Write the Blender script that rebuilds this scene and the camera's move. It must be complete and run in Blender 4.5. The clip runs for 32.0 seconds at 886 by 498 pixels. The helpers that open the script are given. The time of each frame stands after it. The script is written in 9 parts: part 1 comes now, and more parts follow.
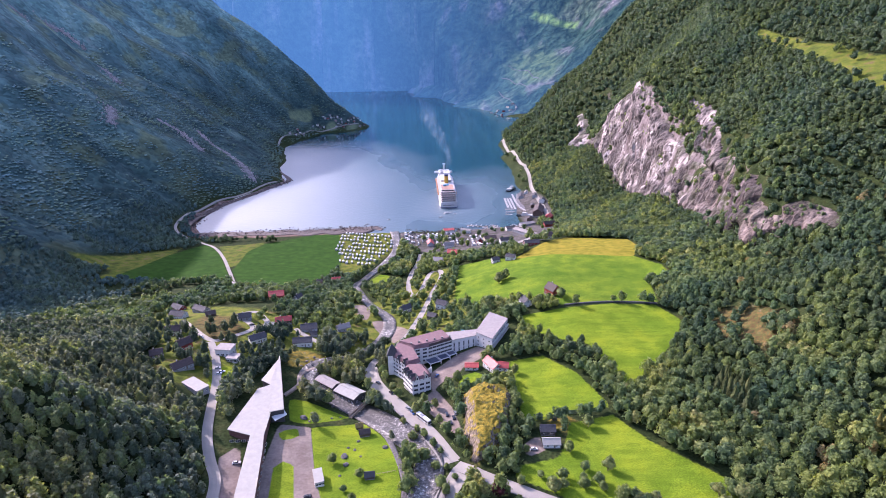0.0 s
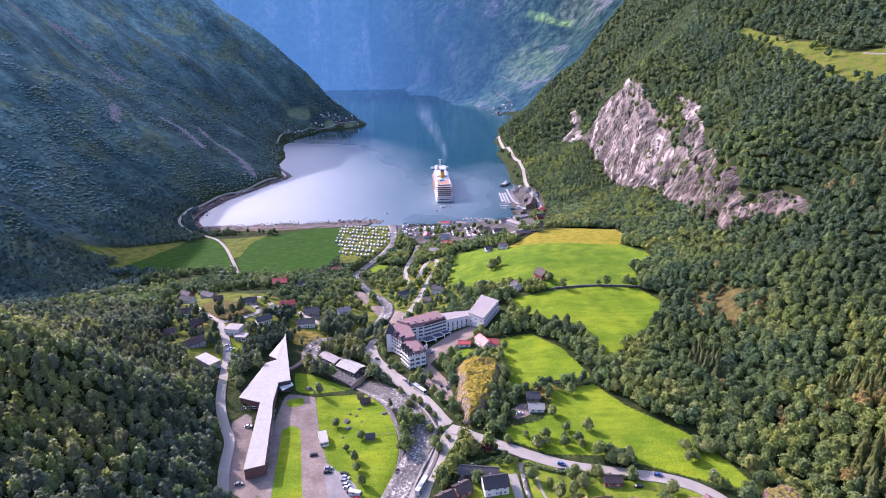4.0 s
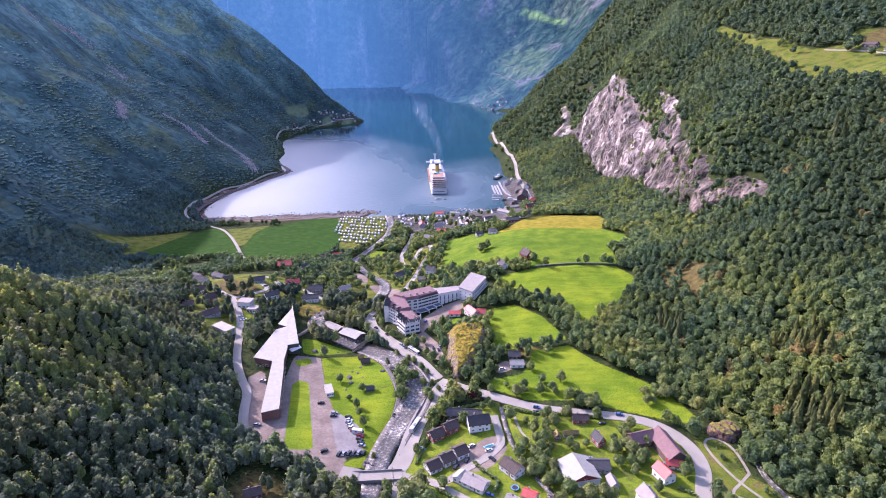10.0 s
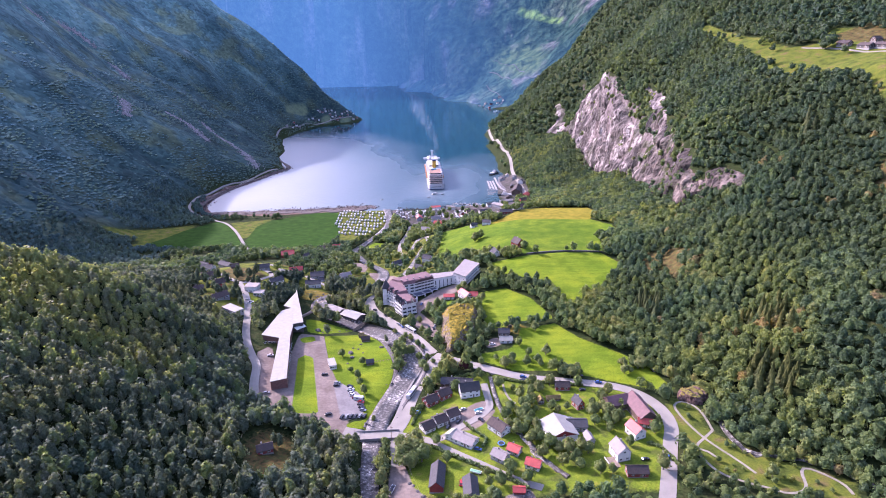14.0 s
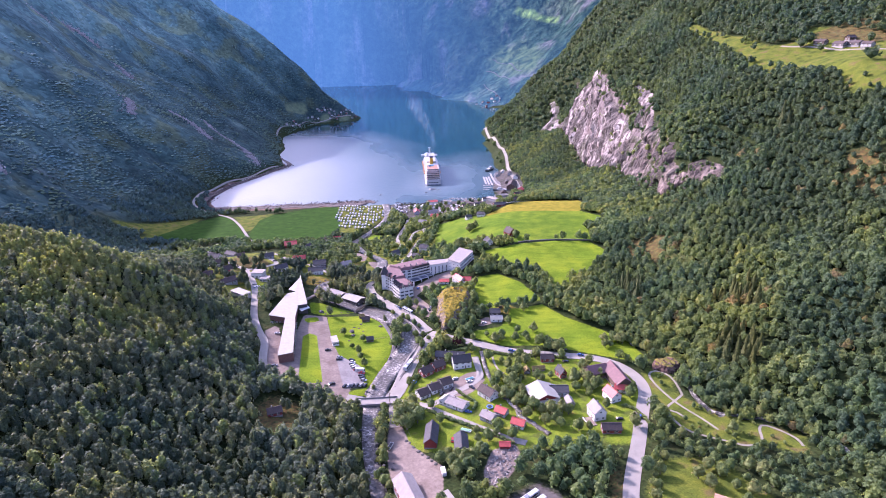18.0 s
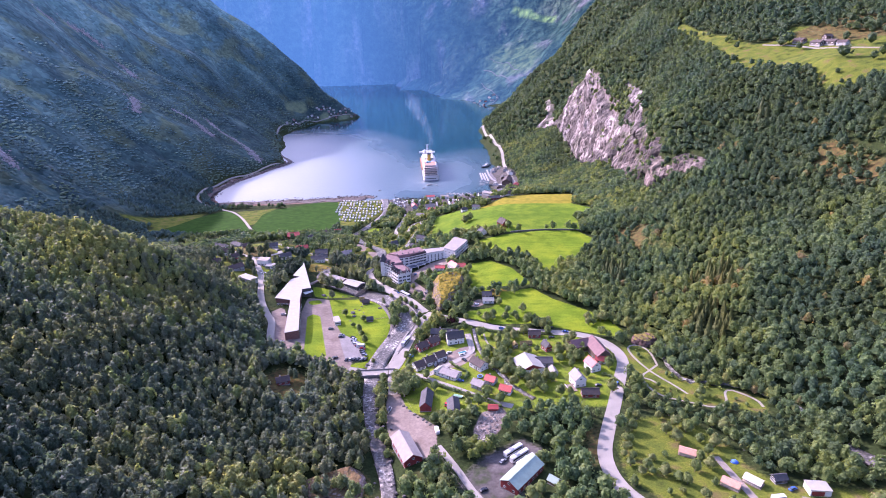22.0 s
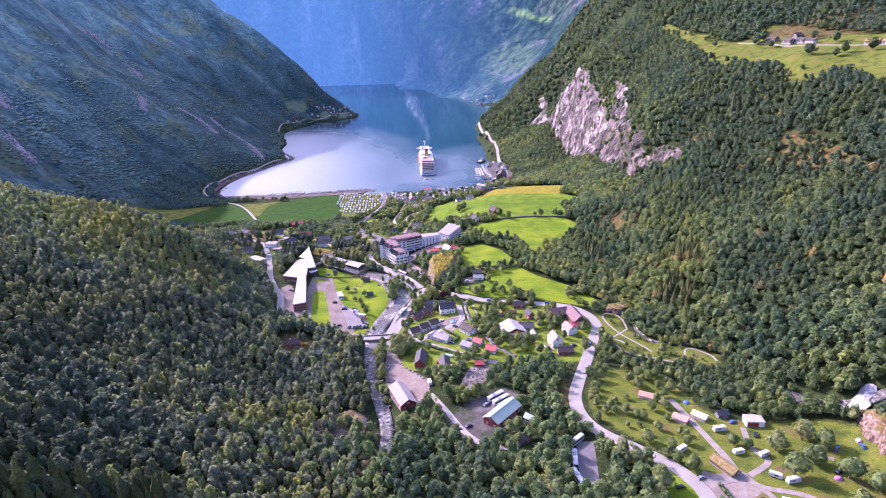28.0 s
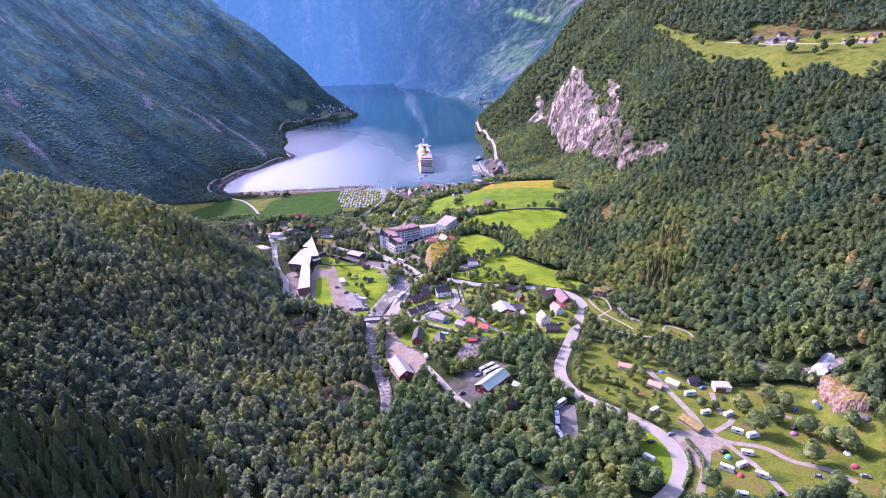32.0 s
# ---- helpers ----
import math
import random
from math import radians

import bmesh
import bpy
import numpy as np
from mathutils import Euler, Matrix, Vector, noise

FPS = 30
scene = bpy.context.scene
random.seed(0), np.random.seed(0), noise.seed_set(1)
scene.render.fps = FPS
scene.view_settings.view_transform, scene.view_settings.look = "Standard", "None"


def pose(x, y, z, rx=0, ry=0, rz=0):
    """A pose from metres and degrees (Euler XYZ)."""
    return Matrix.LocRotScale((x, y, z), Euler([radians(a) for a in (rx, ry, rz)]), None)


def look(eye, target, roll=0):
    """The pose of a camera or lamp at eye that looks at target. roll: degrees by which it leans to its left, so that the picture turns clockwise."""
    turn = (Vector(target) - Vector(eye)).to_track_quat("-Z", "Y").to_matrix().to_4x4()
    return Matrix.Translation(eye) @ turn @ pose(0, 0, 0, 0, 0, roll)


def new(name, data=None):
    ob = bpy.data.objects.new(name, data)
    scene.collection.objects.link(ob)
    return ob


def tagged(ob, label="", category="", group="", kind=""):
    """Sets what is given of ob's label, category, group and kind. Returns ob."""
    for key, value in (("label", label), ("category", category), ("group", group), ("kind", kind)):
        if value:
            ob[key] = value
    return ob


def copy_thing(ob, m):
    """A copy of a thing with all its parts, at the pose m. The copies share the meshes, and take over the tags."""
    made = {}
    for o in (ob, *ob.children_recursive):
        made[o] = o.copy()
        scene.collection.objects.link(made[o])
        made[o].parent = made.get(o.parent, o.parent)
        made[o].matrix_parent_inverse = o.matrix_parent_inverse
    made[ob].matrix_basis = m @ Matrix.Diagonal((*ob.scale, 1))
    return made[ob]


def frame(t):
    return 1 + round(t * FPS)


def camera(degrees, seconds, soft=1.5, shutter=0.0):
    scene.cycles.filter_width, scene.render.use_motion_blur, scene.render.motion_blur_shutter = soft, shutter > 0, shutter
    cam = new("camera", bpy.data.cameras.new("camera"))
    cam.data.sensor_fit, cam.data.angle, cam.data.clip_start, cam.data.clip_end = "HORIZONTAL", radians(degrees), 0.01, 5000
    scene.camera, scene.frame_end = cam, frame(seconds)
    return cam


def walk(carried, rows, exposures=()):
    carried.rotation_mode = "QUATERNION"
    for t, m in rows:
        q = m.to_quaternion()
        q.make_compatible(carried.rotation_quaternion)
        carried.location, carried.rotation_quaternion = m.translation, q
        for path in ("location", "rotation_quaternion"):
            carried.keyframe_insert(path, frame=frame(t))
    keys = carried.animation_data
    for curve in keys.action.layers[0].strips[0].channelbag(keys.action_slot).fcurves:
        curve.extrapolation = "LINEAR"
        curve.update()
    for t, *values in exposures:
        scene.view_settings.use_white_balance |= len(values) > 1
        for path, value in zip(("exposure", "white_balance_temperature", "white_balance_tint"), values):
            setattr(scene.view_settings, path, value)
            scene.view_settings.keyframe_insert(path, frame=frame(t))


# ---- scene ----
cam = camera(75.0, 32.0, soft=0.95)
PATH = [
    (0.0, (0.18, 0.08, 270.59), (8.24, 944.49, -58.08), -0.653),
    (2.0, (1.26, -14.99, 270.60), (11.26, 928.97, -59.31), -0.719),
    (4.0, (2.38, -30.35, 270.62), (14.19, 913.19, -60.42), -0.784),
    (6.0, (3.52, -45.97, 270.66), (17.02, 897.18, -61.42), -0.848),
    (8.0, (4.68, -61.80, 270.71), (19.75, 880.99, -62.32), -0.911),
    (10.0, (5.86, -77.81, 270.76), (22.37, 864.66, -63.12), -0.974),
    (12.0, (7.05, -93.96, 270.80), (24.87, 848.22, -63.83), -1.035),
    (14.0, (8.25, -110.20, 270.82), (27.25, 831.72, -64.47), -1.096),
    (16.0, (9.45, -126.50, 270.83), (29.51, 815.20, -65.03), -1.156),
    (18.0, (10.65, -142.82, 270.80), (31.64, 798.69, -65.53), -1.215),
    (20.0, (11.84, -159.13, 270.73), (33.64, 782.23, -65.98), -1.273),
    (22.0, (13.02, -175.38, 270.61), (35.50, 765.86, -66.38), -1.330),
    (24.0, (14.17, -191.53, 270.43), (37.21, 749.63, -66.73), -1.387),
    (26.0, (15.30, -207.55, 270.20), (38.78, 733.57, -67.06), -1.442),
    (28.0, (16.41, -223.40, 269.89), (40.19, 717.72, -67.36), -1.497),
    (30.0, (17.47, -239.03, 269.51), (41.43, 702.11, -67.65), -1.550),
    (32.0, (18.50, -254.42, 269.03), (42.52, 686.80, -67.93), -1.603),
]
walk(cam, [(t, look(eye, target, roll)) for t, eye, target, roll in PATH], [(0.0, 2.16, 5830, 41), (32.0, 2.39, 5680, 55)])

# ---- light ----
SUN_TO = Vector((-0.79, 0.615, 0.0)).normalized() * math.cos(radians(31)) + Vector((0, 0, math.sin(radians(31))))
world = bpy.data.worlds.new("sky")
scene.world = world
world.use_nodes = True
wn = world.node_tree.nodes
sky = wn.new("ShaderNodeTexSky")
sky.sky_type = "NISHITA"
sky.sun_disc = False
sky.sun_elevation = radians(31)
sky.sun_rotation = math.atan2(SUN_TO.x, SUN_TO.y)
sky.air_density, sky.dust_density = 1.3, 2.2
wn["Background"].inputs[1].default_value = 0.135
world.node_tree.links.new(sky.outputs[0], wn["Background"].inputs[0])
sun = new("sun", bpy.data.lights.new("sun", "SUN"))
sun.data.energy, sun.data.angle, sun.data.color = 2.6, radians(0.6), (1.0, 0.915, 0.79)
sun.matrix_world = look(SUN_TO * 1000, (0, 0, 0))

# ---- materials ----
def blank(name):
    m = bpy.data.materials.new(name)
    m.use_nodes = True
    return m, m.node_tree.nodes, m.node_tree.links, m.node_tree.nodes["Principled BSDF"]


def noise_node(nodes, links, size, detail=4.0, coords="Object", stretch=None):
    """Noise whose humps are about size metres wide."""
    tex = nodes.new("ShaderNodeTexNoise")
    tex.inputs["Scale"].default_value = 1.0 / size
    tex.inputs["Detail"].default_value = detail
    co = nodes.new("ShaderNodeTexCoord")
    if stretch:
        mp = nodes.new("ShaderNodeMapping")
        mp.inputs["Scale"].default_value = stretch
        links.new(co.outputs[coords], mp.inputs[0])
        links.new(mp.outputs[0], tex.inputs["Vector"])
    else:
        links.new(co.outputs[coords], tex.inputs["Vector"])
    return tex.outputs["Fac"]


def ramp(nodes, links, fac, stops):
    r = nodes.new("ShaderNodeValToRGB")
    el = r.color_ramp.elements
    while len(el) < len(stops):
        el.new(0.5)
    for e, (p, c) in zip(el, stops):
        e.position, e.color = p, (*c, 1)
    links.new(fac, r.inputs[0])
    return r.outputs[0]


def blend(nodes, links, fac, a, b, how="MIX"):
    m = nodes.new("ShaderNodeMix")
    m.data_type, m.blend_type = "RGBA", how
    for sock, v in ((m.inputs["Factor"], fac), (m.inputs["A"], a), (m.inputs["B"], b)):
        if isinstance(v, (int, float)):
            sock.default_value = v
        elif isinstance(v, tuple):
            sock.default_value = (*v, 1)
        else:
            links.new(v, sock)
    return m.outputs["Result"]


def maths(nodes, links, op, a, b=0.0, clamp=False):
    m = nodes.new("ShaderNodeMath")
    m.operation, m.use_clamp = op, clamp
    for sock, v in zip(m.inputs, (a, b)):
        if isinstance(v, (int, float)):
            sock.default_value = v
        else:
            links.new(v, sock)
    return m.outputs[0]


def bump(nodes, links, height, strength, distance, shader):
    b = nodes.new("ShaderNodeBump")
    b.inputs["Strength"].default_value, b.inputs["Distance"].default_value = strength, distance
    links.new(height, b.inputs["Height"])
    links.new(b.outputs[0], shader.inputs["Normal"])


def attribute(nodes, name):
    a = nodes.new("ShaderNodeAttribute")
    a.attribute_name = name
    return a.outputs["Fac"]


MATS = {}


def paint(name, colour, rough=0.6, metal=0.0, spread=0.12, size=1.2, relief=0.0, fine=0.25, vary=0.0):
    """A painted, weathered or mineral surface: two scales of variation, and relief where wanted. Made once for each name."""
    if name in MATS:
        return MATS[name]
    m, n, l, b = blank(name)
    colour = tuple(0.8 * c for c in colour)
    light = tuple(min(1, c * (1 + spread)) for c in colour)
    dark = tuple(c * (1 - spread) for c in colour)
    big = noise_node(n, l, size, 3)
    small = noise_node(n, l, fine, 5)
    c1 = ramp(n, l, big, [(0.3, dark), (0.7, light)])
    c2 = ramp(n, l, small, [(0.3, tuple([1 - spread] * 3)), (0.7, tuple([1.0] * 3))])
    out = blend(n, l, 1.0, c1, c2, "MULTIPLY")
    if vary:
        info = n.new("ShaderNodeObjectInfo")
        shade = ramp(n, l, info.outputs["Random"], [(0, tuple([1 - vary] * 3)), (1, tuple([1 + vary] * 3))])
        out = blend(n, l, 1.0, out, shade, "MULTIPLY")
    l.new(out, b.inputs["Base Color"])
    b.inputs["Roughness"].default_value, b.inputs["Metallic"].default_value = rough, metal
    if relief:
        bump(n, l, small, 0.6, relief, b)
    MATS[name] = m
    return m


def ground_material():
    m, n, l, b = blank("land")
    fine, mid, big = noise_node(n, l, 1.6, 6), noise_node(n, l, 9, 5), noise_node(n, l, 45, 4)
    scrub = ramp(n, l, mid, [(0.3, (0.035, 0.054, 0.02)), (0.55, (0.062, 0.088, 0.03)), (0.78, (0.12, 0.115, 0.045))])
    scrub = blend(n, l, 1.0, scrub, ramp(n, l, fine, [(0.3, (0.2, 0.22, 0.2)), (0.7, (0.62, 0.64, 0.62))]), "MULTIPLY")
    # bare rock where the land is steep
    geo = n.new("ShaderNodeNewGeometry")
    sep = n.new("ShaderNodeSeparateXYZ")
    l.new(geo.outputs["Normal"], sep.inputs[0])
    streak = noise_node(n, l, 14, 7, stretch=(1, 1, 0.25))
    crack = noise_node(n, l, 5, 8, stretch=(1, 1, 0.6))
    rock = ramp(n, l, streak, [(0.32, (0.06, 0.05, 0.045)), (0.46, (0.13, 0.105, 0.10)), (0.6, (0.2, 0.175, 0.17)), (0.75, (0.28, 0.25, 0.245))])
    rock = blend(n, l, 1.0, rock, ramp(n, l, crack, [(0.35, (0.45, 0.43, 0.42)), (0.5, (1.0, 1.0, 1.0))]), "MULTIPLY")
    lean = maths(n, l, "ADD", sep.outputs["Z"], maths(n, l, "MULTIPLY", maths(n, l, "SUBTRACT", mid, 0.5), 0.5))
    bare = ramp(n, l, lean, [(0.30, (1, 1, 1)), (0.42, (0, 0, 0))])
    out = blend(n, l, bare, scrub, rock)

    def zone(name, colour, soft=1.2, edge=1.5):
        nonlocal out
        d = maths(n, l, "ADD", attribute(n, name), maths(n, l, "MULTIPLY", maths(n, l, "SUBTRACT", fine, 0.5), edge * 2))
        out = blend(n, l, maths(n, l, "MULTIPLY", maths(n, l, "ADD", d, soft * 0.5), 1 / soft, True), out, colour)

    stripe = noise_node(n, l, 3.5, 3, stretch=(0.25, 1, 1))
    grass = ramp(n, l, big, [(0.35, (0.1, 0.165, 0.011)), (0.65, (0.148, 0.205, 0.014))])
    grass = blend(n, l, 1.0, grass, ramp(n, l, stripe, [(0.3, (0.82, 0.84, 0.8)), (0.7, (1.1, 1.08, 1.0))]), "MULTIPLY")
    grass = blend(n, l, 1.0, grass, ramp(n, l, noise_node(n, l, 0.7, 6), [(0.3, (0.62, 0.66, 0.6)), (0.7, (1.25, 1.2, 1.15))]), "MULTIPLY")
    grass = blend(n, l, 1.0, grass, ramp(n, l, noise_node(n, l, 14, 7), [(0.35, (0.72, 0.8, 0.75)), (0.52, (1.0, 1.0, 1.0)), (0.68, (1.25, 1.12, 0.9))]), "MULTIPLY")
    # deep green, darkened further for cloud shade over the western fields
    deep = blend(n, l, 1.0, ramp(n, l, mid, [(0.3, (0.013, 0.046, 0.005)), (0.7, (0.028, 0.072, 0.008))]), ramp(n, l, stripe, [(0.3, (0.85, 0.85, 0.85)), (0.7, (1.1, 1.1, 1.1))]), "MULTIPLY")
    ripe = ramp(n, l, noise_node(n, l, 7, 6), [(0.34, (0.125, 0.122, 0.014)), (0.5, (0.178, 0.157, 0.018)), (0.66, (0.212, 0.17, 0.024))])
    ripe = blend(n, l, 1.0, ripe, ramp(n, l, stripe, [(0.3, (0.85, 0.86, 0.85)), (0.7, (1.1, 1.08, 1.0))]), "MULTIPLY")
    mixed = ramp(n, l, mid, [(0.3, (0.045, 0.06, 0.013)), (0.43, (0.075, 0.10, 0.015)), (0.56, (0.12, 0.135, 0.02)), (0.66, (0.13, 0.115, 0.04)), (0.76, (0.16, 0.12, 0.06))])
    mixed = blend(n, l, 1.0, mixed, ramp(n, l, noise_node(n, l, 0.8, 6), [(0.3, (0.6, 0.62, 0.6)), (0.7, (1.25, 1.2, 1.15))]), "MULTIPLY")
    patchy = noise_node(n, l, 4.5, 9)
    ochre = ramp(n, l, patchy, [(0.34, (0.06, 0.055, 0.02)), (0.43, (0.1, 0.095, 0.022)), (0.5, (0.15, 0.112, 0.02)), (0.57, (0.2, 0.145, 0.025)), (0.63, (0.11, 0.105, 0.026)), (0.72, (0.19, 0.16, 0.11))])
    heath = ramp(n, l, patchy, [(0.34, (0.03, 0.036, 0.014)), (0.44, (0.085, 0.055, 0.022)), (0.5, (0.055, 0.068, 0.02)), (0.57, (0.13, 0.08, 0.03)), (0.63, (0.06, 0.072, 0.022)), (0.74, (0.13, 0.095, 0.065))])
    gravel = blend(n, l, 1.0, ramp(n, l, mid, [(0.3, (0.15, 0.119, 0.1)), (0.7, (0.222, 0.18, 0.152))]), ramp(n, l, fine, [(0.3, (0.8, 0.8, 0.8)), (0.7, (1.1, 1.1, 1.1))]), "MULTIPLY")
    shore = ramp(n, l, mid, [(0.3, (0.074, 0.0444, 0.0333)), (0.6, (0.1628, 0.111, 0.0888)), (0.8, (0.2516, 0.2146, 0.1924))])
    # forest and heath seen from afar: tree-sized cells over stands
    cell = n.new("ShaderNodeTexVoronoi")
    cell.inputs["Scale"].default_value = 1 / 7.5
    l.new(n.new("ShaderNodeTexCoord").outputs["Object"], cell.inputs["Vector"])
    canopy = maths(n, l, "SUBTRACT", 1.0, cell.outputs["Distance"])
    # ramp kept dark to stand in for shade between the trees
    high = ramp(n, l, noise_node(n, l, 60, 6), [(0.3, (0.026, 0.052, 0.05)), (0.5, (0.042, 0.076, 0.074)), (0.66, (0.062, 0.098, 0.09)), (0.76, (0.088, 0.104, 0.096))])
    high = blend(n, l, ramp(n, l, noise_node(n, l, 80, 5), [(0.52, (0, 0, 0)), (0.62, (0.75, 0.75, 0.75))]), high, (0.07, 0.085, 0.05))
    gully = noise_node(n, l, 60, 7, stretch=(0.22, 1, 0.3))
    high = blend(n, l, 1.0, high, ramp(n, l, gully, [(0.34, (0.6, 0.64, 0.68)), (0.5, (1.0, 1.0, 1.0)), (0.66, (1.42, 1.36, 1.3))]), "MULTIPLY")
    tone = n.new("ShaderNodeSeparateXYZ")
    l.new(cell.outputs["Color"], tone.inputs[0])
    high = blend(n, l, 1.0, high, ramp(n, l, tone.outputs["X"], [(0.0, (0.7, 0.72, 0.72)), (1.0, (1.3, 1.28, 1.25))]), "MULTIPLY")
    # paler and bluer with height: distance haze put into the base colour
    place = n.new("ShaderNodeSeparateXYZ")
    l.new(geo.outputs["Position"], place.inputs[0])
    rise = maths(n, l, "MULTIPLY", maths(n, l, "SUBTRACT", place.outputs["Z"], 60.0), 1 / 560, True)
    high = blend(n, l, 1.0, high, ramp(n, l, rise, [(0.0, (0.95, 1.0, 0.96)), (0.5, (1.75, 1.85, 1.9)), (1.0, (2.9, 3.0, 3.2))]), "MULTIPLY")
    high = blend(n, l, bare, high, (0.13, 0.12, 0.125))
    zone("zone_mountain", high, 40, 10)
    camp = ramp(n, l, mid, [(0.3, (0.042, 0.06, 0.013)), (0.42, (0.07, 0.095, 0.016)), (0.56, (0.105, 0.125, 0.018)), (0.66, (0.115, 0.1, 0.034)), (0.76, (0.12, 0.09, 0.05))])
    camp = blend(n, l, 1.0, camp, ramp(n, l, noise_node(n, l, 0.8, 6), [(0.3, (0.62, 0.65, 0.62)), (0.7, (1.25, 1.2, 1.15))]), "MULTIPLY")
    zone("zone_mixed", mixed, 6, 4)
    # muted greens: haze over the headland is put into the colour
    zone("zone_pasture", ramp(n, l, noise_node(n, l, 14, 4), [(0.35, (0.085, 0.12, 0.075)), (0.65, (0.14, 0.175, 0.095))]), 8, 8)
    zone("zone_camp", camp, 3, 3)
    garden = ramp(n, l, noise_node(n, l, 8, 3), [(0.36, (0.075, 0.098, 0.02)), (0.46, (0.1, 0.148, 0.014)), (0.6, (0.135, 0.178, 0.016)), (0.7, (0.155, 0.155, 0.035))])
    garden = blend(n, l, 1.0, garden, ramp(n, l, noise_node(n, l, 0.8, 6), [(0.3, (0.65, 0.68, 0.65)), (0.7, (1.25, 1.2, 1.15))]), "MULTIPLY")
    zone("zone_garden", garden, 3, 3)
    zone("zone_heath", heath, 4, 7)
    zone("zone_ochre", ochre, 3, 3)
    zone("zone_deep", deep)
    fresh = blend(n, l, 1.0, ramp(n, l, big, [(0.35, (0.066, 0.125, 0.01)), (0.65, (0.1, 0.158, 0.013))]), ramp(n, l, noise_node(n, l, 1.0, 6), [(0.3, (0.7, 0.72, 0.7)), (0.7, (1.2, 1.16, 1.1))]), "MULTIPLY")
    fresh = blend(n, l, 1.0, fresh, ramp(n, l, noise_node(n, l, 11, 8), [(0.36, (0.75, 0.84, 0.8)), (0.5, (1.0, 1.0, 1.0)), (0.66, (1.35, 1.18, 1.0))]), "MULTIPLY")
    zone("zone_fresh", fresh)
    zone("zone_grass", grass)
    zone("zone_ripe", ripe)
    zone("zone_gravel", gravel, 0.8, 0.5)
    paved = blend(n, l, 1.0, ramp(n, l, mid, [(0.32, (0.04, 0.052, 0.026)), (0.45, (0.07, 0.064, 0.06)), (0.7, (0.115, 0.105, 0.1))]), ramp(n, l, fine, [(0.3, (0.75, 0.75, 0.75)), (0.7, (1.15, 1.15, 1.15))]), "MULTIPLY")
    zone("zone_paved", paved, 4, 4)
    tar = blend(n, l, 1.0, ramp(n, l, mid, [(0.3, (0.17, 0.158, 0.152)), (0.7, (0.225, 0.212, 0.205))]), ramp(n, l, fine, [(0.3, (0.85, 0.85, 0.85)), (0.7, (1.08, 1.08, 1.08))]), "MULTIPLY")
    zone("zone_asphalt", tar, 0.8, 0.4)
    zone("zone_lawn", grass, 0.6, 0.4)
    zone("zone_shore", shore, 2, 3)
    out = blend(n, l, 1.0, out, (0.82, 0.82, 0.82), "MULTIPLY")
    l.new(out, b.inputs["Base Color"])
    b.inputs["Roughness"].default_value = 0.95
    b.inputs["Specular IOR Level"].default_value = 0.04
    tall = maths(n, l, "ADD", maths(n, l, "MULTIPLY", maths(n, l, "MULTIPLY", crack, bare), 6.0), maths(n, l, "MULTIPLY", fine, 0.25))
    wooded = maths(n, l, "MULTIPLY", maths(n, l, "ADD", attribute(n, "zone_mountain"), 20.0), 1 / 40, True)
    tall = maths(n, l, "ADD", tall, maths(n, l, "MULTIPLY", maths(n, l, "MULTIPLY", canopy, wooded), 5.0))
    bump(n, l, tall, 0.8, 0.5, b)
    return m


def leaf_material(name, tones, rough=0.6, sheen=0.05, through_light=0.42):
    """Foliage: the tone follows each tree's own tint, broken up by leaf clusters."""
    m, n, l, b = blank(name)
    tint = attribute(n, "tint")
    small = noise_node(n, l, 0.8, 5)
    c = ramp(n, l, tint, [(i / (len(tones) - 1), t) for i, t in enumerate(tones)])
    c = blend(n, l, 1.0, c, ramp(n, l, small, [(0.34, (0.7, 0.74, 0.7)), (0.5, (1.0, 1.0, 0.95)), (0.66, (1.3, 1.25, 1.12))]), "MULTIPLY")
    leaf = noise_node(n, l, 0.35, 3)
    c = blend(n, l, 1.0, c, ramp(n, l, leaf, [(0.3, (0.68, 0.7, 0.68)), (0.7, (1.25, 1.22, 1.2))]), "MULTIPLY")
    # whole stands lean to yellow or to blue-green
    c = blend(n, l, 1.0, c, ramp(n, l, noise_node(n, l, 55, 3), [(0.36, (0.8, 0.92, 1.05)), (0.5, (1.0, 1.0, 1.0)), (0.64, (1.22, 1.12, 0.86))]), "MULTIPLY")
    l.new(c, b.inputs["Base Color"])
    b.inputs["Roughness"].default_value = rough
    b.inputs["Specular IOR Level"].default_value = 0.1
    b.inputs["Sheen Weight"].default_value = sheen
    b.inputs["Sheen Roughness"].default_value = 0.5
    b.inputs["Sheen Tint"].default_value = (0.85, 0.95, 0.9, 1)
    bump(n, l, small, 0.8, 0.3, b)
    # sunlight shines through the leaves
    thin = n.new("ShaderNodeBsdfTranslucent")
    l.new(blend(n, l, 1.0, c, (1.5, 1.45, 0.8), "MULTIPLY"), thin.inputs["Color"])
    both = n.new("ShaderNodeMixShader")
    both.inputs[0].default_value = through_light
    l.new(b.outputs[0], both.inputs[1])
    l.new(thin.outputs[0], both.inputs[2])
    l.new(both.outputs[0], n["Material Output"].inputs["Surface"])
    return m


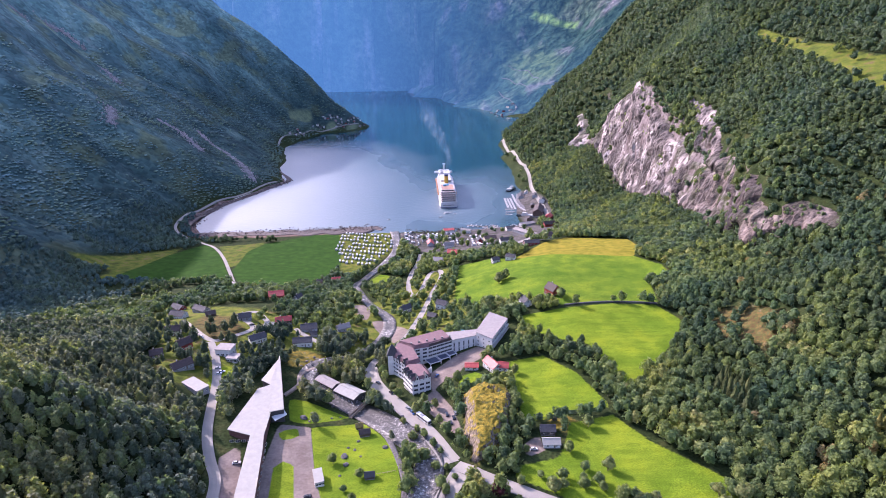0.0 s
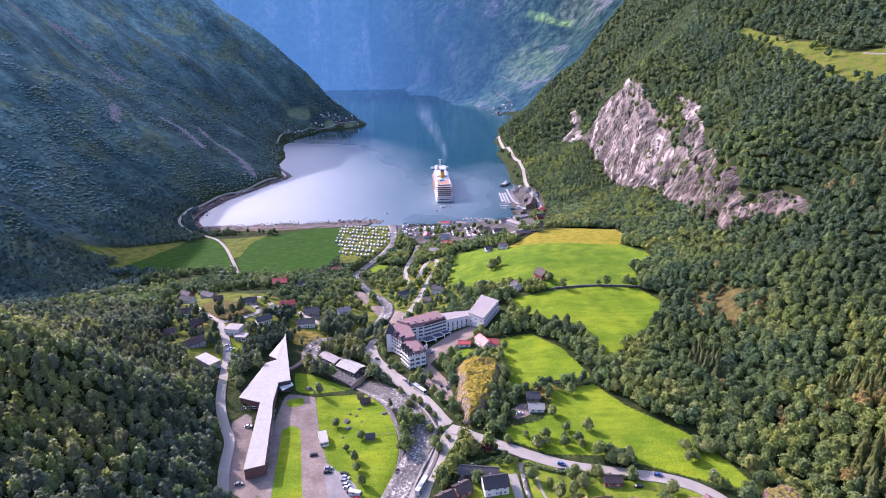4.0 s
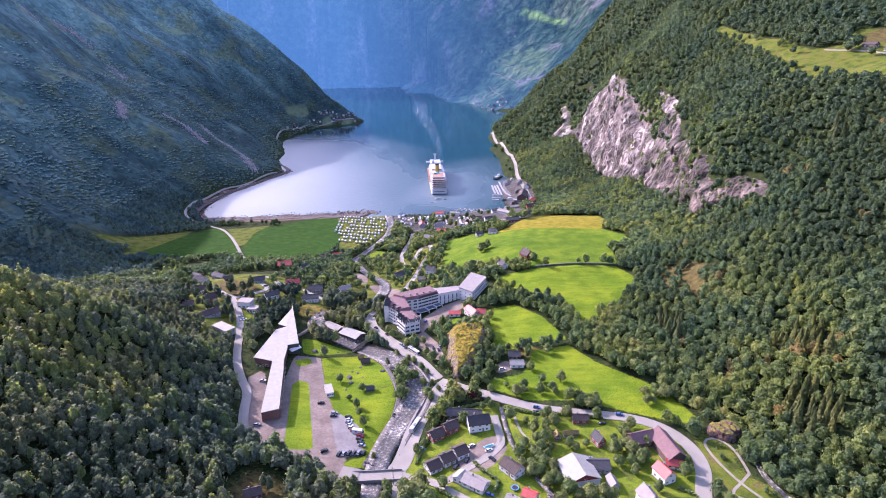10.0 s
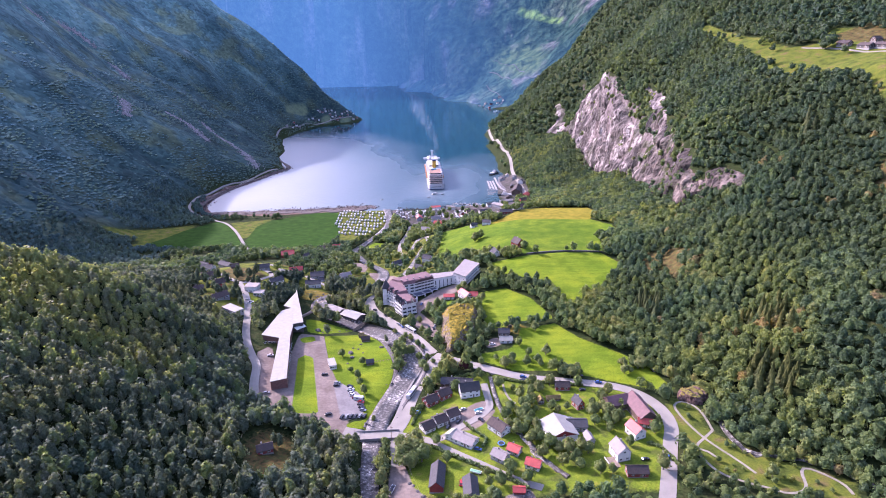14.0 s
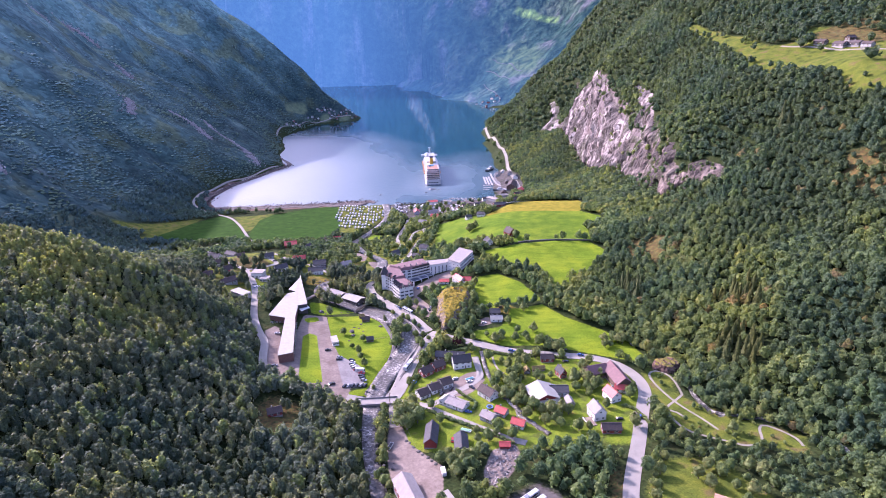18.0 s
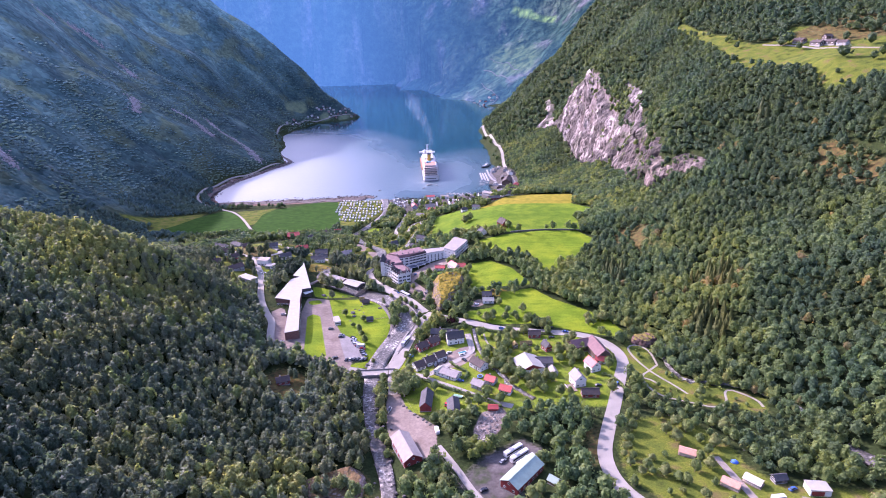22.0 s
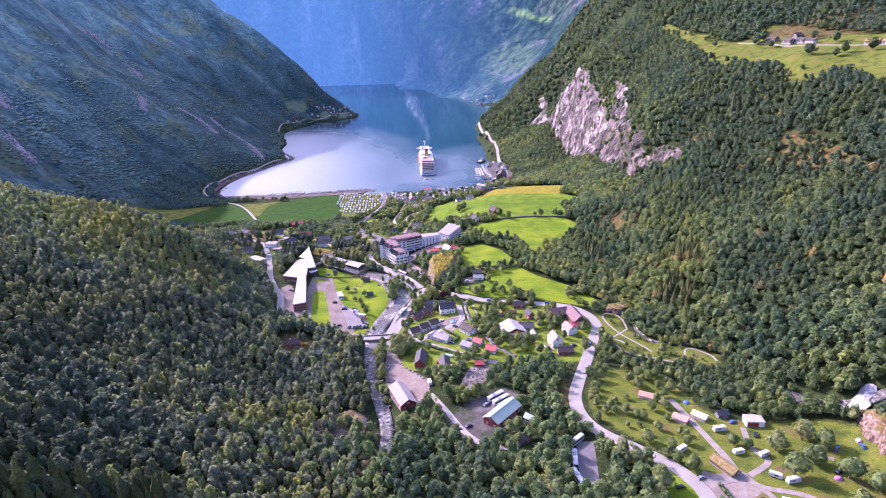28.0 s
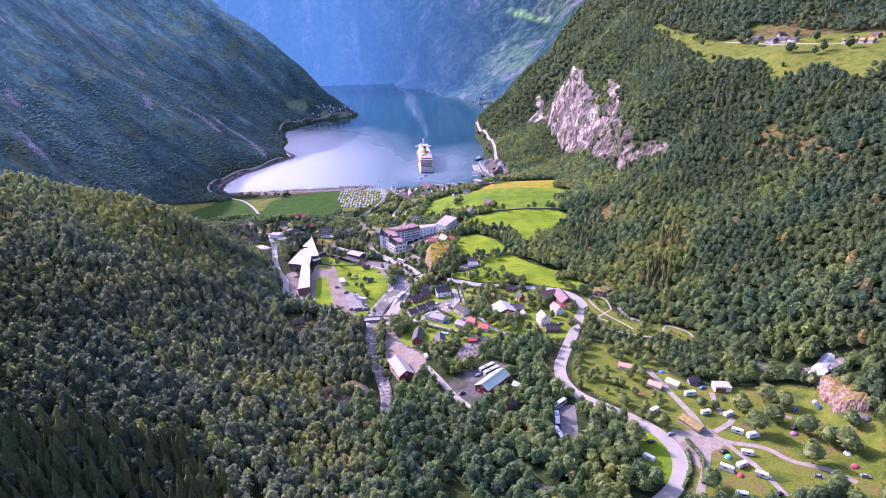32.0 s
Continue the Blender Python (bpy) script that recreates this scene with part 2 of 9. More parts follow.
def sea_material():
    m, n, l, b = blank("fjord_water")
    wave = noise_node(n, l, 5, 6, stretch=(1, 0.7, 1))
    swell = noise_node(n, l, 160, 4, stretch=(1, 0.5, 1))
    b.inputs["Base Color"].default_value = (0.006, 0.038, 0.05, 1)
    windy = maths(n, l, "ADD", attribute(n, "ruffle"), maths(n, l, "MULTIPLY", maths(n, l, "SUBTRACT", swell, 0.5), 170.0))
    windy = maths(n, l, "MULTIPLY", maths(n, l, "ADD", windy, 270.0), 1 / 380, True)
    l.new(maths(n, l, "ADD", maths(n, l, "MULTIPLY", windy, 0.6), 0.06), b.inputs["Roughness"])
    b.inputs["IOR"].default_value = 1.33
    # added coat, glossier than plain water, brightens the reflection in this patch
    l.new(maths(n, l, "MULTIPLY", windy, 1.0), b.inputs["Coat Weight"])
    b.inputs["Coat IOR"].default_value, b.inputs["Coat Roughness"].default_value = 2.35, 0.5
    bm_ = n.new("ShaderNodeBump")
    l.new(maths(n, l, "ADD", maths(n, l, "MULTIPLY", windy, 0.9), 0.06), bm_.inputs["Strength"])
    bm_.inputs["Distance"].default_value = 1.5
    l.new(wave, bm_.inputs["Height"])
    l.new(bm_.outputs[0], b.inputs["Normal"])
    return m


def rapid_material(name="white_water", calm=0.0):
    m, n, l, b = blank(name)
    foam = noise_node(n, l, 1.7, 8)
    fleck = noise_node(n, l, 0.5, 5)
    f = maths(n, l, "ADD", maths(n, l, "MULTIPLY", foam, 0.7), maths(n, l, "MULTIPLY", fleck, 0.3))
    # quiet pools and broken rapids by turns
    f = maths(n, l, "ADD", f, maths(n, l, "MULTIPLY", maths(n, l, "SUBTRACT", noise_node(n, l, 16, 2), 0.53), 0.4))
    f = maths(n, l, "SUBTRACT", f, calm)
    c = ramp(n, l, f, [(0.43, (0.035, 0.033, 0.029)), (0.53, (0.085, 0.08, 0.072)), (0.61, (0.19, 0.18, 0.162)), (0.69, (0.52, 0.51, 0.48))])
    l.new(c, b.inputs["Base Color"])
    b.inputs["Roughness"].default_value = 0.6
    b.inputs["Specular IOR Level"].default_value = 0.3
    bump(n, l, f, 0.8, 0.6, b)
    return m


def hazy_material():
    """The far mountain wall: blue with distance; a blue glow stands in for the haze before it."""
    m, n, l, b = blank("far_mountain")
    big, mid = noise_node(n, l, 240, 7, stretch=(1, 1, 0.6)), noise_node(n, l, 42, 7)
    gully = noise_node(n, l, 90, 8, stretch=(1, 0.5, 0.16))
    c = ramp(n, l, big, [(0.36, (0.012, 0.028, 0.024)), (0.5, (0.02, 0.042, 0.03)), (0.62, (0.036, 0.056, 0.04)), (0.74, (0.06, 0.068, 0.06))])
    c = blend(n, l, 1.0, c, ramp(n, l, mid, [(0.34, (0.45, 0.5, 0.5)), (0.66, (1.5, 1.45, 1.4))]), "MULTIPLY")
    # bare rock along the gullies
    rock = maths(n, l, "MULTIPLY", maths(n, l, "SUBTRACT", maths(n, l, "ADD", maths(n, l, "MULTIPLY", gully, 0.65), maths(n, l, "MULTIPLY", big, 0.35)), 0.535), 9.0, True)
    c = blend(n, l, rock, c, ramp(n, l, mid, [(0.35, (0.04, 0.045, 0.048)), (0.65, (0.115, 0.112, 0.12))]))
    field = maths(n, l, "MULTIPLY", maths(n, l, "ADD", attribute(n, "zone_grass"), 10.0), 1 / 20, True)
    c = blend(n, l, field, c, (0.10, 0.17, 0.05))
    poor = maths(n, l, "MULTIPLY", maths(n, l, "ADD", attribute(n, "zone_mixed"), 25.0), 1 / 70, True)
    c = blend(n, l, poor, c, ramp(n, l, mid, [(0.4, (0.022, 0.045, 0.025)), (0.6, (0.055, 0.085, 0.04))]))
    l.new(c, b.inputs["Base Color"])
    b.inputs["Roughness"].default_value = 1.0
    b.inputs["Specular IOR Level"].default_value = 0.0
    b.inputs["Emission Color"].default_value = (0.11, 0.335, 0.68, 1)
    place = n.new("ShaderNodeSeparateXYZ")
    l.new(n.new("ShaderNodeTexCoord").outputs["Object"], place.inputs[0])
    # the haze glow is set stronger towards the west
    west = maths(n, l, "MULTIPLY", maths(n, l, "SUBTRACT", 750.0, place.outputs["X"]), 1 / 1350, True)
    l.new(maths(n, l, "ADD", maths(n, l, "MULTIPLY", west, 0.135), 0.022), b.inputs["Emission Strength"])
    bump(n, l, maths(n, l, "ADD", maths(n, l, "MULTIPLY", gully, 1.6), maths(n, l, "ADD", big, mid)), 1.0, 45, b)
    return m


LAND = ground_material()
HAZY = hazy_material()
SEA = sea_material()
RAPID = rapid_material()
FOAM = rapid_material("broken_water", -0.05)
ASPHALT = paint("asphalt", (0.225, 0.208, 0.178), 0.9, 0, 0.12, 9, 0.02, 0.6)
GRAVEL = paint("gravel_path", (0.215, 0.197, 0.155), 0.95, 0, 0.18, 4, 0.04, 0.5)
BROAD = leaf_material("broad_leaves", [(0.051, 0.082, 0.047), (0.069, 0.107, 0.053), (0.093, 0.136, 0.056), (0.127, 0.168, 0.06), (0.165, 0.19, 0.075), (0.17, 0.125, 0.065)])
# bluer, paler tones that put distance haze into the foliage colour
MOUNTAIN_HAZED = leaf_material("hazed_mountain_leaves", [(0.056, 0.096, 0.085), (0.12, 0.19, 0.188), (0.2, 0.28, 0.29), (0.27, 0.36, 0.385)], 0.9, 0.08, 0.12)
BIRCH = leaf_material("birch_leaves", [(0.041, 0.063, 0.046), (0.06, 0.086, 0.056), (0.089, 0.113, 0.077), (0.134, 0.151, 0.108), (0.132, 0.175, 0.064), (0.182, 0.2, 0.085)])
NEEDLE = leaf_material("needles", [(0.055, 0.074, 0.028), (0.085, 0.1, 0.034), (0.125, 0.125, 0.04)])
BARK = paint("bark", (0.156, 0.133, 0.109), 0.9, 0, 0.3, 0.8, 0.03, 0.2)

# ---- the lie of the land ----
# Cross-sections of the valley from west to east: y, then pairs of x and ground height.
SECTIONS = {}
SECTIONS[-600] = [(-1300, 760), (-900, 520), (-500, 330), (-300, 230), (-150, 150), (-60, 105), (0, 95), (150, 100), (260, 120), (400, 230), (700, 420), (1300, 820)]
SECTIONS[-250] = [(-1300, 760), (-700, 430), (-400, 230), (-250, 160), (-130, 120), (-60, 95), (0, 86), (170, 84), (250, 92), (300, 120), (450, 230), (800, 430), (1300, 820)]
SECTIONS[-50] = [(-1300, 760), (-700, 420), (-420, 225), (-250, 150), (-150, 112), (-100, 90), (-50, 76), (-20, 70), (60, 74), (150, 76), (220, 78), (260, 96), (330, 130), (420, 190), (560, 260), (800, 420), (1300, 820)]
SECTIONS[50] = [(-1300, 760), (-700, 400), (-420, 215), (-280, 160), (-190, 118), (-110, 84), (-70, 70), (-45, 65), (-20, 62), (10, 67), (100, 71), (215, 74), (240, 82), (265, 98), (300, 112), (400, 175), (500, 235), (600, 262), (850, 420), (1300, 820)]
SECTIONS[110] = [(-1300, 760), (-700, 380), (-420, 210), (-280, 155), (-189, 117), (-110, 80), (-70, 67), (-40, 62), (-15, 61), (30, 66), (110, 70), (205, 70), (225, 80), (290, 108), (380, 165), (470, 225), (560, 250), (700, 300), (900, 430), (1300, 820)]
SECTIONS[200] = [(-1300, 760), (-700, 360), (-450, 210), (-340, 170), (-294, 157), (-249, 146), (-190, 119), (-150, 96), (-122, 76), (-105, 66), (-60, 64), (-15, 61), (30, 66), (150, 67), (185, 68), (205, 80), (235, 92), (310, 125), (370, 160), (450, 225), (520, 243), (640, 260), (760, 330), (1000, 500), (1300, 800)]
SECTIONS[235] = [(-1300, 760), (-700, 360), (-450, 205), (-340, 171), (-277, 155), (-220, 141), (-185, 126), (-155, 101), (-131, 72), (-110, 66), (-55, 61), (-8, 61), (40, 66), (155, 67), (188, 70), (238, 93), (310, 124), (368, 163), (445, 225), (510, 244), (640, 262), (760, 330), (1000, 500), (1300, 800)]
SECTIONS[280] = [(-1300, 760), (-700, 350), (-450, 170), (-350, 130), (-290, 125), (-220, 105), (-180, 84), (-150, 71), (-100, 66), (-50, 58), (0, 62), (60, 66), (160, 68), (190, 72), (240, 95), (309, 122), (366, 165), (440, 225), (500, 245), (640, 265), (760, 330), (1000, 500), (1300, 800)]
SECTIONS[370] = [(-1300, 760), (-700, 300), (-500, 140), (-400, 95), (-300, 80), (-220, 72), (-165, 68), (-110, 60), (-60, 52), (-20, 55), (30, 62), (100, 70), (185, 70), (200, 76), (234, 97), (290, 130), (353, 168), (420, 225), (480, 248), (620, 275), (760, 350), (1000, 520), (1300, 800)]
SECTIONS[440] = [(-1300, 760), (-700, 280), (-500, 120), (-400, 66), (-300, 52), (-165, 60), (-100, 50), (-60, 42), (-20, 46), (15, 54), (60, 64), (100, 73), (190, 72), (215, 80), (273, 100), (300, 135), (360, 190), (430, 248), (500, 258), (620, 290), (760, 370), (1000, 540), (1300, 820)]
SECTIONS[510] = [(-1300, 760), (-700, 260), (-520, 110), (-420, 50), (-300, 30), (-160, 46), (-100, 36), (-50, 30), (-10, 34), (14, 45), (60, 60), (100, 70), (200, 70), (230, 78), (275, 100), (293, 150), (315, 180), (394, 232), (487, 262), (600, 300), (760, 390), (1000, 560), (1300, 830)]
SECTIONS[570] = [(-1300, 760), (-700, 250), (-520, 95), (-430, 40), (-330, 20), (-160, 26), (-60, 16), (-20, 24), (10, 36), (60, 55), (120, 66), (213, 70), (240, 76), (280, 92), (295, 145), (320, 185), (400, 245), (480, 270), (620, 330), (1000, 570), (1300, 830)]
SECTIONS[640] = [(-1300, 760), (-700, 250), (-520, 90), (-430, 30), (-330, 12), (-160, 10), (-60, 8), (-25, 14), (5, 26), (60, 45), (120, 57), (222, 60), (250, 66), (285, 85), (300, 140), (322, 185), (400, 255), (434, 270), (560, 320), (1000, 600), (1300, 850)]
SECTIONS[760] = [(-1300, 770), (-800, 300), (-489, 42), (-420, 14), (-340, 7), (-60, 3), (0, 6), (60, 16), (130, 30), (200, 38), (250, 48), (290, 68), (303, 110), (322, 170), (405, 268), (520, 330), (1000, 640), (1300, 870)]
SECTIONS[850] = [(-1300, 780), (-800, 300), (-489, 44), (-430, 16), (-395, 5), (-372, 1.2), (-330, 1), (-150, 1), (0, 1.5), (60, 3), (120, 6), (180, 14), (250, 32), (300, 52), (312, 100), (324, 190), (400, 280), (600, 400), (1300, 880)]
SECTIONS[900] = [(-1300, 780), (-800, 300), (-500, 60), (-430, 18), (-400, 3), (-385, -2), (-330, -6), (0, -6), (120, -3), (150, 3), (180, 8), (250, 28), (300, 46), (312, 110), (322, 212), (420, 300), (600, 420), (1300, 900)]
SECTIONS[950] = [(-1300, 785), (-800, 305), (-490, 55), (-420, 12), (-400, 1), (-380, -6), (-350, -10), (60, -10), (122, -3), (145, 2), (190, 14), (260, 36), (300, 50), (312, 110), (320, 226), (430, 315), (600, 440), (1300, 920)]
SECTIONS[1000] = [(-1300, 790), (-800, 310), (-480, 50), (-415, 5), (-400, -1), (-370, -12), (100, -12), (128, -2), (150, 4), (200, 25), (290, 55), (312, 110), (326, 190), (450, 330), (1300, 950)]
SECTIONS[1115] = [(-1300, 800), (-780, 300), (-450, 50), (-390, 5), (-377, -1), (-340, -12), (130, -12), (152, -1), (170, 5), (250, 45), (310, 85), (325, 140), (450, 290), (1300, 950)]
SECTIONS[1240] = [(-1300, 800), (-746, 260), (-529, 100), (-400, 30), (-345, 5), (-332, -1), (-300, -12), (160, -12), (184, -1), (192, 6), (322, 65), (420, 220), (500, 300), (1300, 950)]
SECTIONS[1400] = [(-1300, 760), (-746, 228), (-420, 20), (-390, 4), (-375, -1), (-345, -12), (150, -12), (180, -1), (189, 6), (260, 70), (400, 235), (600, 430), (1300, 950)]
SECTIONS[1700] = [(-1300, 740), (-740, 270), (-520, 50), (-475, 5), (-462, -1), (-430, -12), (132, -12), (160, -1), (176, 5), (290, 95), (443, 229), (570, 389), (1300, 1000)]
SECTIONS[1850] = [(-1300, 740), (-740, 280), (-520, 70), (-455, 5), (-440, -1), (-400, -12), (190, -12), (212, -1), (225, 6), (330, 85), (500, 240), (640, 400), (1300, 1000)]
SECTIONS[2000] = [(-1300, 780), (-700, 330), (-470, 60), (-410, 5), (-402, -1), (-370, -12), (250, -12), (300, -1), (330, 8), (480, 120), (700, 330), (1300, 950)]
SECTIONS[2150] = [(-1300, 820), (-751, 435), (-465, 196), (-340, 85), (-275, 12), (-255, -1), (-230, -12), (300, -12), (400, -1), (420, 8), (600, 140), (1300, 850)]
SECTIONS[2300] = [(-1300, 780), (-780, 400), (-480, 150), (-320, 10), (-290, -1), (-250, -12), (330, -12), (405, -1), (430, 6), (700, 200), (1300, 800)]
SECTIONS[2430] = [(-1300, 500), (-900, 250), (-600, -1), (-560, -12), (250, -12), (290, -1), (310, 3), (400, 8), (550, 80), (900, 350), (1400, 800)]
SECTIONS[2700] = [(-1400, 400), (-1100, -1), (-1050, -12), (190, -12), (230, -1), (260, 5), (400, 70), (700, 300), (1400, 850)]
SECTIONS[3400] = [(-1800, 300), (-1500, -1), (-1400, -12), (0, -12), (40, -1), (70, 20), (300, 180), (760, 400), (1500, 900)]
SECTIONS[3950] = [(-1900, 60), (-1500, -1), (-700, -12), (-250, -10), (-190, 0), (0, 150), (500, 380), (800, 440), (1500, 900)]
SECTIONS[4120] = [(-1900, 300), (-1500, 120), (-700, 0), (-350, 4), (-150, 90), (0, 230), (800, 560), (1500, 950)]
SECTIONS[4420] = [(-1900, 760), (-1500, 720), (-700, 640), (-300, 640), (0, 640), (800, 720), (1500, 800)]
SECTIONS[4800] = [(-1900, 760), (0, 640), (1500, 820)]


def steps(stops):
    """Grid lines from start to end, the gaps growing from part to part."""
    out = [stops[0][0]]
    for (a, h), (b, k) in zip(stops, stops[1:]):
        n = max(1, round((b - a) * 2 / (h + k)))
        w = np.cumsum(np.linspace(h, k, n))
        out += list(a + (b - a) * w / w[-1])
    return np.array(out)


GX = steps([(-1900, 60), (-900, 25), (-420, 8), (-300, 4), (420, 4), (560, 8), (900, 22), (1500, 60)])
GY = steps([(-600, 20), (-330, 6), (-250, 4), (700, 4), (960, 5), (1250, 12), (2450, 25), (4800, 50)])


def hashed(i, j, seed):
    n = np.sin(i * 127.1 + j * 311.7 + seed * 74.7) * 43758.5453
    return n - np.floor(n)


def wander(x, y, size, seed=0):
    """Smooth random relief between -1 and 1, whose humps are about size metres wide."""
    x, y = np.asarray(x, float) / size, np.asarray(y, float) / size
    i, j = np.floor(x), np.floor(y)
    u, v = x - i, y - j
    u, v = u * u * (3 - 2 * u), v * v * (3 - 2 * v)
    low = hashed(i, j, seed) * (1 - u) + hashed(i + 1, j, seed) * u
    high = hashed(i, j + 1, seed) * (1 - u) + hashed(i + 1, j + 1, seed) * u
    return 2 * (low * (1 - v) + high * v) - 1


def make_land():
    ys = sorted(SECTIONS)
    rows = np.array([np.interp(GX, *zip(*SECTIONS[y])) for y in ys])
    z = np.array([np.interp(GY, ys, rows[:, i]) for i in range(len(GX))]).T
    for _ in range(6):
        p = np.pad(z, 1, mode="edge")
        z = (p[1:-1, 1:-1] * 4 + p[:-2, 1:-1] + p[2:, 1:-1] + p[1:-1, :-2] + p[1:-1, 2:]) / 8
    gy, gx = np.meshgrid(GY, GX, indexing="ij")
    steep = np.hypot(np.gradient(z, GX, axis=1), np.gradient(z, GY, axis=0))
    rough = np.clip((steep - 0.22) * 3, 0, 1)
    far = np.clip((np.hypot(gx, gy) - 700) / 900, 0, 1)
    z += rough * (2.2 * wander(gx, gy, 34, 1) + 1.1 * wander(gx, gy, 15, 2) + (4 + 14 * far) * wander(gx, gy, 120, 3) * (far + 0.15))
    z += rough * far * (26 * wander(gx, gy, 330, 4) + 9 * wander(gx, gy, 75, 6))
    # gullies that run down the western mountain
    west = np.clip((-gx - 430) / 160, 0, 1)
    z += rough * west * (16 * (0.42 - np.abs(wander(gx * 0.22, gy + 0.3 * gx, 95, 14))) + 7 * (0.4 - np.abs(wander(gx * 0.3, gy + 0.3 * gx, 38, 15))))
    # spurs and gullies of the far wall
    deep = np.clip((gy - 2500) / 500, 0, 1)
    z += rough * deep * (90 * (0.45 - np.abs(wander(gx + 0.35 * gy, gy * 0.4, 420, 12))) + 34 * (0.4 - np.abs(wander(gx + 0.2 * gy, gy * 0.6, 150, 13))))
    # bare rock breaks into ledges and ribs
    crag = np.clip((steep - 1.0) * 1.4, 0, 1)
    z += crag * (9 * wander(gx, gy * 0.8 + gx, 26, 7) + 5 * wander(gx, gy, 11, 8) + 2.5 * wander(gx, gy, 5, 9))
    z += (1 - rough) * 0.25 * wander(gx, gy, 22, 5)
    # the mountains beyond rise on, well over the eye
    z += (z > 60) * 0.55 * np.clip(gy - 3100, 0, None)
    return z, steep


GZ, STEEP = make_land()


def looked_up(grid, x, y):
    x, y = np.asarray(x, float), np.asarray(y, float)
    i = np.clip(np.searchsorted(GX, x) - 1, 0, len(GX) - 2)
    j = np.clip(np.searchsorted(GY, y) - 1, 0, len(GY) - 2)
    u = np.clip((x - GX[i]) / (GX[i + 1] - GX[i]), 0, 1)
    v = np.clip((y - GY[j]) / (GY[j + 1] - GY[j]), 0, 1)
    return (grid[j, i] * (1 - u) + grid[j, i + 1] * u) * (1 - v) + (grid[j + 1, i] * (1 - u) + grid[j + 1, i + 1] * u) * v


def ground(x, y):
    return looked_up(GZ, x, y)

# ---- plan of fields, yards, roads and streams (metres) ----
FIELD_EAST = [(14, 484), (23, 617), (64, 592), (96, 580), (198, 550), (213, 513), (209, 477), (188, 474), (180, 431), (141, 434), (102, 427), (79, 449), (50, 454)]
FIELD_YELLOW = [(77, 570), (120, 626), (152, 655), (216, 625), (214, 583), (198, 547), (95, 573)]
FIELD_ROUND = [(63, 422), (102, 423), (140, 429), (176, 426), (186, 400), (176, 379), (148, 342), (117, 310), (114, 336), (106, 366), (88, 376), (70, 395)]
FIELD_SMALL = [(48, 353), (72, 356), (90, 331), (102, 294), (69, 285), (48, 283), (48, 317)]
FIELD_LOW = [(74, 279), (101, 286), (114, 262), (148, 226), (156, 190), (138, 196), (116, 206), (92, 219), (61, 221), (38, 236), (38, 244), (63, 251), (69, 265)]
FIELD_CAMP = [(-259, 678), (-265, 763), (-252, 801), (-156, 874), (-126, 700), (-144, 631), (-170, 579), (-221, 603)]
FIELD_CORN = [(-314, 787), (-254, 807), (-245, 736), (-267, 689)]
FIELD_LANE = [(-338, 800), (-313, 778), (-244, 633), (-300, 640), (-381, 632), (-363, 738)]
FIELD_HILL = [(-394, 600), (-391, 651), (-452, 669), (-362, 773), (-360, 730), (-374, 637)]
LAWN_BIG = [(-76, 286), (-44, 296), (-26, 267), (-20, 236), (-22, 201), (-31, 178), (-36, 186), (-40, 206), (-57, 222), (-66, 247)]
LAWN_BACK = [(-96, 315), (-84, 314), (-54, 300), (-79, 289), (-89, 290)]
LAWN_LONG = [(-88, 249), (-84, 255), (-78, 252), (-62, 183), (-78, 183)]
LAWN_BED = [(-93, 279), (-83, 284), (-80, 275), (-90, 271)]
LAWN_TIP = [(-45, 176), (-32, 178), (-30, 171), (-43, 169)]
LOT = [(-60, 223), (-42, 220), (-36, 200), (-33.5, 184), (-41, 178), (-49, 182)]
YARD = [(-94, 249), (-94, 286), (-76, 286), (-66, 247), (-57, 222), (-36, 184), (-45, 176), (-38, 162), (-57, 168), (-87, 188), (-106, 240)]
YARD_WEST = [(-117, 253), (-110, 265), (-89, 202), (-83, 183), (-93, 185), (-106, 206)]
YARD_HALL = [(-16, 164), (-10, 142), (-4, 122), (14, 100), (13, 78), (5, 71), (-13, 95), (-17, 118)]
YARD_GREEN = [(24, 49), (26, 56), (38, 70), (47, 75), (60, 82), (70, 71), (52, 46), (53, 37), (46, 29), (36, 30)]
YARD_HOTEL = [(-14, 315), (-3, 327), (7, 305), (14, 272), (3, 282)]
CAMP_SITE = [(-156, 863), (-75, 859), (-61, 775), (-85, 700), (-117, 652), (-147, 776)]
QUAY = [(-62, 858), (-4, 841), (49, 874), (95, 887), (138, 898), (173, 804), (166, 718), (123, 644), (82, 631), (50, 647), (11, 710), (-44, 772)]
HARBOUR_EAST = [(129, 1050), (148, 1168), (176, 1105), (192, 990), (190, 930), (176, 880), (140, 890)]
GRASS_CAMP = [(123, 92), (135, 94), (153, 93), (159, 77), (165, 62), (164, 48), (174, 35), (184, 32), (203, 30), (223, 28), (240, 3), (238, -27), (212, -62), (130, -54), (146, -23), (134, 4), (105, 46), (108, 70)]
GRASS_WALK = [(148, 179), (163, 182), (156, 151), (164, 136), (185, 121), (204, 107), (201, 96), (168, 102), (142, 120), (145, 147)]
GRASS_HEATH = [(151, 187), (154, 161), (159, 146), (169, 136), (184, 121), (205, 105), (199, 92), (176, 102), (163, 104), (147, 121), (140, 139), (138, 163)]
GRASS_BEND = [(123, 8), (131, -3), (136, -22), (130, -39), (122, -45), (119, -29)]
VILLAGE = [(-13, 117), (-4, 149), (-16, 170), (15, 204), (34, 221), (123, 194), (140, 174), (131, 138), (121, 105), (74, 109), (42, 108)]
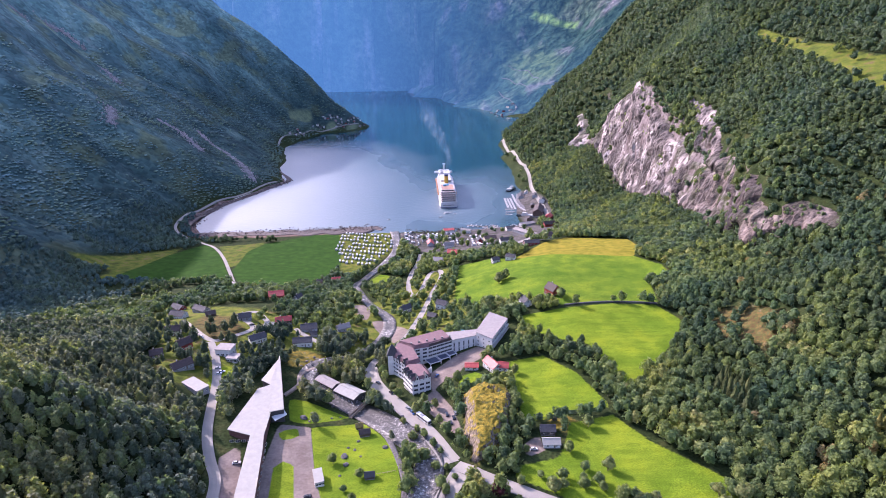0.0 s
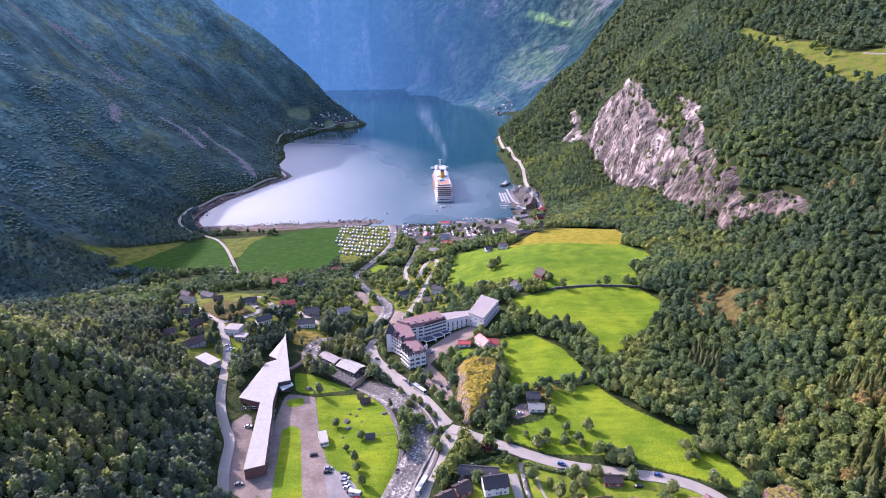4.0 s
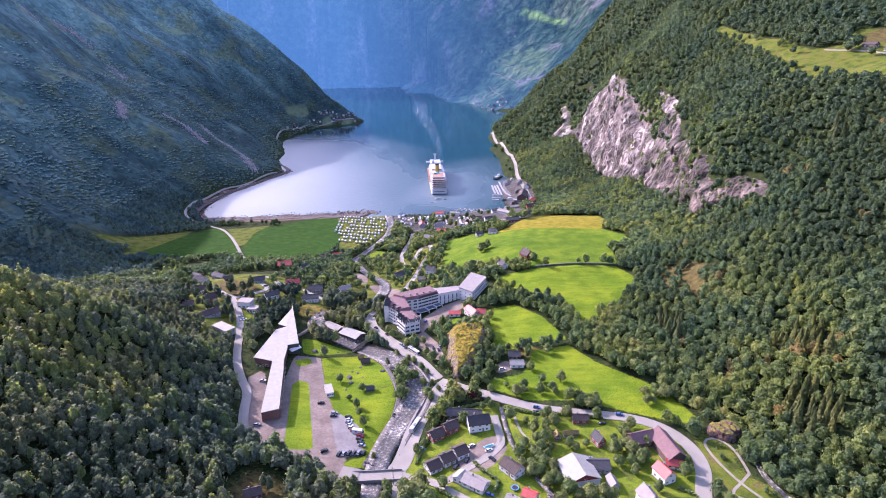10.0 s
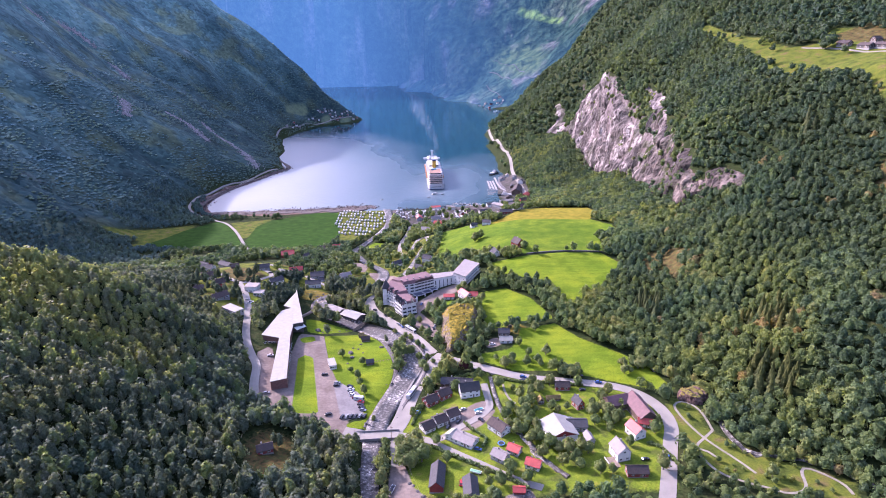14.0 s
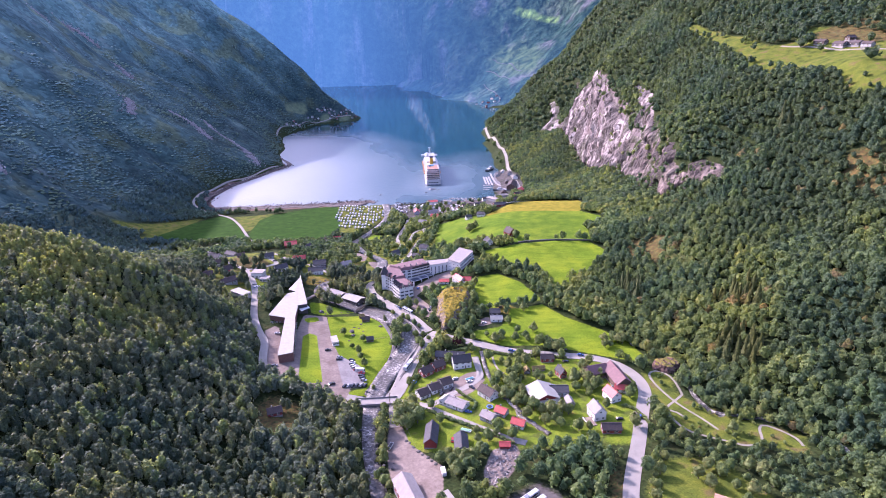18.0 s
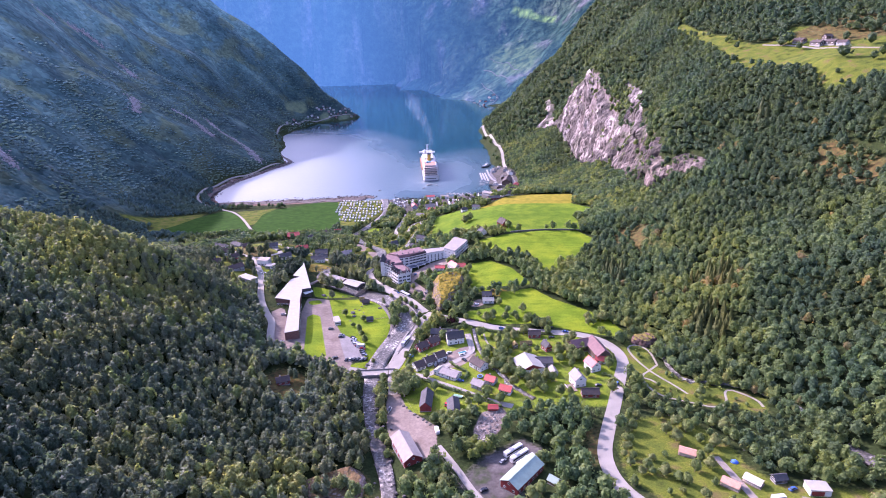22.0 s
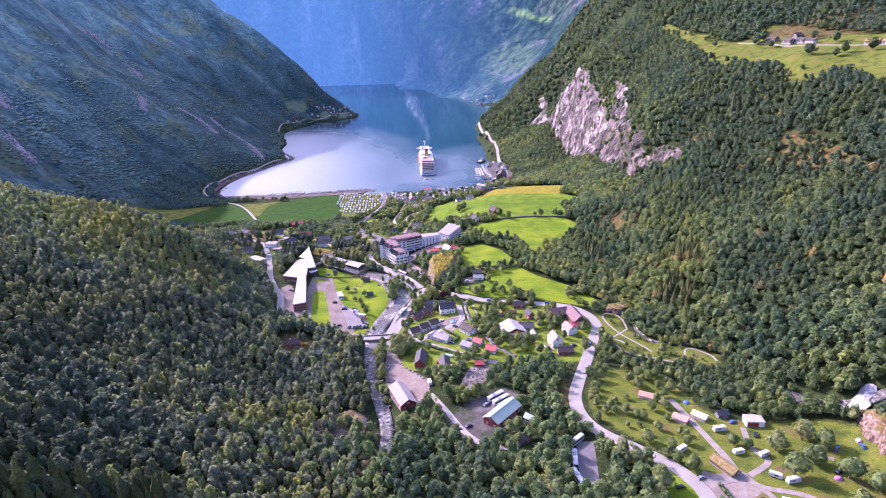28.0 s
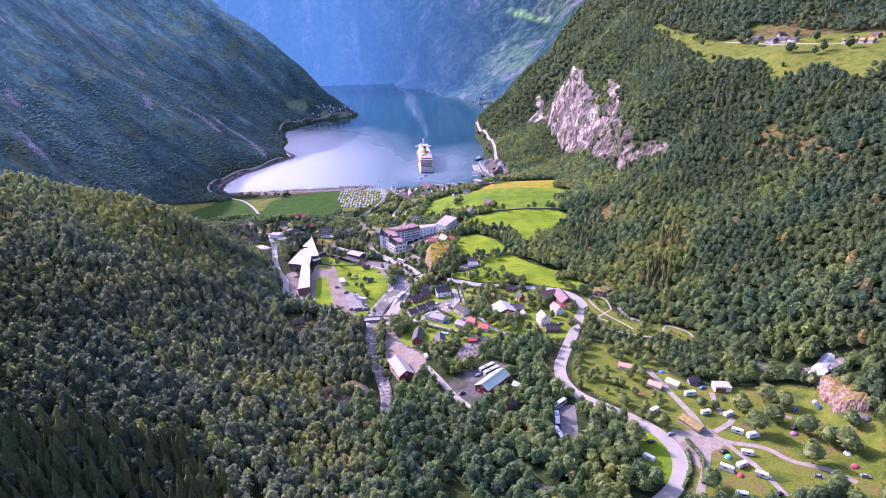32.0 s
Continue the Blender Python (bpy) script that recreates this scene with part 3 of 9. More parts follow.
MEADOW_FARM = [(414, 813), (434, 822), (427, 702), (432, 641), (431, 593), (459, 576), (486, 604), (499, 558), (506, 510), (522, 456), (545, 422), (470, 310), (437, 305), (432, 364), (406, 397), (414, 442), (400, 510), (389, 517), (390, 561), (399, 631), (410, 740)]
ROAD_TOWN = [(-24, 739), (-26, 693), (-35, 644), (-34, 584), (-24, 543), (-15, 591), (-11, 628), (-1, 632), (5, 603), (-2, 565), (-10, 530), (-16, 483), (-23, 438), (-30, 411), (-40, 389), (-52, 370), (-44, 342), (-29, 317), (-8, 284), (8, 254)]
ROAD_MAIN = [(8, 250), (38, 227), (66, 212), (94, 205), (118, 200), (133, 189), (140, 172), (139, 155), (132, 141), (118, 108), (105, 81), (98, 63), (98, 45), (104, 30), (116, 18), (133, -1), (139, -21), (133, -40), (120, -54), (92, -70), (78, -100), (96, -140), (130, -190), (118, -260), (126, -340)]
FORECOURT = [(-50, 366), (-45, 342), (-30, 317), (-9, 284), (1, 264), (5, 252)]
ROAD_BRIDGE = [(11, 246), (0, 225), (-8, 200), (-13, 173), (-19, 165), (-34, 164), (-45, 166)]
ROAD_RIVER = [(-15, 167), (-14, 169), (-15, 155), (-13, 138)]
LANE_VILLAGE = [(-17, 166), (3, 158), (11, 149), (24, 138), (40, 125), (49, 118), (59, 113)]
LANE_INNER = [(39, 207), (40, 194), (41, 181), (32, 171), (20, 164), (12, 157), (5, 156)]
BROOK = [(44, 216), (45, 186), (50, 165), (57, 150), (63, 139), (55, 146), (73, 120)]
ROAD_WEST = [(-170, 384), (-161, 368), (-146, 334), (-132, 275), (-120, 248), (-112, 236), (-108, 211), (-102, 194)]
LANE_WEST = [(-216, 442), (-198, 417), (-169, 382), (-161, 394), (-150, 410), (-148, 420), (-162, 435), (-176, 446), (-162, 459), (-155, 455), (-143, 436)]
LANE_FIELD = [(-224, 595), (-252, 656), (-290, 737), (-321, 787), (-338, 800), (-368, 824), (-404, 855), (-417, 883), (-426, 948), (-419, 1032), (-379, 1136), (-344, 1221)]
ROAD_QUAY = [(-24, 739), (18, 693), (57, 648), (98, 654), (135, 708), (173, 784), (183, 931), (179, 1041), (192, 1185), (197, 1272), (190, 1472), (194, 1774)]
LANE_CAMP = [(153, 58), (157, 23), (160, -9), (146, -36), (135, -53)]
LANE_CAMP2 = [(160, -9), (164, -18), (182, -23), (187, -36), (200, -41), (207, -52)]
LANE_CAMP3 = [(164, -18), (170, -37), (172, -57)]
LANE_CAMP4 = [(163, -9), (180, 0), (173, 8), (179, 27)]
LANE_CAMP5 = [(198, 6), (208, -2)]
LANE_CAMP6 = [(160, -9), (150, -10), (141, -13)]
PATH_A = [(159, 150), (160, 157), (161, 168), (159, 175), (155, 179), (150, 178), (147, 173), (148, 158), (151, 145), (155, 136), (160, 126), (164, 115)]
PATH_B = [(159, 150), (152, 144), (144, 138), (143, 130), (146, 116), (156, 109), (166, 104), (171, 100), (182, 102), (186, 116), (191, 118), (201, 106), (200, 98)]
RIVER = [(22, -340), (8, -240), (20, -160), (24, -90), (15, -36), (0, -3), (-12, 22), (-11, 40), (-11, 54), (-14, 70), (-21, 96), (-28, 131), (-28, 163), (-27, 169), (-24, 187), (-13, 216), (-5, 244), (-9, 265), (-23, 282), (-43, 303), (-64, 320), (-80, 328), (-90, 336), (-92, 359), (-81, 376), (-74, 375), (-56, 395), (-42, 437), (-46, 490), (-65, 519), (-85, 585), (-99, 620), (-87, 656), (-59, 749), (-61, 816), (-73, 895)]
TORRENT = [(256, 30), (241, 33), (231, 38), (223, 46), (218, 58)]
EDGE_STREAM = [(218, 58), (217, 80), (212, 102), (204, 116), (190, 124), (173, 129), (169, 132), (166, 138), (165, 148), (167, 160), (173, 171), (176, 184), (171, 194), (162, 198), (159, 205), (155, 213), (148, 224)]
BROWN_WOOD = [(178, 228), (190, 246), (212, 250), (236, 232), (250, 222), (236, 208), (212, 226), (192, 224)]
GORGE_HEATH = [(-114, 369), (-112, 384), (-100, 387), (-84, 380), (-89, 365), (-104, 358)]
LANE_GORGE = [(-118, 428), (-112, 420), (-104, 413), (-96, 406), (-83, 395)]
DARK_WOOD = [(-10, 38), (7, 31), (25, 21), (41, 14), (54, 0), (60, -60), (5, -60), (-6, -10), (-11, 20)]
DRY_WOOD = [(-98, 58), (-50, 76), (-18, 60), (0, -10), (0, -70), (-80, -80), (-100, -30)]
FALL_ROCK = [(236, 27), (250, 12), (244, -14), (237, -14), (229, -4), (231, 12)]
FARM_HEATH = [(463, 585), (510, 575), (600, 520), (590, 430), (545, 430), (515, 480), (492, 500), (478, 540)]
MOUND = [(62, 280), (66, 288), (74, 286), (80, 278), (76, 270), (67, 272)]
ROCK_OCHRE = [(15, 314), (29, 317), (44, 308), (44, 290), (30, 255), (18, 247), (14, 272)]
SCAR_EAST = [(367, 336), (378, 323), (379, 292), (378, 242), (372, 226), (364, 244), (350, 270), (353, 320)]
SCAR_WEST = [(-52, 58), (-44, 66), (-32, 72), (-23, 64), (-22, 48), (-33, 43), (-47, 43)]
SLOPE_TOWN = [(-60, 380), (0, 400), (40, 440), (30, 480), (10, 620), (-30, 640), (-60, 560), (-90, 520), (-90, 420)]
BELOW_VILLAGE = [(10, 100), (40, 108), (74, 106), (80, 90), (60, 84), (30, 80), (14, 84)]
YARD_CAMP = [(145, 9), (143, -4), (150, -7), (160, -4), (163, -9), (164, -18), (171, -20), (159, -22), (154, -24), (145, -34), (141, -38), (143, -27), (141, -18), (140, -8)]
YARD_INNER = [(12, 168), (20, 178), (34, 188), (42, 188), (43, 176), (34, 164), (26, 160)]
MOUNTAIN_WEST = [(-1900, -600), (-330, -600), (-330, 420), (-400, 590), (-460, 660), (-400, 800), (-440, 900), (-440, 1050), (-370, 1200), (-380, 1320), (-470, 1620), (-480, 1740), (-420, 1960), (-390, 2020), (-300, 2080), (-255, 2150), (-290, 2440), (-1900, 2440)]
LANE_DEPOT = [(14, 82), (23, 63), (29, 47), (34, 37), (39, 30), (49, 24), (59, 23)]
SIDE_RAPID = [(63, -36), (67, -40), (72, -43), (76, -48)]
RIVER_BAR = [(-61, 472), (-49, 481), (-40, 461), (-26, 440), (-30, 422), (-36, 411), (-46, 429), (-56, 453)]
RIVER_BAR_LOW = [(-84, 522), (-73, 536), (-65, 511), (-65, 475), (-72, 476), (-78, 496)]
MEADOW_TOWN = [(-83, 640), (-72, 665), (-60, 659), (-60, 622), (-73, 610)]
HAMLET_LOT = [(-203, 430), (-202, 457), (-176, 445), (-152, 410), (-154, 387), (-167, 384), (-190, 407)]
RUBBLE = [(40, 109), (52, 114), (55, 107), (49, 91), (39, 80), (34, 83), (34, 93)]
HUT_CLEARING = [(-95, 152), (-88, 164), (-73, 158), (-67, 134), (-81, 124), (-90, 131)]
RAVINE = [(102, 90), (96, 84), (88, 62), (92, 57), (101, 75)]
BUS_LOT = [(86, 26), (98, 26), (97, -2), (92, -12), (80, -10)]
HILL_OCHRE = [(205, 400), (232, 380), (240, 340), (215, 330), (200, 360)]
HEADLAND_HOMES = [(-400, 2040), (-330, 2040), (-265, 2110), (-285, 2165), (-340, 2095), (-380, 2085)]
HEADLAND_FIELD = [(-489, 1941), (-474, 2021), (-439, 2049), (-424, 2037), (-446, 1966), (-475, 1922)]
HEADLAND_GREEN = [(-382, 2047), (-356, 2060), (-343, 2026), (-377, 2006)]
HEADLAND_LAWN = [(-317, 2074), (-276, 2126), (-288, 2070), (-318, 2042)]
FAR_PASTURE = [(495, 3400), (550, 3350), (632, 3210), (724, 3136), (735, 3165), (640, 3255), (545, 3395)]
FAR_SLOPE = [(387, 3229), (554, 3164), (606, 2844), (520, 2583), (411, 2745), (342, 3078)]
SHORE_WEST = [(-368, 862), (-395, 862), (-425, 960), (-408, 1055), (-352, 1150), (-332, 1230), (-352, 1275), (-318, 1240), (-360, 1120), (-390, 985)]
SHORE_CAMP = [(-380, 842), (-260, 836), (-170, 852), (-150, 864), (-75, 858), (-70, 905), (-150, 905), (-380, 895)]
WEST_HAMLET = [(-286, 541), (-171, 474), (-120, 450), (-95, 425), (-92, 385), (-130, 385), (-128, 350), (-140, 318), (-180, 318), (-205, 380), (-250, 450)]
HOTEL_COURT = [(-12, 345), (-4, 352), (12, 372), (28, 381), (37, 370), (30, 362), (16, 352), (12, 342), (2, 336), (-4, 326), (-10, 332)]
HOTEL_LAWN = [(14, 340), (24, 344), (32, 336), (30, 322), (18, 318), (12, 328)]
HUT_YARD = [(44, 262), (55, 270), (56, 256), (46, 252)]
# bare rock of the great cliff, as seen from the side: y and height
CLIFF_FACE = [(1000, 231), (900, 203), (857, 182), (802, 168), (768, 154), (686, 139), (652, 138), (621, 143), (557, 140), (540, 124), (530, 104), (561, 96), (601, 97), (663, 88), (700, 94), (760, 72), (866, 48), (920, 56), (1000, 72), (1054, 80), (1160, 88), (1120, 128), (1060, 185)]
CLIFF_HIGH = [(802, 203), (753, 197), (695, 192), (650, 176), (626, 164), (590, 158), (557, 140), (621, 140), (666, 150), (731, 176)]
CLIFF_END = [(566, 167), (530, 160), (505, 148), (504, 136), (486, 132), (472, 118), (474, 103), (490, 103), (500, 116), (536, 100), (530, 122), (531, 140)]
CLIFF_LOW = [(480, 119), (478, 131), (464, 130), (472, 140), (461, 150), (437, 145), (416, 142), (410, 134), (433, 132), (452, 124), (470, 117)]
CLIFF_CRAG = [(1250, 62), (1264, 88), (1328, 120), (1319, 132), (1270, 113), (1248, 92), (1142, 92), (1200, 68)]
CLIFFS = [CLIFF_FACE, CLIFF_HIGH, CLIFF_END, CLIFF_LOW, CLIFF_CRAG]


def inside_depth(poly, x, y):
    """Metres inside (positive) or outside (negative) of a polygon, for arrays of places."""
    x, y = np.asarray(x, float), np.asarray(y, float)
    best, within = np.full(x.shape, 1e9), np.zeros(x.shape, bool)
    for (ax, ay), (bx, by) in zip(poly, poly[1:] + poly[:1]):
        dx, dy = bx - ax, by - ay
        s = np.clip(((x - ax) * dx + (y - ay) * dy) / (dx * dx + dy * dy + 1e-9), 0, 1)
        best = np.minimum(best, np.hypot(x - ax - s * dx, y - ay - s * dy))
        if dy:
            within ^= ((ay > y) != (by > y)) & (x < ax + (y - ay) * dx / dy)
    return np.where(within, best, -best)


def line_gap(line, x, y):
    """Metres from a polyline, for arrays of places."""
    x, y = np.asarray(x, float), np.asarray(y, float)
    best = np.full(x.shape, 1e9)
    for (ax, ay), (bx, by) in zip(line, line[1:]):
        dx, dy = bx - ax, by - ay
        s = np.clip(((x - ax) * dx + (y - ay) * dy) / (dx * dx + dy * dy + 1e-9), 0, 1)
        best = np.minimum(best, np.hypot(x - ax - s * dx, y - ay - s * dy))
    return best


def rounded(line, step=4.0, closed=False):
    """A polyline smoothed by cutting corners, then spaced evenly."""
    p = np.array(line, float)
    for _ in range(3):
        q = [p[0]]
        for a, b in zip(p, p[1:]):
            q += [a * 0.75 + b * 0.25, a * 0.25 + b * 0.75]
        p = np.array(q + [p[-1]])
    d = np.r_[0, np.cumsum(np.hypot(*np.diff(p, axis=0).T))]
    s = np.linspace(0, d[-1], max(2, int(d[-1] / step)))
    return np.stack([np.interp(s, d, p[:, 0]), np.interp(s, d, p[:, 1])], 1)


RAPIDS = [tuple(p) for p in rounded(RIVER, 6.0)]
STREAMS = [(SIDE_RAPID, 3.0), ([p for p in RAPIDS if p[1] > 30], 5.5), (TORRENT, 5.5), (EDGE_STREAM, 0.6), (BROOK, 2.0)]
CAMP_LANES = [(LANE_CAMP, 3.6), (LANE_CAMP2, 3.2), (LANE_CAMP3, 2.8), (LANE_CAMP4, 3.0), (LANE_CAMP5, 2.8), (LANE_CAMP6, 6.0)]
ROADS = [(ROAD_TOWN, 5.5), (ROAD_MAIN, 7.5), (FORECOURT, 9.5), (ROAD_BRIDGE, 10.0), (ROAD_WEST, 5.5), (ROAD_QUAY, 6.5), (LANE_GORGE, 4.0), (LANE_VILLAGE, 4.5), (LANE_INNER, 4.5), (LANE_WEST, 4.5),
         (LANE_FIELD, 4.0), (ROAD_RIVER, 6.0), (LANE_DEPOT, 3.5), *CAMP_LANES]
ZONES = {
    "zone_fresh": [FIELD_EAST],
    "zone_mountain": [MOUNTAIN_WEST],
    "zone_grass": [FIELD_ROUND, FIELD_SMALL, FIELD_LOW, GRASS_BEND, MEADOW_TOWN, FAR_PASTURE, [(-148, 352), (-138, 345), (-140, 322), (-150, 320)]],
    "zone_deep": [FIELD_CAMP, FIELD_LANE],
    "zone_ripe": [FIELD_YELLOW],
    "zone_garden": [VILLAGE],
    "zone_camp": [MEADOW_FARM, FIELD_CORN, GRASS_CAMP, GRASS_WALK, GRASS_HEATH],
    "zone_mixed": [WEST_HAMLET, SLOPE_TOWN, FIELD_HILL, CAMP_SITE, FAR_SLOPE],
    "zone_ochre": [ROCK_OCHRE, MOUND, GORGE_HEATH],
    "zone_heath": [[(-80, 19), (-70, 26), (-56, 19), (-66, 9)], FALL_ROCK, FARM_HEATH, SCAR_EAST, SCAR_WEST, HILL_OCHRE, HUT_CLEARING, RAVINE, HAMLET_LOT],
    "zone_asphalt": [LOT],
    "zone_pasture": [HEADLAND_FIELD, HEADLAND_GREEN, HEADLAND_LAWN],
    "zone_gravel": [RUBBLE, YARD, YARD_WEST, YARD_HALL, YARD_HOTEL, HOTEL_COURT, HUT_YARD, YARD_INNER, YARD_CAMP, RIVER_BAR, RIVER_BAR_LOW],
    "zone_paved": [QUAY, HARBOUR_EAST, YARD_GREEN],
    "zone_lawn": [LAWN_BIG, LAWN_BACK, LAWN_LONG, LAWN_BED, LAWN_TIP, HOTEL_LAWN],
    "zone_shore": [SHORE_WEST, SHORE_CAMP],
}


def sink_streams():
    """Beds for the river, the brook and the side torrent."""
    gy, gx = np.meshgrid(GY, GX, indexing="ij")
    for line, half in STREAMS:
        gap = line_gap(line, gx, gy)
        GZ[:] = GZ - 2.2 * np.clip(1.6 - gap / half, 0, 1) * (GZ > 0.5)


def raise_knolls():
    """The rock beside the hotel and the bare knoll by the river."""
    gy, gx = np.meshgrid(GY, GX, indexing="ij")
    for poly, high in ((ROCK_OCHRE, 6.5), (SCAR_WEST, 2.0), (MOUND, 2.5), (FALL_ROCK, 2.5)):
        d = inside_depth(poly, gx, gy)
        up = np.clip((d + 3) / 9, 0, 1)
        GZ[:] = GZ + high * up * up * (3 - 2 * up) * (1 + 0.25 * wander(gx, gy, 9, 61)) + 1.2 * up * wander(gx, gy, 5, 62) + 0.3 * high * up * (0.4 - np.abs(wander(gx, gy, 7, 63)))


OCTA = np.array([(1, 0, 0), (0, 1, 0), (-1, 0, 0), (0, -1, 0), (0, 0, 1), (0, 0, -1)], float)
OCTA_F = np.array([(0, 1, 4), (1, 2, 4), (2, 3, 4), (3, 0, 4), (1, 0, 5), (2, 1, 5), (3, 2, 5), (0, 3, 5)])


def turned(v, r):
    q = r.normal(size=4)
    w, x, y, z = q / np.linalg.norm(q)
    m = np.array([[1 - 2 * (y * y + z * z), 2 * (x * y - z * w), 2 * (x * z + y * w)], [2 * (x * y + z * w), 1 - 2 * (x * x + z * z), 2 * (y * z - x * w)],
                  [2 * (x * z - y * w), 2 * (y * z + x * w), 1 - 2 * (x * x + y * y)]])
    return v @ m.T


def clump(centre, size, r, shape=OCTA):
    return turned(shape * r.uniform(0.6, 1.35, (len(shape), 1)), r) * size + centre


def mesh_object(name, verts, faces, material, attributes=None, smooth=False):
    me = bpy.data.meshes.new(name)
    verts, faces = np.asarray(verts, np.float32), np.asarray(faces, np.int32)
    k = faces.shape[1]
    me.vertices.add(len(verts))
    me.vertices.foreach_set("co", verts.ravel())
    me.loops.add(faces.size)
    me.loops.foreach_set("vertex_index", faces.ravel())
    me.polygons.add(len(faces))
    me.polygons.foreach_set("loop_start", np.arange(0, faces.size, k, dtype=np.int32))
    me.polygons.foreach_set("use_smooth", np.full(len(faces), smooth))
    for key, values in (attributes or {}).items():
        me.attributes.new(key, "FLOAT", "POINT").data.foreach_set("value", np.asarray(values, np.float32))
    me.update(calc_edges=True)
    me.materials.append(material)
    return new(name, me)


def build_ground():
    gy, gx = np.meshgrid(GY, GX, indexing="ij")
    ny, nx = gx.shape
    idx = np.arange(ny * nx).reshape(ny, nx)
    faces = np.stack([idx[:-1, :-1], idx[:-1, 1:], idx[1:, 1:], idx[1:, :-1]], -1).reshape(-1, 4)
    at = {}
    for key, polys in ZONES.items():
        d = np.full(gx.shape, -60.0)
        for p in polys:
            d = np.maximum(d, inside_depth(p, gx, gy))
        at[key] = d.ravel()
    cut = int(np.searchsorted(GY, 2440))
    verts = np.stack([gx, gy, GZ], -1)
    quads = faces.reshape(ny - 1, nx - 1, 4)
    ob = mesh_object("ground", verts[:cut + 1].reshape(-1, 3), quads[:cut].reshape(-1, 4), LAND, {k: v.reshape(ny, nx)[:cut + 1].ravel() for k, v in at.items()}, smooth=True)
    tagged(ob, "valley ground with green meadows, forest floor and bare grey cliffs", "ground", kind="structure")
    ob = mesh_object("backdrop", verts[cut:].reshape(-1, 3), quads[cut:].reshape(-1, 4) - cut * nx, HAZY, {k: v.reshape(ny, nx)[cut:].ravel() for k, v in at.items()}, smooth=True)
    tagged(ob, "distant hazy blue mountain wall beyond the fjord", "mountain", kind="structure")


sink_streams()
raise_knolls()
build_ground()
# outline fitted to the bright water in the camera's view
RUFFLED = [(-440, 850), (-190, 850), (-170, 950), (-180, 1100), (-220, 1300), (-270, 1480), (-340, 1600), (-410, 1600), (-420, 1480), (-400, 1320), (-360, 1200), (-420, 1050)]

BREEZE = [(-150, 850), (60, 880), (150, 940), (170, 1150), (120, 1300), (-20, 1200), (-120, 1050)]


def build_sea():
    xs, ys = np.linspace(-1900, 1500, 171), np.r_[np.linspace(800, 2400, 81), np.linspace(2450, 4700, 46)]
    gy, gx = np.meshgrid(ys, xs, indexing="ij")
    n, k = gx.shape
    i = np.arange(n * k).reshape(n, k)
    quads = np.stack([i[:-1, :-1], i[:-1, 1:], i[1:, 1:], i[1:, :-1]], -1).reshape(-1, 4)
    return mesh_object("water", np.stack([gx, gy, 0 * gx], -1).reshape(-1, 3), quads, SEA, {"ruffle": np.maximum(np.maximum(inside_depth(RUFFLED, gx, gy), inside_depth(BREEZE, gx, gy) - 175), -450).ravel()})


sea = build_sea()
tagged(sea, "calm blue-green fjord water with bright sun glitter", "fjord", kind="structure")


def strip(name, line, width, material, lift=0.25, step=3.0, lanes=3, smooth=True, least=None):
    """A band that follows the ground along a line: road, path or stream."""
    p = rounded(line, step)
    t = np.gradient(p, axis=0)
    t /= np.linalg.norm(t, axis=1)[:, None] + 1e-9
    side = np.stack([t[:, 1], -t[:, 0]], 1)
    w = np.broadcast_to(np.asarray(width, float), (len(p),)) if np.ndim(width) == 0 else np.interp(np.linspace(0, 1, len(p)), np.linspace(0, 1, len(width)), width)
    u = np.linspace(-0.5, 0.5, lanes + 1)
    xy = p[:, None, :] + side[:, None, :] * (u[None, :, None] * w[:, None, None])
    z = ground(xy[..., 0], xy[..., 1])
    z = np.maximum(z, z.mean(1, keepdims=True)) + lift
    if least is not None:
        z = np.maximum(z, least + 0.25 * wander(xy[..., 0], xy[..., 1], 7, 44))
    n, k = len(p), lanes + 1
    top = np.concatenate([xy, z[..., None]], -1)
    # thickness: skirts down both sides
    low = top[:, [0, -1]].copy()
    low[..., 2] -= 1.2
    verts = np.concatenate([top.reshape(-1, 3), low.reshape(-1, 3)])
    i = np.arange(n * k).reshape(n, k)
    s = n * k + np.arange(n * 2).reshape(n, 2)
    quads = [np.stack([i[:-1, :-1], i[:-1, 1:], i[1:, 1:], i[1:, :-1]], -1).reshape(-1, 4),
             np.stack([i[1:, 0], s[1:, 0], s[:-1, 0], i[:-1, 0]], -1), np.stack([i[:-1, -1], s[:-1, 1], s[1:, 1], i[1:, -1]], -1)]
    return mesh_object(name, verts, np.concatenate(quads), material, smooth=smooth)


TRACK = paint("camp_lane_gravel", (0.205, 0.172, 0.145), 0.95, 0, 0.2, 3, 0.03, 0.5)
for line, width in CAMP_LANES:
    tagged(strip("camp_lane", line, width, TRACK, 0.1, smooth=False), "narrow brownish gravel lane through the camp", "lane", kind="structure")
for line, width in ROADS[:-len(CAMP_LANES)]:
    tagged(strip("road", line, width, ASPHALT, 0.2, smooth=False), "pale grey sunlit asphalt road", "road", kind="structure")
for line in (PATH_A, PATH_B, [(151, 128), (149, 133), (144, 136)], [(51, 206), (51, 198), (53, 188), (56, 184)]):
    tagged(strip("footpath", line, 1.4, GRAVEL, 0.12, smooth=False), "winding pale gravel footpath", "path", kind="structure")
tagged(strip("river", RIVER, [3, 3, 3, 3, 3.5, 5, 8, 9, 14, 17, 15, 12, 12, 11, 9, 9, 9, 10, 12, 16], RAPID, 1.0, lanes=4), "foaming white mountain river over dark stones", "river", kind="structure")
tagged(strip("side_rapid", SIDE_RAPID, 4.0, RAPID, 0.8), "white rapids glimpsed between the trees", "rapids", kind="structure")
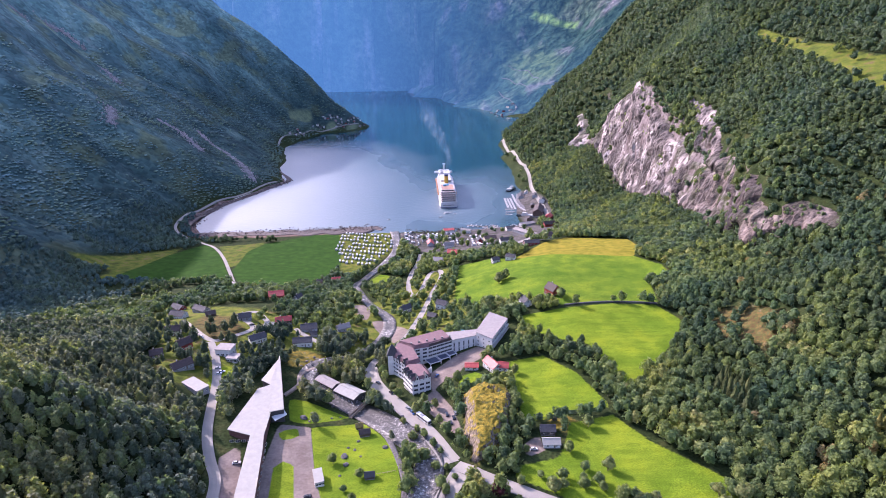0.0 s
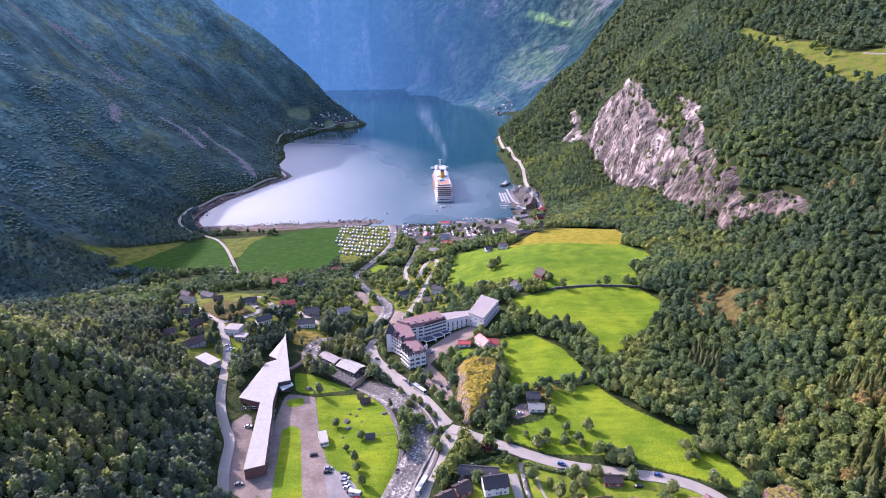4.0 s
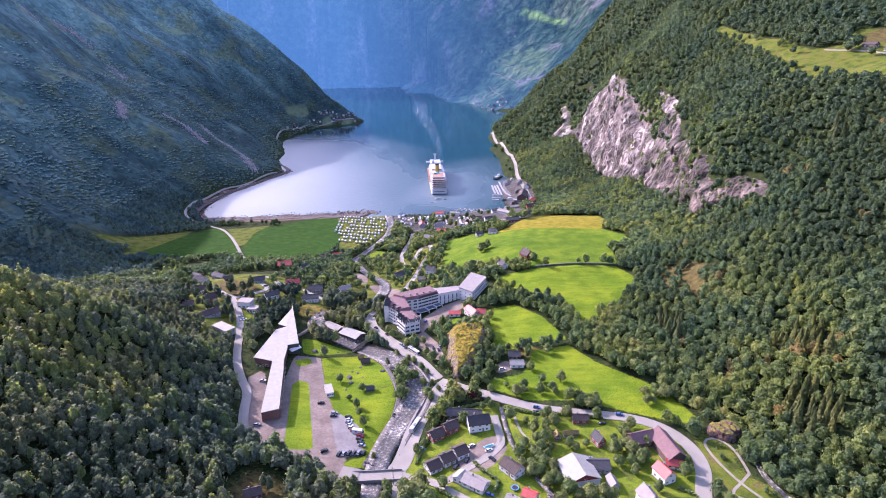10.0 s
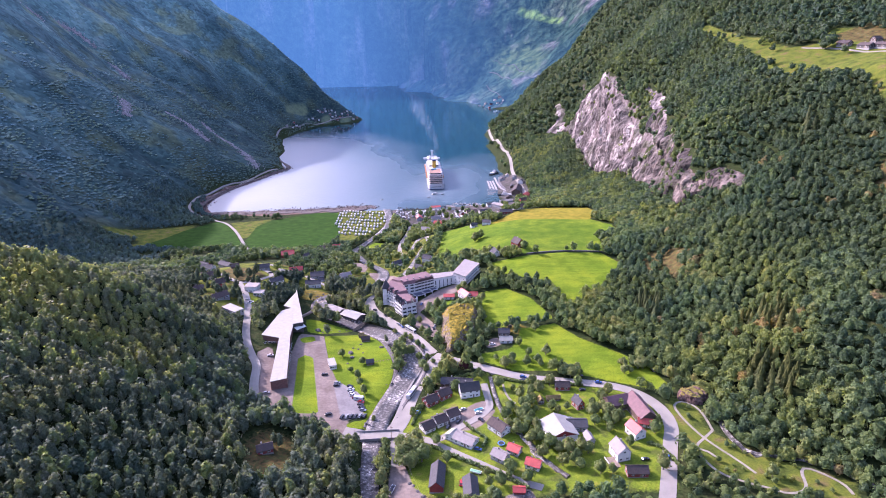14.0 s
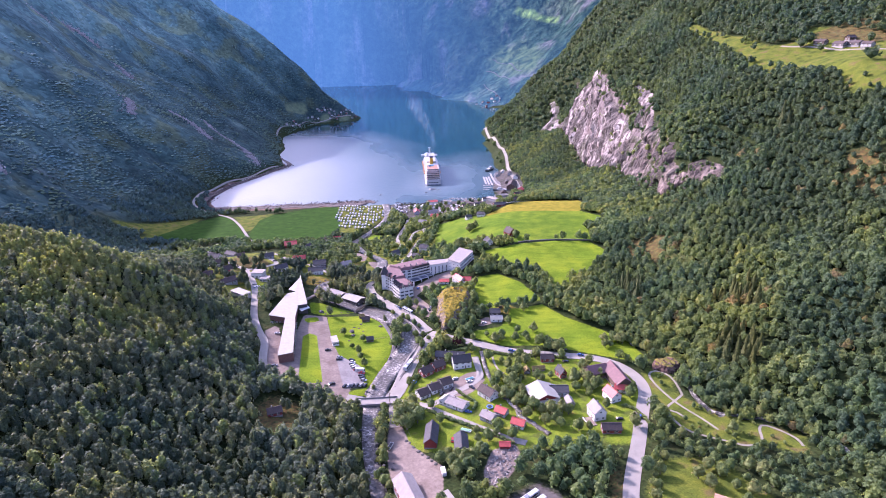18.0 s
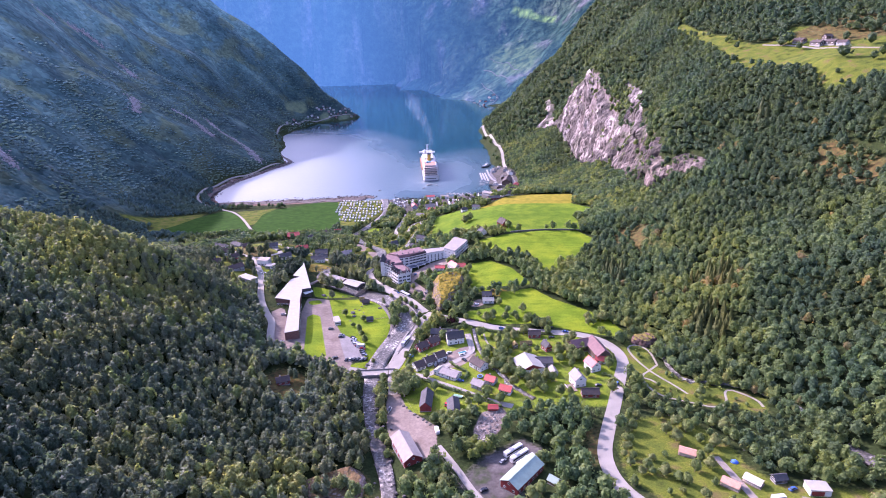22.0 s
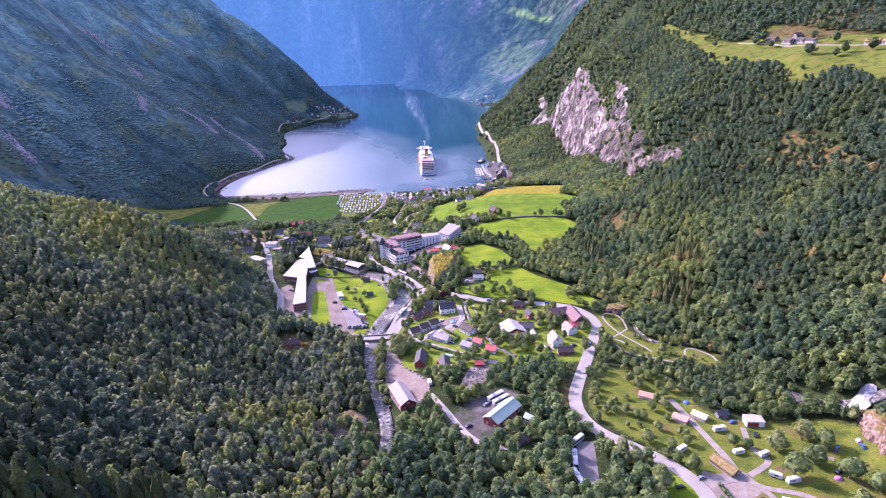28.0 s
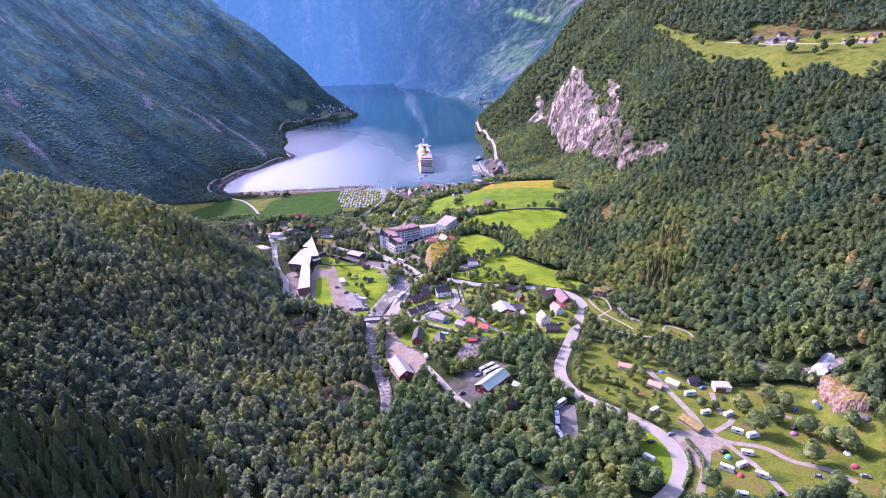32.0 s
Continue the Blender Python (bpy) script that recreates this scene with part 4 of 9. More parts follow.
WEED = paint("seaweed_shore", (0.055, 0.036, 0.03), 0.8, 0, 0.45, 5, 0.2, 0.9)
for line, width in (([(-392, 862), (-408, 900), (-411, 950), (-403, 1030), (-366, 1132), (-334, 1212), (-322, 1250), (-340, 1290), (-372, 1350)], [10, 15, 17, 13, 16, 12, 14, 8, 4]), ([(-386, 853), (-340, 862), (-318, 856), (-286, 865), (-262, 857), (-232, 868), (-205, 859), (-176, 872), (-156, 863), (-138, 880), (-118, 868), (-104, 888), (-88, 874)], [16, 26, 20, 32, 20, 28, 20, 34, 22, 40, 20, 36, 24, 40, 18, 10])):
    tagged(strip("stony_shore", line, width, WEED, 0.2, 4.0, 4, least=0.35), "brown seaweed-covered stones along the waterline", "shore", kind="structure")
def shore_stones():
    r = np.random.default_rng(44)
    line = np.concatenate([rounded(l, 1.0) for l in ([(-392, 862), (-411, 950), (-403, 1030), (-366, 1132), (-334, 1212), (-322, 1250)], [(-386, 858), (-286, 870), (-176, 876), (-138, 886), (-92, 884)], [(-44, 862), (0, 852), (40, 872)])])
    at = line[r.integers(0, len(line), 1500)] + r.normal(0, 1, (1500, 2)) * (5, 7)
    vs = [clump((x, y, max(float(ground(x, y)), 0.1) + 0.2), r.uniform(0.4, 1.7), r) for x, y in at]
    ob = mesh_object("shore_stones", np.concatenate(vs), np.concatenate([OCTA_F + 6 * k for k in range(len(vs))]), WEED)
    tagged(ob, "dark seaweed-grown stones strewn along the tide line", "stones", kind="stuff")


tagged(strip("torrent", TORRENT, 7.0, RAPID, 1.2), "white side torrent among trees", "torrent", kind="structure")
tagged(strip("stream", EDGE_STREAM, [3, 2, 1.8, 2.2, 2.6, 2.4, 1.6, 1.2, 1.2, 1.4], FOAM, 0.9, 1.5, lanes=3, smooth=False), "white stream tumbling along the edge of the wood", "stream", kind="structure")
tagged(strip("brook", BROOK, 2.4, RAPID, 1.0, lanes=2), "small white brook between the houses", "brook", kind="structure")


shore_stones()


# ---- the great bare cliff, a face of ribs and ledges set before the steep hillside ----
ROCKY, RN, RL, RB = blank("cliff_rock")
streak = noise_node(RN, RL, 16, 8, stretch=(1, 1, 0.3))
crack = noise_node(RN, RL, 4.5, 8, stretch=(1, 1, 0.55))
stain = noise_node(RN, RL, 38, 5, stretch=(1, 0.8, 0.35))
face = ramp(RN, RL, streak, [(0.36, (0.03, 0.024, 0.022)), (0.43, (0.13, 0.105, 0.10)), (0.52, (0.24, 0.205, 0.2)), (0.64, (0.36, 0.325, 0.32))])
face = blend(RN, RL, 1.0, face, ramp(RN, RL, crack, [(0.4, (0.2, 0.17, 0.16)), (0.48, (1.0, 1.0, 1.0))]), "MULTIPLY")
bare = noise_node(RN, RL, 30, 6, stretch=(1, 1, 0.6))
face = blend(RN, RL, 1.0, face, ramp(RN, RL, bare, [(0.4, (0.34, 0.29, 0.27)), (0.49, (0.8, 0.76, 0.74)), (0.58, (1.75, 1.7, 1.66))]), "MULTIPLY")
face = blend(RN, RL, ramp(RN, RL, stain, [(0.55, (0, 0, 0)), (0.64, (0.8, 0.8, 0.8))]), face, (0.075, 0.075, 0.035))
face = blend(RN, RL, 1.0, face, (0.52, 0.535, 0.515), "MULTIPLY")
# the near end is browner, darker rock
spot = RN.new("ShaderNodeSeparateXYZ")
RL.new(RN.new("ShaderNodeNewGeometry").outputs["Position"], spot.inputs[0])
old = maths(RN, RL, "MULTIPLY", maths(RN, RL, "SUBTRACT", 700.0, spot.outputs["Y"]), 1 / 130, True)
face = blend(RN, RL, old, face, blend(RN, RL, 1.0, face, (0.62, 0.55, 0.5), "MULTIPLY"))
RL.new(face, RB.inputs["Base Color"])
RB.inputs["Roughness"].default_value = 0.9
bump(RN, RL, maths(RN, RL, "ADD", crack, streak), 1.0, 4.0, RB)


LEDGES = []
ledge_random = np.random.default_rng(12)


def cliff(outline, y0, y1, z0, z1, step, label):
    ys, zs = np.arange(y0, y1, step), np.arange(z0, z1, step)
    xs = np.arange(262, 372, 1.0)
    zz, yy = np.meshgrid(zs, ys, indexing="ij")
    xx = np.empty_like(zz)
    for j, y in enumerate(ys):
        h = np.maximum.accumulate(ground(xs, np.full(len(xs), y))) + np.arange(len(xs)) * 1e-4
        xx[:, j] = np.interp(zs, h, xs)
    for _ in range(3):
        p = np.pad(xx, 1, mode="edge")
        xx = (p[1:-1, 1:-1] * 2 + p[:-2, 1:-1] + p[2:, 1:-1] + p[1:-1, :-2] + p[1:-1, 2:]) / 6
    s = inside_depth(outline, yy, zz) + 5 * wander(yy, zz, 22, 91) + 3 * wander(yy, zz, 8, 92)
    full = np.clip(s / 9, 0, 1)
    slant = yy - 0.28 * zz
    rib = 8.0 * (0.55 - np.abs(wander(slant, zz * 0.22, 42, 93))) + 5.0 * (0.5 - np.abs(wander(slant + 6 * wander(yy, zz, 30, 90), zz * 0.3, 17, 94))) + 2.2 * wander(yy - 0.15 * zz, zz * 0.7, 7, 95) + 1.0 * wander(yy, zz, 3.5, 97)
    # deep clefts that run down the face
    cleft = np.clip(0.16 - np.abs(wander(yy - 0.5 * zz, zz * 0.25, 55, 99)), 0, 1) / 0.16
    ledge = 2.6 * wander(yy, zz * 2.2 + 0.5 * yy, 26, 96) + 9.0 * cleft
    xx = xx - np.clip(s / 4, -1, 1) * 3.0 - full * (rib - ledge)
    n, k = xx.shape
    i = np.arange(n * k).reshape(n, k)
    quads = np.stack([i[:-1, :-1], i[:-1, 1:], i[1:, 1:], i[1:, :-1]], -1).reshape(-1, 4)
    keep = (s.ravel()[quads] > -2.5).all(1)
    ob = mesh_object("cliff", np.stack([xx, yy, zz], -1).reshape(-1, 3), quads[keep][:, ::-1], ROCKY)
    green = (s > 1) & (wander(yy - 0.5 * zz, zz, 30, 98) + 0.35 * np.clip((zz - 0.16 * yy - 20) / 40, -1, 1) > 0.38) & (ledge_random.uniform(0, 1, s.shape) < 0.10)
    LEDGES.append(np.stack([xx + 0.8, yy, zz - 1.2], -1)[green])
    tagged(ob, label, "cliff", kind="structure")


cliff(CLIFF_FACE, 515, 1185, 22, 240, 2.2, "steep bare cliff of pale grey and pinkish rock")
cliff(CLIFF_HIGH, 540, 825, 130, 214, 2.2, "narrow bare rock band in the forest above the cliff")
cliff(CLIFF_END, 455, 580, 90, 176, 2.2, "brown broken buttress at the near end of the cliff")
cliff(CLIFF_LOW, 400, 490, 108, 158, 2.0, "low broken rock band in the forest beside the cliff")
cliff(CLIFF_CRAG, 1125, 1345, 50, 142, 2.4, "small bare crags beyond the cliff")


# ---- woods ----
def ball(cuts):
    bm = bmesh.new()
    bmesh.ops.create_icosphere(bm, subdivisions=cuts, radius=1.0)
    v = np.array([p.co[:] for p in bm.verts])
    f = np.array([[p.index for p in q.verts] for q in bm.faces])
    bm.free()
    return v, f


def broad_crown(leaves, r, cuts=1, wide=0.31, size=0.075, point=0.3):
    """A lumpy leaf mass covered with loose sprays of leaves, for a tree 1 m high: verts, faces. point: how far the top narrows."""
    d, f = ball(cuts)
    lobes = [(q / np.linalg.norm(q), r.uniform(0.1, 0.36), r.uniform(1.0, 1.8)) for q in r.normal(size=(9, 3)) * (1, 1, 0.8)]

    def reach(dirs):
        bulge = np.full(len(dirs), -0.22)
        for q, high, sharp in lobes:
            bulge = np.maximum(bulge, high - (1 - dirs @ q) * sharp)
        return 1 + bulge

    lean = r.uniform(-0.05, 0.05, 2)

    def placed(dirs, rr):
        slim = np.where(dirs[:, 2] > 0, 1 - point * dirs[:, 2], 1.0)
        p = np.stack([dirs[:, 0] * rr * wide * slim, dirs[:, 1] * rr * wide * slim, 0.52 + dirs[:, 2] * rr * 0.40], 1)
        p[:, :2] += lean * p[:, 2:3]
        return p

    core = placed(d, reach(d) * 0.86 * r.uniform(0.92, 1.06, len(d)))
    if not leaves:
        return placed(d, reach(d) * r.uniform(0.93, 1.07, len(d))), f
    q = r.normal(size=(leaves, 3))
    q /= np.linalg.norm(q, axis=1)[:, None]
    q[:, 2] = np.where(q[:, 2] < -0.4, -q[:, 2], q[:, 2])
    c = placed(q, reach(q) * r.uniform(0.84, 1.1, leaves))
    n = q * 0.8 + r.normal(size=(leaves, 3)) * 0.4
    n /= np.linalg.norm(n, axis=1)[:, None]
    u = np.cross(n, r.normal(size=(leaves, 3)))
    u /= np.linalg.norm(u, axis=1)[:, None]
    w = np.cross(n, u)
    big = size * r.uniform(0.6, 1.5, (leaves, 1))
    a = r.uniform(0, 6.283, (leaves, 1))
    tri = [c + big * r.uniform(0.7, 1.3, (leaves, 1)) * (u * np.cos(a + k) + w * np.sin(a + k)) for k in (0.0, 2.1, 4.2)]
    return np.concatenate([core, np.stack(tri, 1).reshape(-1, 3)]), np.concatenate([f, len(d) + np.arange(3 * leaves).reshape(-1, 3)])


def needle_crown(tiers, r):
    """Drooping branch tiers of a spruce 1 m high."""
    vs, fs, n = [], [], 0
    for k in range(tiers):
        h = 0.12 + 0.82 * k / tiers
        reach = 0.22 * (1 - h) + 0.03
        m = 9
        ring = [(math.cos(a) * reach * r.uniform(0.6, 1.2), math.sin(a) * reach * r.uniform(0.6, 1.2), h - 0.05 + r.uniform(-0.03, 0.02)) for a in np.linspace(0, 6.283, m, endpoint=False) + r.uniform(0, 6)]
        vs.append(np.array(ring + [(0, 0, h + 0.17)]))
        fs.append(np.array([(n + i, n + (i + 1) % m, n + m) for i in range(m)]))
        n += m + 1
    return np.concatenate(vs), np.concatenate(fs)


def wood(name, label, places, heights, crowns, material, tints):
    """One stand of trees, each a crown of clumps of its own size, turn and tint, on the ground."""
    r = np.random.default_rng(len(places))
    pick = r.integers(0, len(crowns), len(places))
    vs, fs, ts, n = [], [], [], 0
    for k, (v, f) in enumerate(crowns):
        sel = np.nonzero(pick == k)[0]
        if not len(sel):
            continue
        a, h = r.uniform(0, 6.283, len(sel)), heights[sel]
        wide = h * r.uniform(0.82, 1.2, len(sel))
        c, s = np.cos(a), np.sin(a)
        x = (v[None, :, 0] * c[:, None] - v[None, :, 1] * s[:, None]) * wide[:, None] + places[sel, 0][:, None]
        y = (v[None, :, 0] * s[:, None] + v[None, :, 1] * c[:, None]) * wide[:, None] + places[sel, 1][:, None]
        z = v[None, :, 2] * h[:, None] + places[sel, 2][:, None] - 0.3
        vs.append(np.stack([x, y, z], -1).reshape(-1, 3))
        fs.append((f[None] + (n + np.arange(len(sel)) * len(v))[:, None, None]).reshape(-1, 3))
        own = np.repeat(r.normal(0, 0.06, len(v) // 3 + 1), 3)[:len(v)]  # each spray has its own tone
        ts.append((tints[sel][:, None] + own[None]).ravel())
        n += len(sel) * len(v)
    ob = mesh_object(name, np.concatenate(vs), np.concatenate(fs), material, {"tint": np.clip(np.concatenate(ts), 0, 1)})
    return tagged(ob, label, "trees", kind="stuff")


OPEN = [FIELD_EAST, FIELD_YELLOW, FIELD_ROUND, FIELD_SMALL, FIELD_LOW, FIELD_CAMP, FIELD_CORN, FIELD_LANE, FIELD_HILL, LAWN_BIG, LAWN_BACK, LAWN_LONG, LAWN_BED, LAWN_TIP, LOT, YARD, YARD_WEST,
        YARD_HALL, YARD_GREEN, YARD_HOTEL, CAMP_SITE, GRASS_CAMP, GRASS_WALK, GRASS_HEATH, GRASS_BEND, VILLAGE, ROCK_OCHRE, RUBBLE, RAVINE, BUS_LOT, HEADLAND_HOMES, HEADLAND_FIELD, HEADLAND_GREEN, HEADLAND_LAWN, FAR_PASTURE, RIVER_BAR, RIVER_BAR_LOW, MEADOW_TOWN, HOTEL_COURT, HOTEL_LAWN, HUT_YARD, HARBOUR_EAST]
BUILT = []  # x, y, radius of what stands on the ground; no tree grows there


def clear_land(x, y, margin=1.5):
    z, steep = ground(x, y), looked_up(STEEP, x, y)
    ok = z > 2.5
    rock = np.max([inside_depth(c, y, z) for c in CLIFFS], 0)
    ok &= (rock < 0) | (x < 282) | (x > 345) | ((rock < 30) & (wander(x + y, z * 2, 14, 77) > 0.62))
    ok &= steep < 9
    for p in OPEN:
        ok &= inside_depth(p, x, y) < -margin
    for line, width in ROADS:
        ok &= line_gap(line, x, y) > width / 2 + 2.2
    for line, half in STREAMS:
        ok &= line_gap(line, x, y) > half + 1.5
    for line in SCREES:
        ok &= line_gap(line, x, y) > 8
    for bx, by, br in BUILT:  # kept open towards the south, so trees don't hide buildings from the camera
        ok &= (np.hypot(x - bx, y - by) > br + 2.5) & (np.hypot(x - bx, y - by + 6) > br + 3.5)
    return ok


def sown(x0, x1, y0, y1, gap, r):
    gx, gy = np.meshgrid(np.arange(x0, x1, gap), np.arange(y0, y1, gap))
    gx = gx + (np.arange(gx.shape[0]) % 2)[:, None] * gap / 2
    x, y = (gx + r.uniform(-0.42, 0.42, gx.shape) * gap).ravel(), (gy + r.uniform(-0.42, 0.42, gx.shape) * gap).ravel()
    return x, y


# ---- building kit ----
def part(name, shape, material, parent, label="", at=None):
    """One mesh object under a thing or a part. shape: a bmesh, or a mesh that is shared."""
    if isinstance(shape, bmesh.types.BMesh):
        me = bpy.data.meshes.new(name)
        shape.to_mesh(me)
        shape.free()
    else:
        me = shape
    if material and not me.materials:
        me.materials.append(material)
    ob = new(name, me)
    ob.parent = parent
    if at is not None:
        ob.matrix_basis = at
    if label:
        ob["label"] = label
    return ob


def thing(name, x, y, ang, label, category, group="", z=None, radius=0.0):
    ob = new(name)
    ob.empty_display_size = 0.5
    ob.matrix_basis = pose(x, y, float(ground(x, y)) if z is None else z, 0, 0, ang)
    if radius:
        BUILT.append((x, y, radius))
    return tagged(ob, label, category, group)


def box(bm, x, y, z, sx, sy, sz, bevel=0.0, ang=0.0):
    """A box with its base at z, centred on x, y."""
    m = Matrix.Translation((x, y, z + sz / 2)) @ Matrix.Rotation(ang, 4, "Z") @ Matrix.Diagonal((sx, sy, sz, 1))
    made = bmesh.ops.create_cube(bm, size=1.0, matrix=m)
    if bevel:
        edges = list({e for v in made["verts"] for e in v.link_edges})
        bmesh.ops.bevel(bm, geom=edges, offset=bevel, segments=2, affect="EDGES")
    return bm


def boxed(*args, **kw):
    return box(bmesh.new(), *args, **kw)


def solid(rows, faces):
    bm = bmesh.new()
    vs = [bm.verts.new(p) for p in rows]
    for f in faces:
        bm.faces.new([vs[i] for i in f])
    bmesh.ops.recalc_face_normals(bm, faces=bm.faces)
    return bm


def slab(points, low, high):
    """An upright prism over a polygon; low and high: heights, or one height a corner."""
    n = len(points)
    lo = low if isinstance(low, (list, tuple)) else [low] * n
    hi = high if isinstance(high, (list, tuple)) else [high] * n
    rows = [(x, y, z) for (x, y), z in zip(points, lo)] + [(x, y, z) for (x, y), z in zip(points, hi)]
    return solid(rows, [tuple(range(n))[::-1], tuple(range(n, 2 * n))] + [(i, (i + 1) % n, n + (i + 1) % n, n + i) for i in range(n)])


WALLS = {
    "white": paint("white_boards", (0.66, 0.645, 0.615), 0.6, 0, 0.07, 2.5, 0.01),
    "red": paint("red_boards", (0.234, 0.027, 0.023), 0.65, 0, 0.18, 2.0, 0.01),
    "brown": paint("brown_boards", (0.101, 0.066, 0.047), 0.7, 0, 0.2, 2.0, 0.01),
    "grey": paint("grey_boards", (0.312, 0.32, 0.335), 0.65, 0, 0.1, 2.0, 0.01),
    "dark": paint("dark_boards", (0.055, 0.051, 0.051), 0.7, 0, 0.2, 2.0, 0.01),
    "cream": paint("cream_boards", (0.484, 0.421, 0.312), 0.65, 0, 0.1, 2.0, 0.01),
    "blue": paint("blue_grey_boards", (0.234, 0.281, 0.351), 0.65, 0, 0.1, 2.0, 0.01),
    "brick": paint("red_brick", (0.187, 0.086, 0.07), 0.8, 0, 0.2, 1.0, 0.02, 0.15),
}
ROOFS = {
    "slate": paint("slate_roof", (0.046, 0.045, 0.05), 0.85, 0, 0.25, 1.4, 0.03, 0.35),
    "black": paint("black_tile_roof", (0.02, 0.021, 0.024), 0.75, 0, 0.3, 1.4, 0.03, 0.35),
    "brown": paint("brown_tile_roof", (0.052, 0.035, 0.031), 0.85, 0, 0.25, 1.4, 0.03, 0.35),
    "purple": paint("plum_tile_roof", (0.15, 0.08, 0.083), 0.85, 0, 0.15, 2.0, 0.03, 0.4),
    "red": paint("red_tile_roof", (0.406, 0.051, 0.039), 0.6, 0, 0.18, 1.4, 0.03, 0.35),
    "grey": paint("grey_metal_roof", (0.235, 0.21, 0.195), 0.85, 0, 0.12, 2.0, 0.02, 0.4),
    "white": paint("white_metal_roof", (0.278, 0.27, 0.238), 0.9, 0, 0.08, 3.0, 0.01, 0.5),
    "green": paint("green_metal_roof", (0.2, 0.285, 0.235), 0.55, 0, 0.12, 2.0, 0.02, 0.4),
    "turf": paint("turf_roof", (0.203, 0.148, 0.047), 0.95, 0, 0.4, 1.2, 0.12, 0.3),
}
GLASS, GN, GL, GB = blank("window_glass")
GB.inputs["Base Color"].default_value = (0.02, 0.025, 0.03, 1)
GB.inputs["Roughness"].default_value = 0.06
TRIM = paint("white_trim", (0.585, 0.577, 0.562), 0.5, 0, 0.05, 1.0)
STONE = paint("foundation_stone", (0.234, 0.226, 0.218), 0.85, 0, 0.2, 0.8, 0.03, 0.2)
TIMBER = paint("weathered_timber", (0.203, 0.156, 0.117), 0.8, 0, 0.25, 0.9, 0.02, 0.2)


def framed(width, height):
    """Shared meshes of a window: a frame of four bars with a mullion, and the pane behind."""
    f = bmesh.new()
    for x in (-width / 2, 0, width / 2):
        box(f, x, 0, -height / 2, 0.12, 0.12, height)
    for z in (-height / 2, height / 2 - 0.12):
        box(f, 0, 0, z, width, 0.12, 0.12)
    me = bpy.data.meshes.new("window")
    f.to_mesh(me)
    f.free()
    g = boxed(0, 0.03, -height / 2, width - 0.1, 0.04, height - 0.1)
    pane = bpy.data.meshes.new("pane")
    g.to_mesh(pane)
    g.free()
    me.materials.append(TRIM)
    pane.materials.append(GLASS)
    return me, pane


WINDOW = framed(1.3, 1.25)
WIDE = framed(2.2, 1.5)
BAND = framed(3.0, 1.7)
TALL = framed(1.1, 4.2)


def add_window(parent, x, y, z, turn, kind=None):
    w = part("window", (kind or WINDOW)[0], None, parent, at=pose(x, y, z, 0, 0, turn))
    part("pane", (kind or WINDOW)[1], None, w)
    return w


def gable_roof(parent, length, width, eave, ridge, roof, over=0.5, thick=0.22):
    half = width / 2
    drop = (ridge - eave) / half * over
    for side in (-1, 1):
        a, b = side * (half + over), 0.0
        l = length / 2 + over
        rows = [(-l, a, eave - drop), (l, a, eave - drop), (l, b, ridge), (-l, b, ridge)]
        rows += [(x, y, z + thick) for x, y, z in rows]
        bm = solid(rows, [(0, 1, 2, 3), (4, 5, 6, 7), (0, 1, 5, 4), (1, 2, 6, 5), (2, 3, 7, 6), (3, 0, 4, 7)])
        part("roof", bm, ROOFS[roof], parent)
    part("ridge_cap", boxed(0, 0, ridge + thick - 0.05, length + 2 * over, 0.35, 0.16), ROOFS[roof], parent)


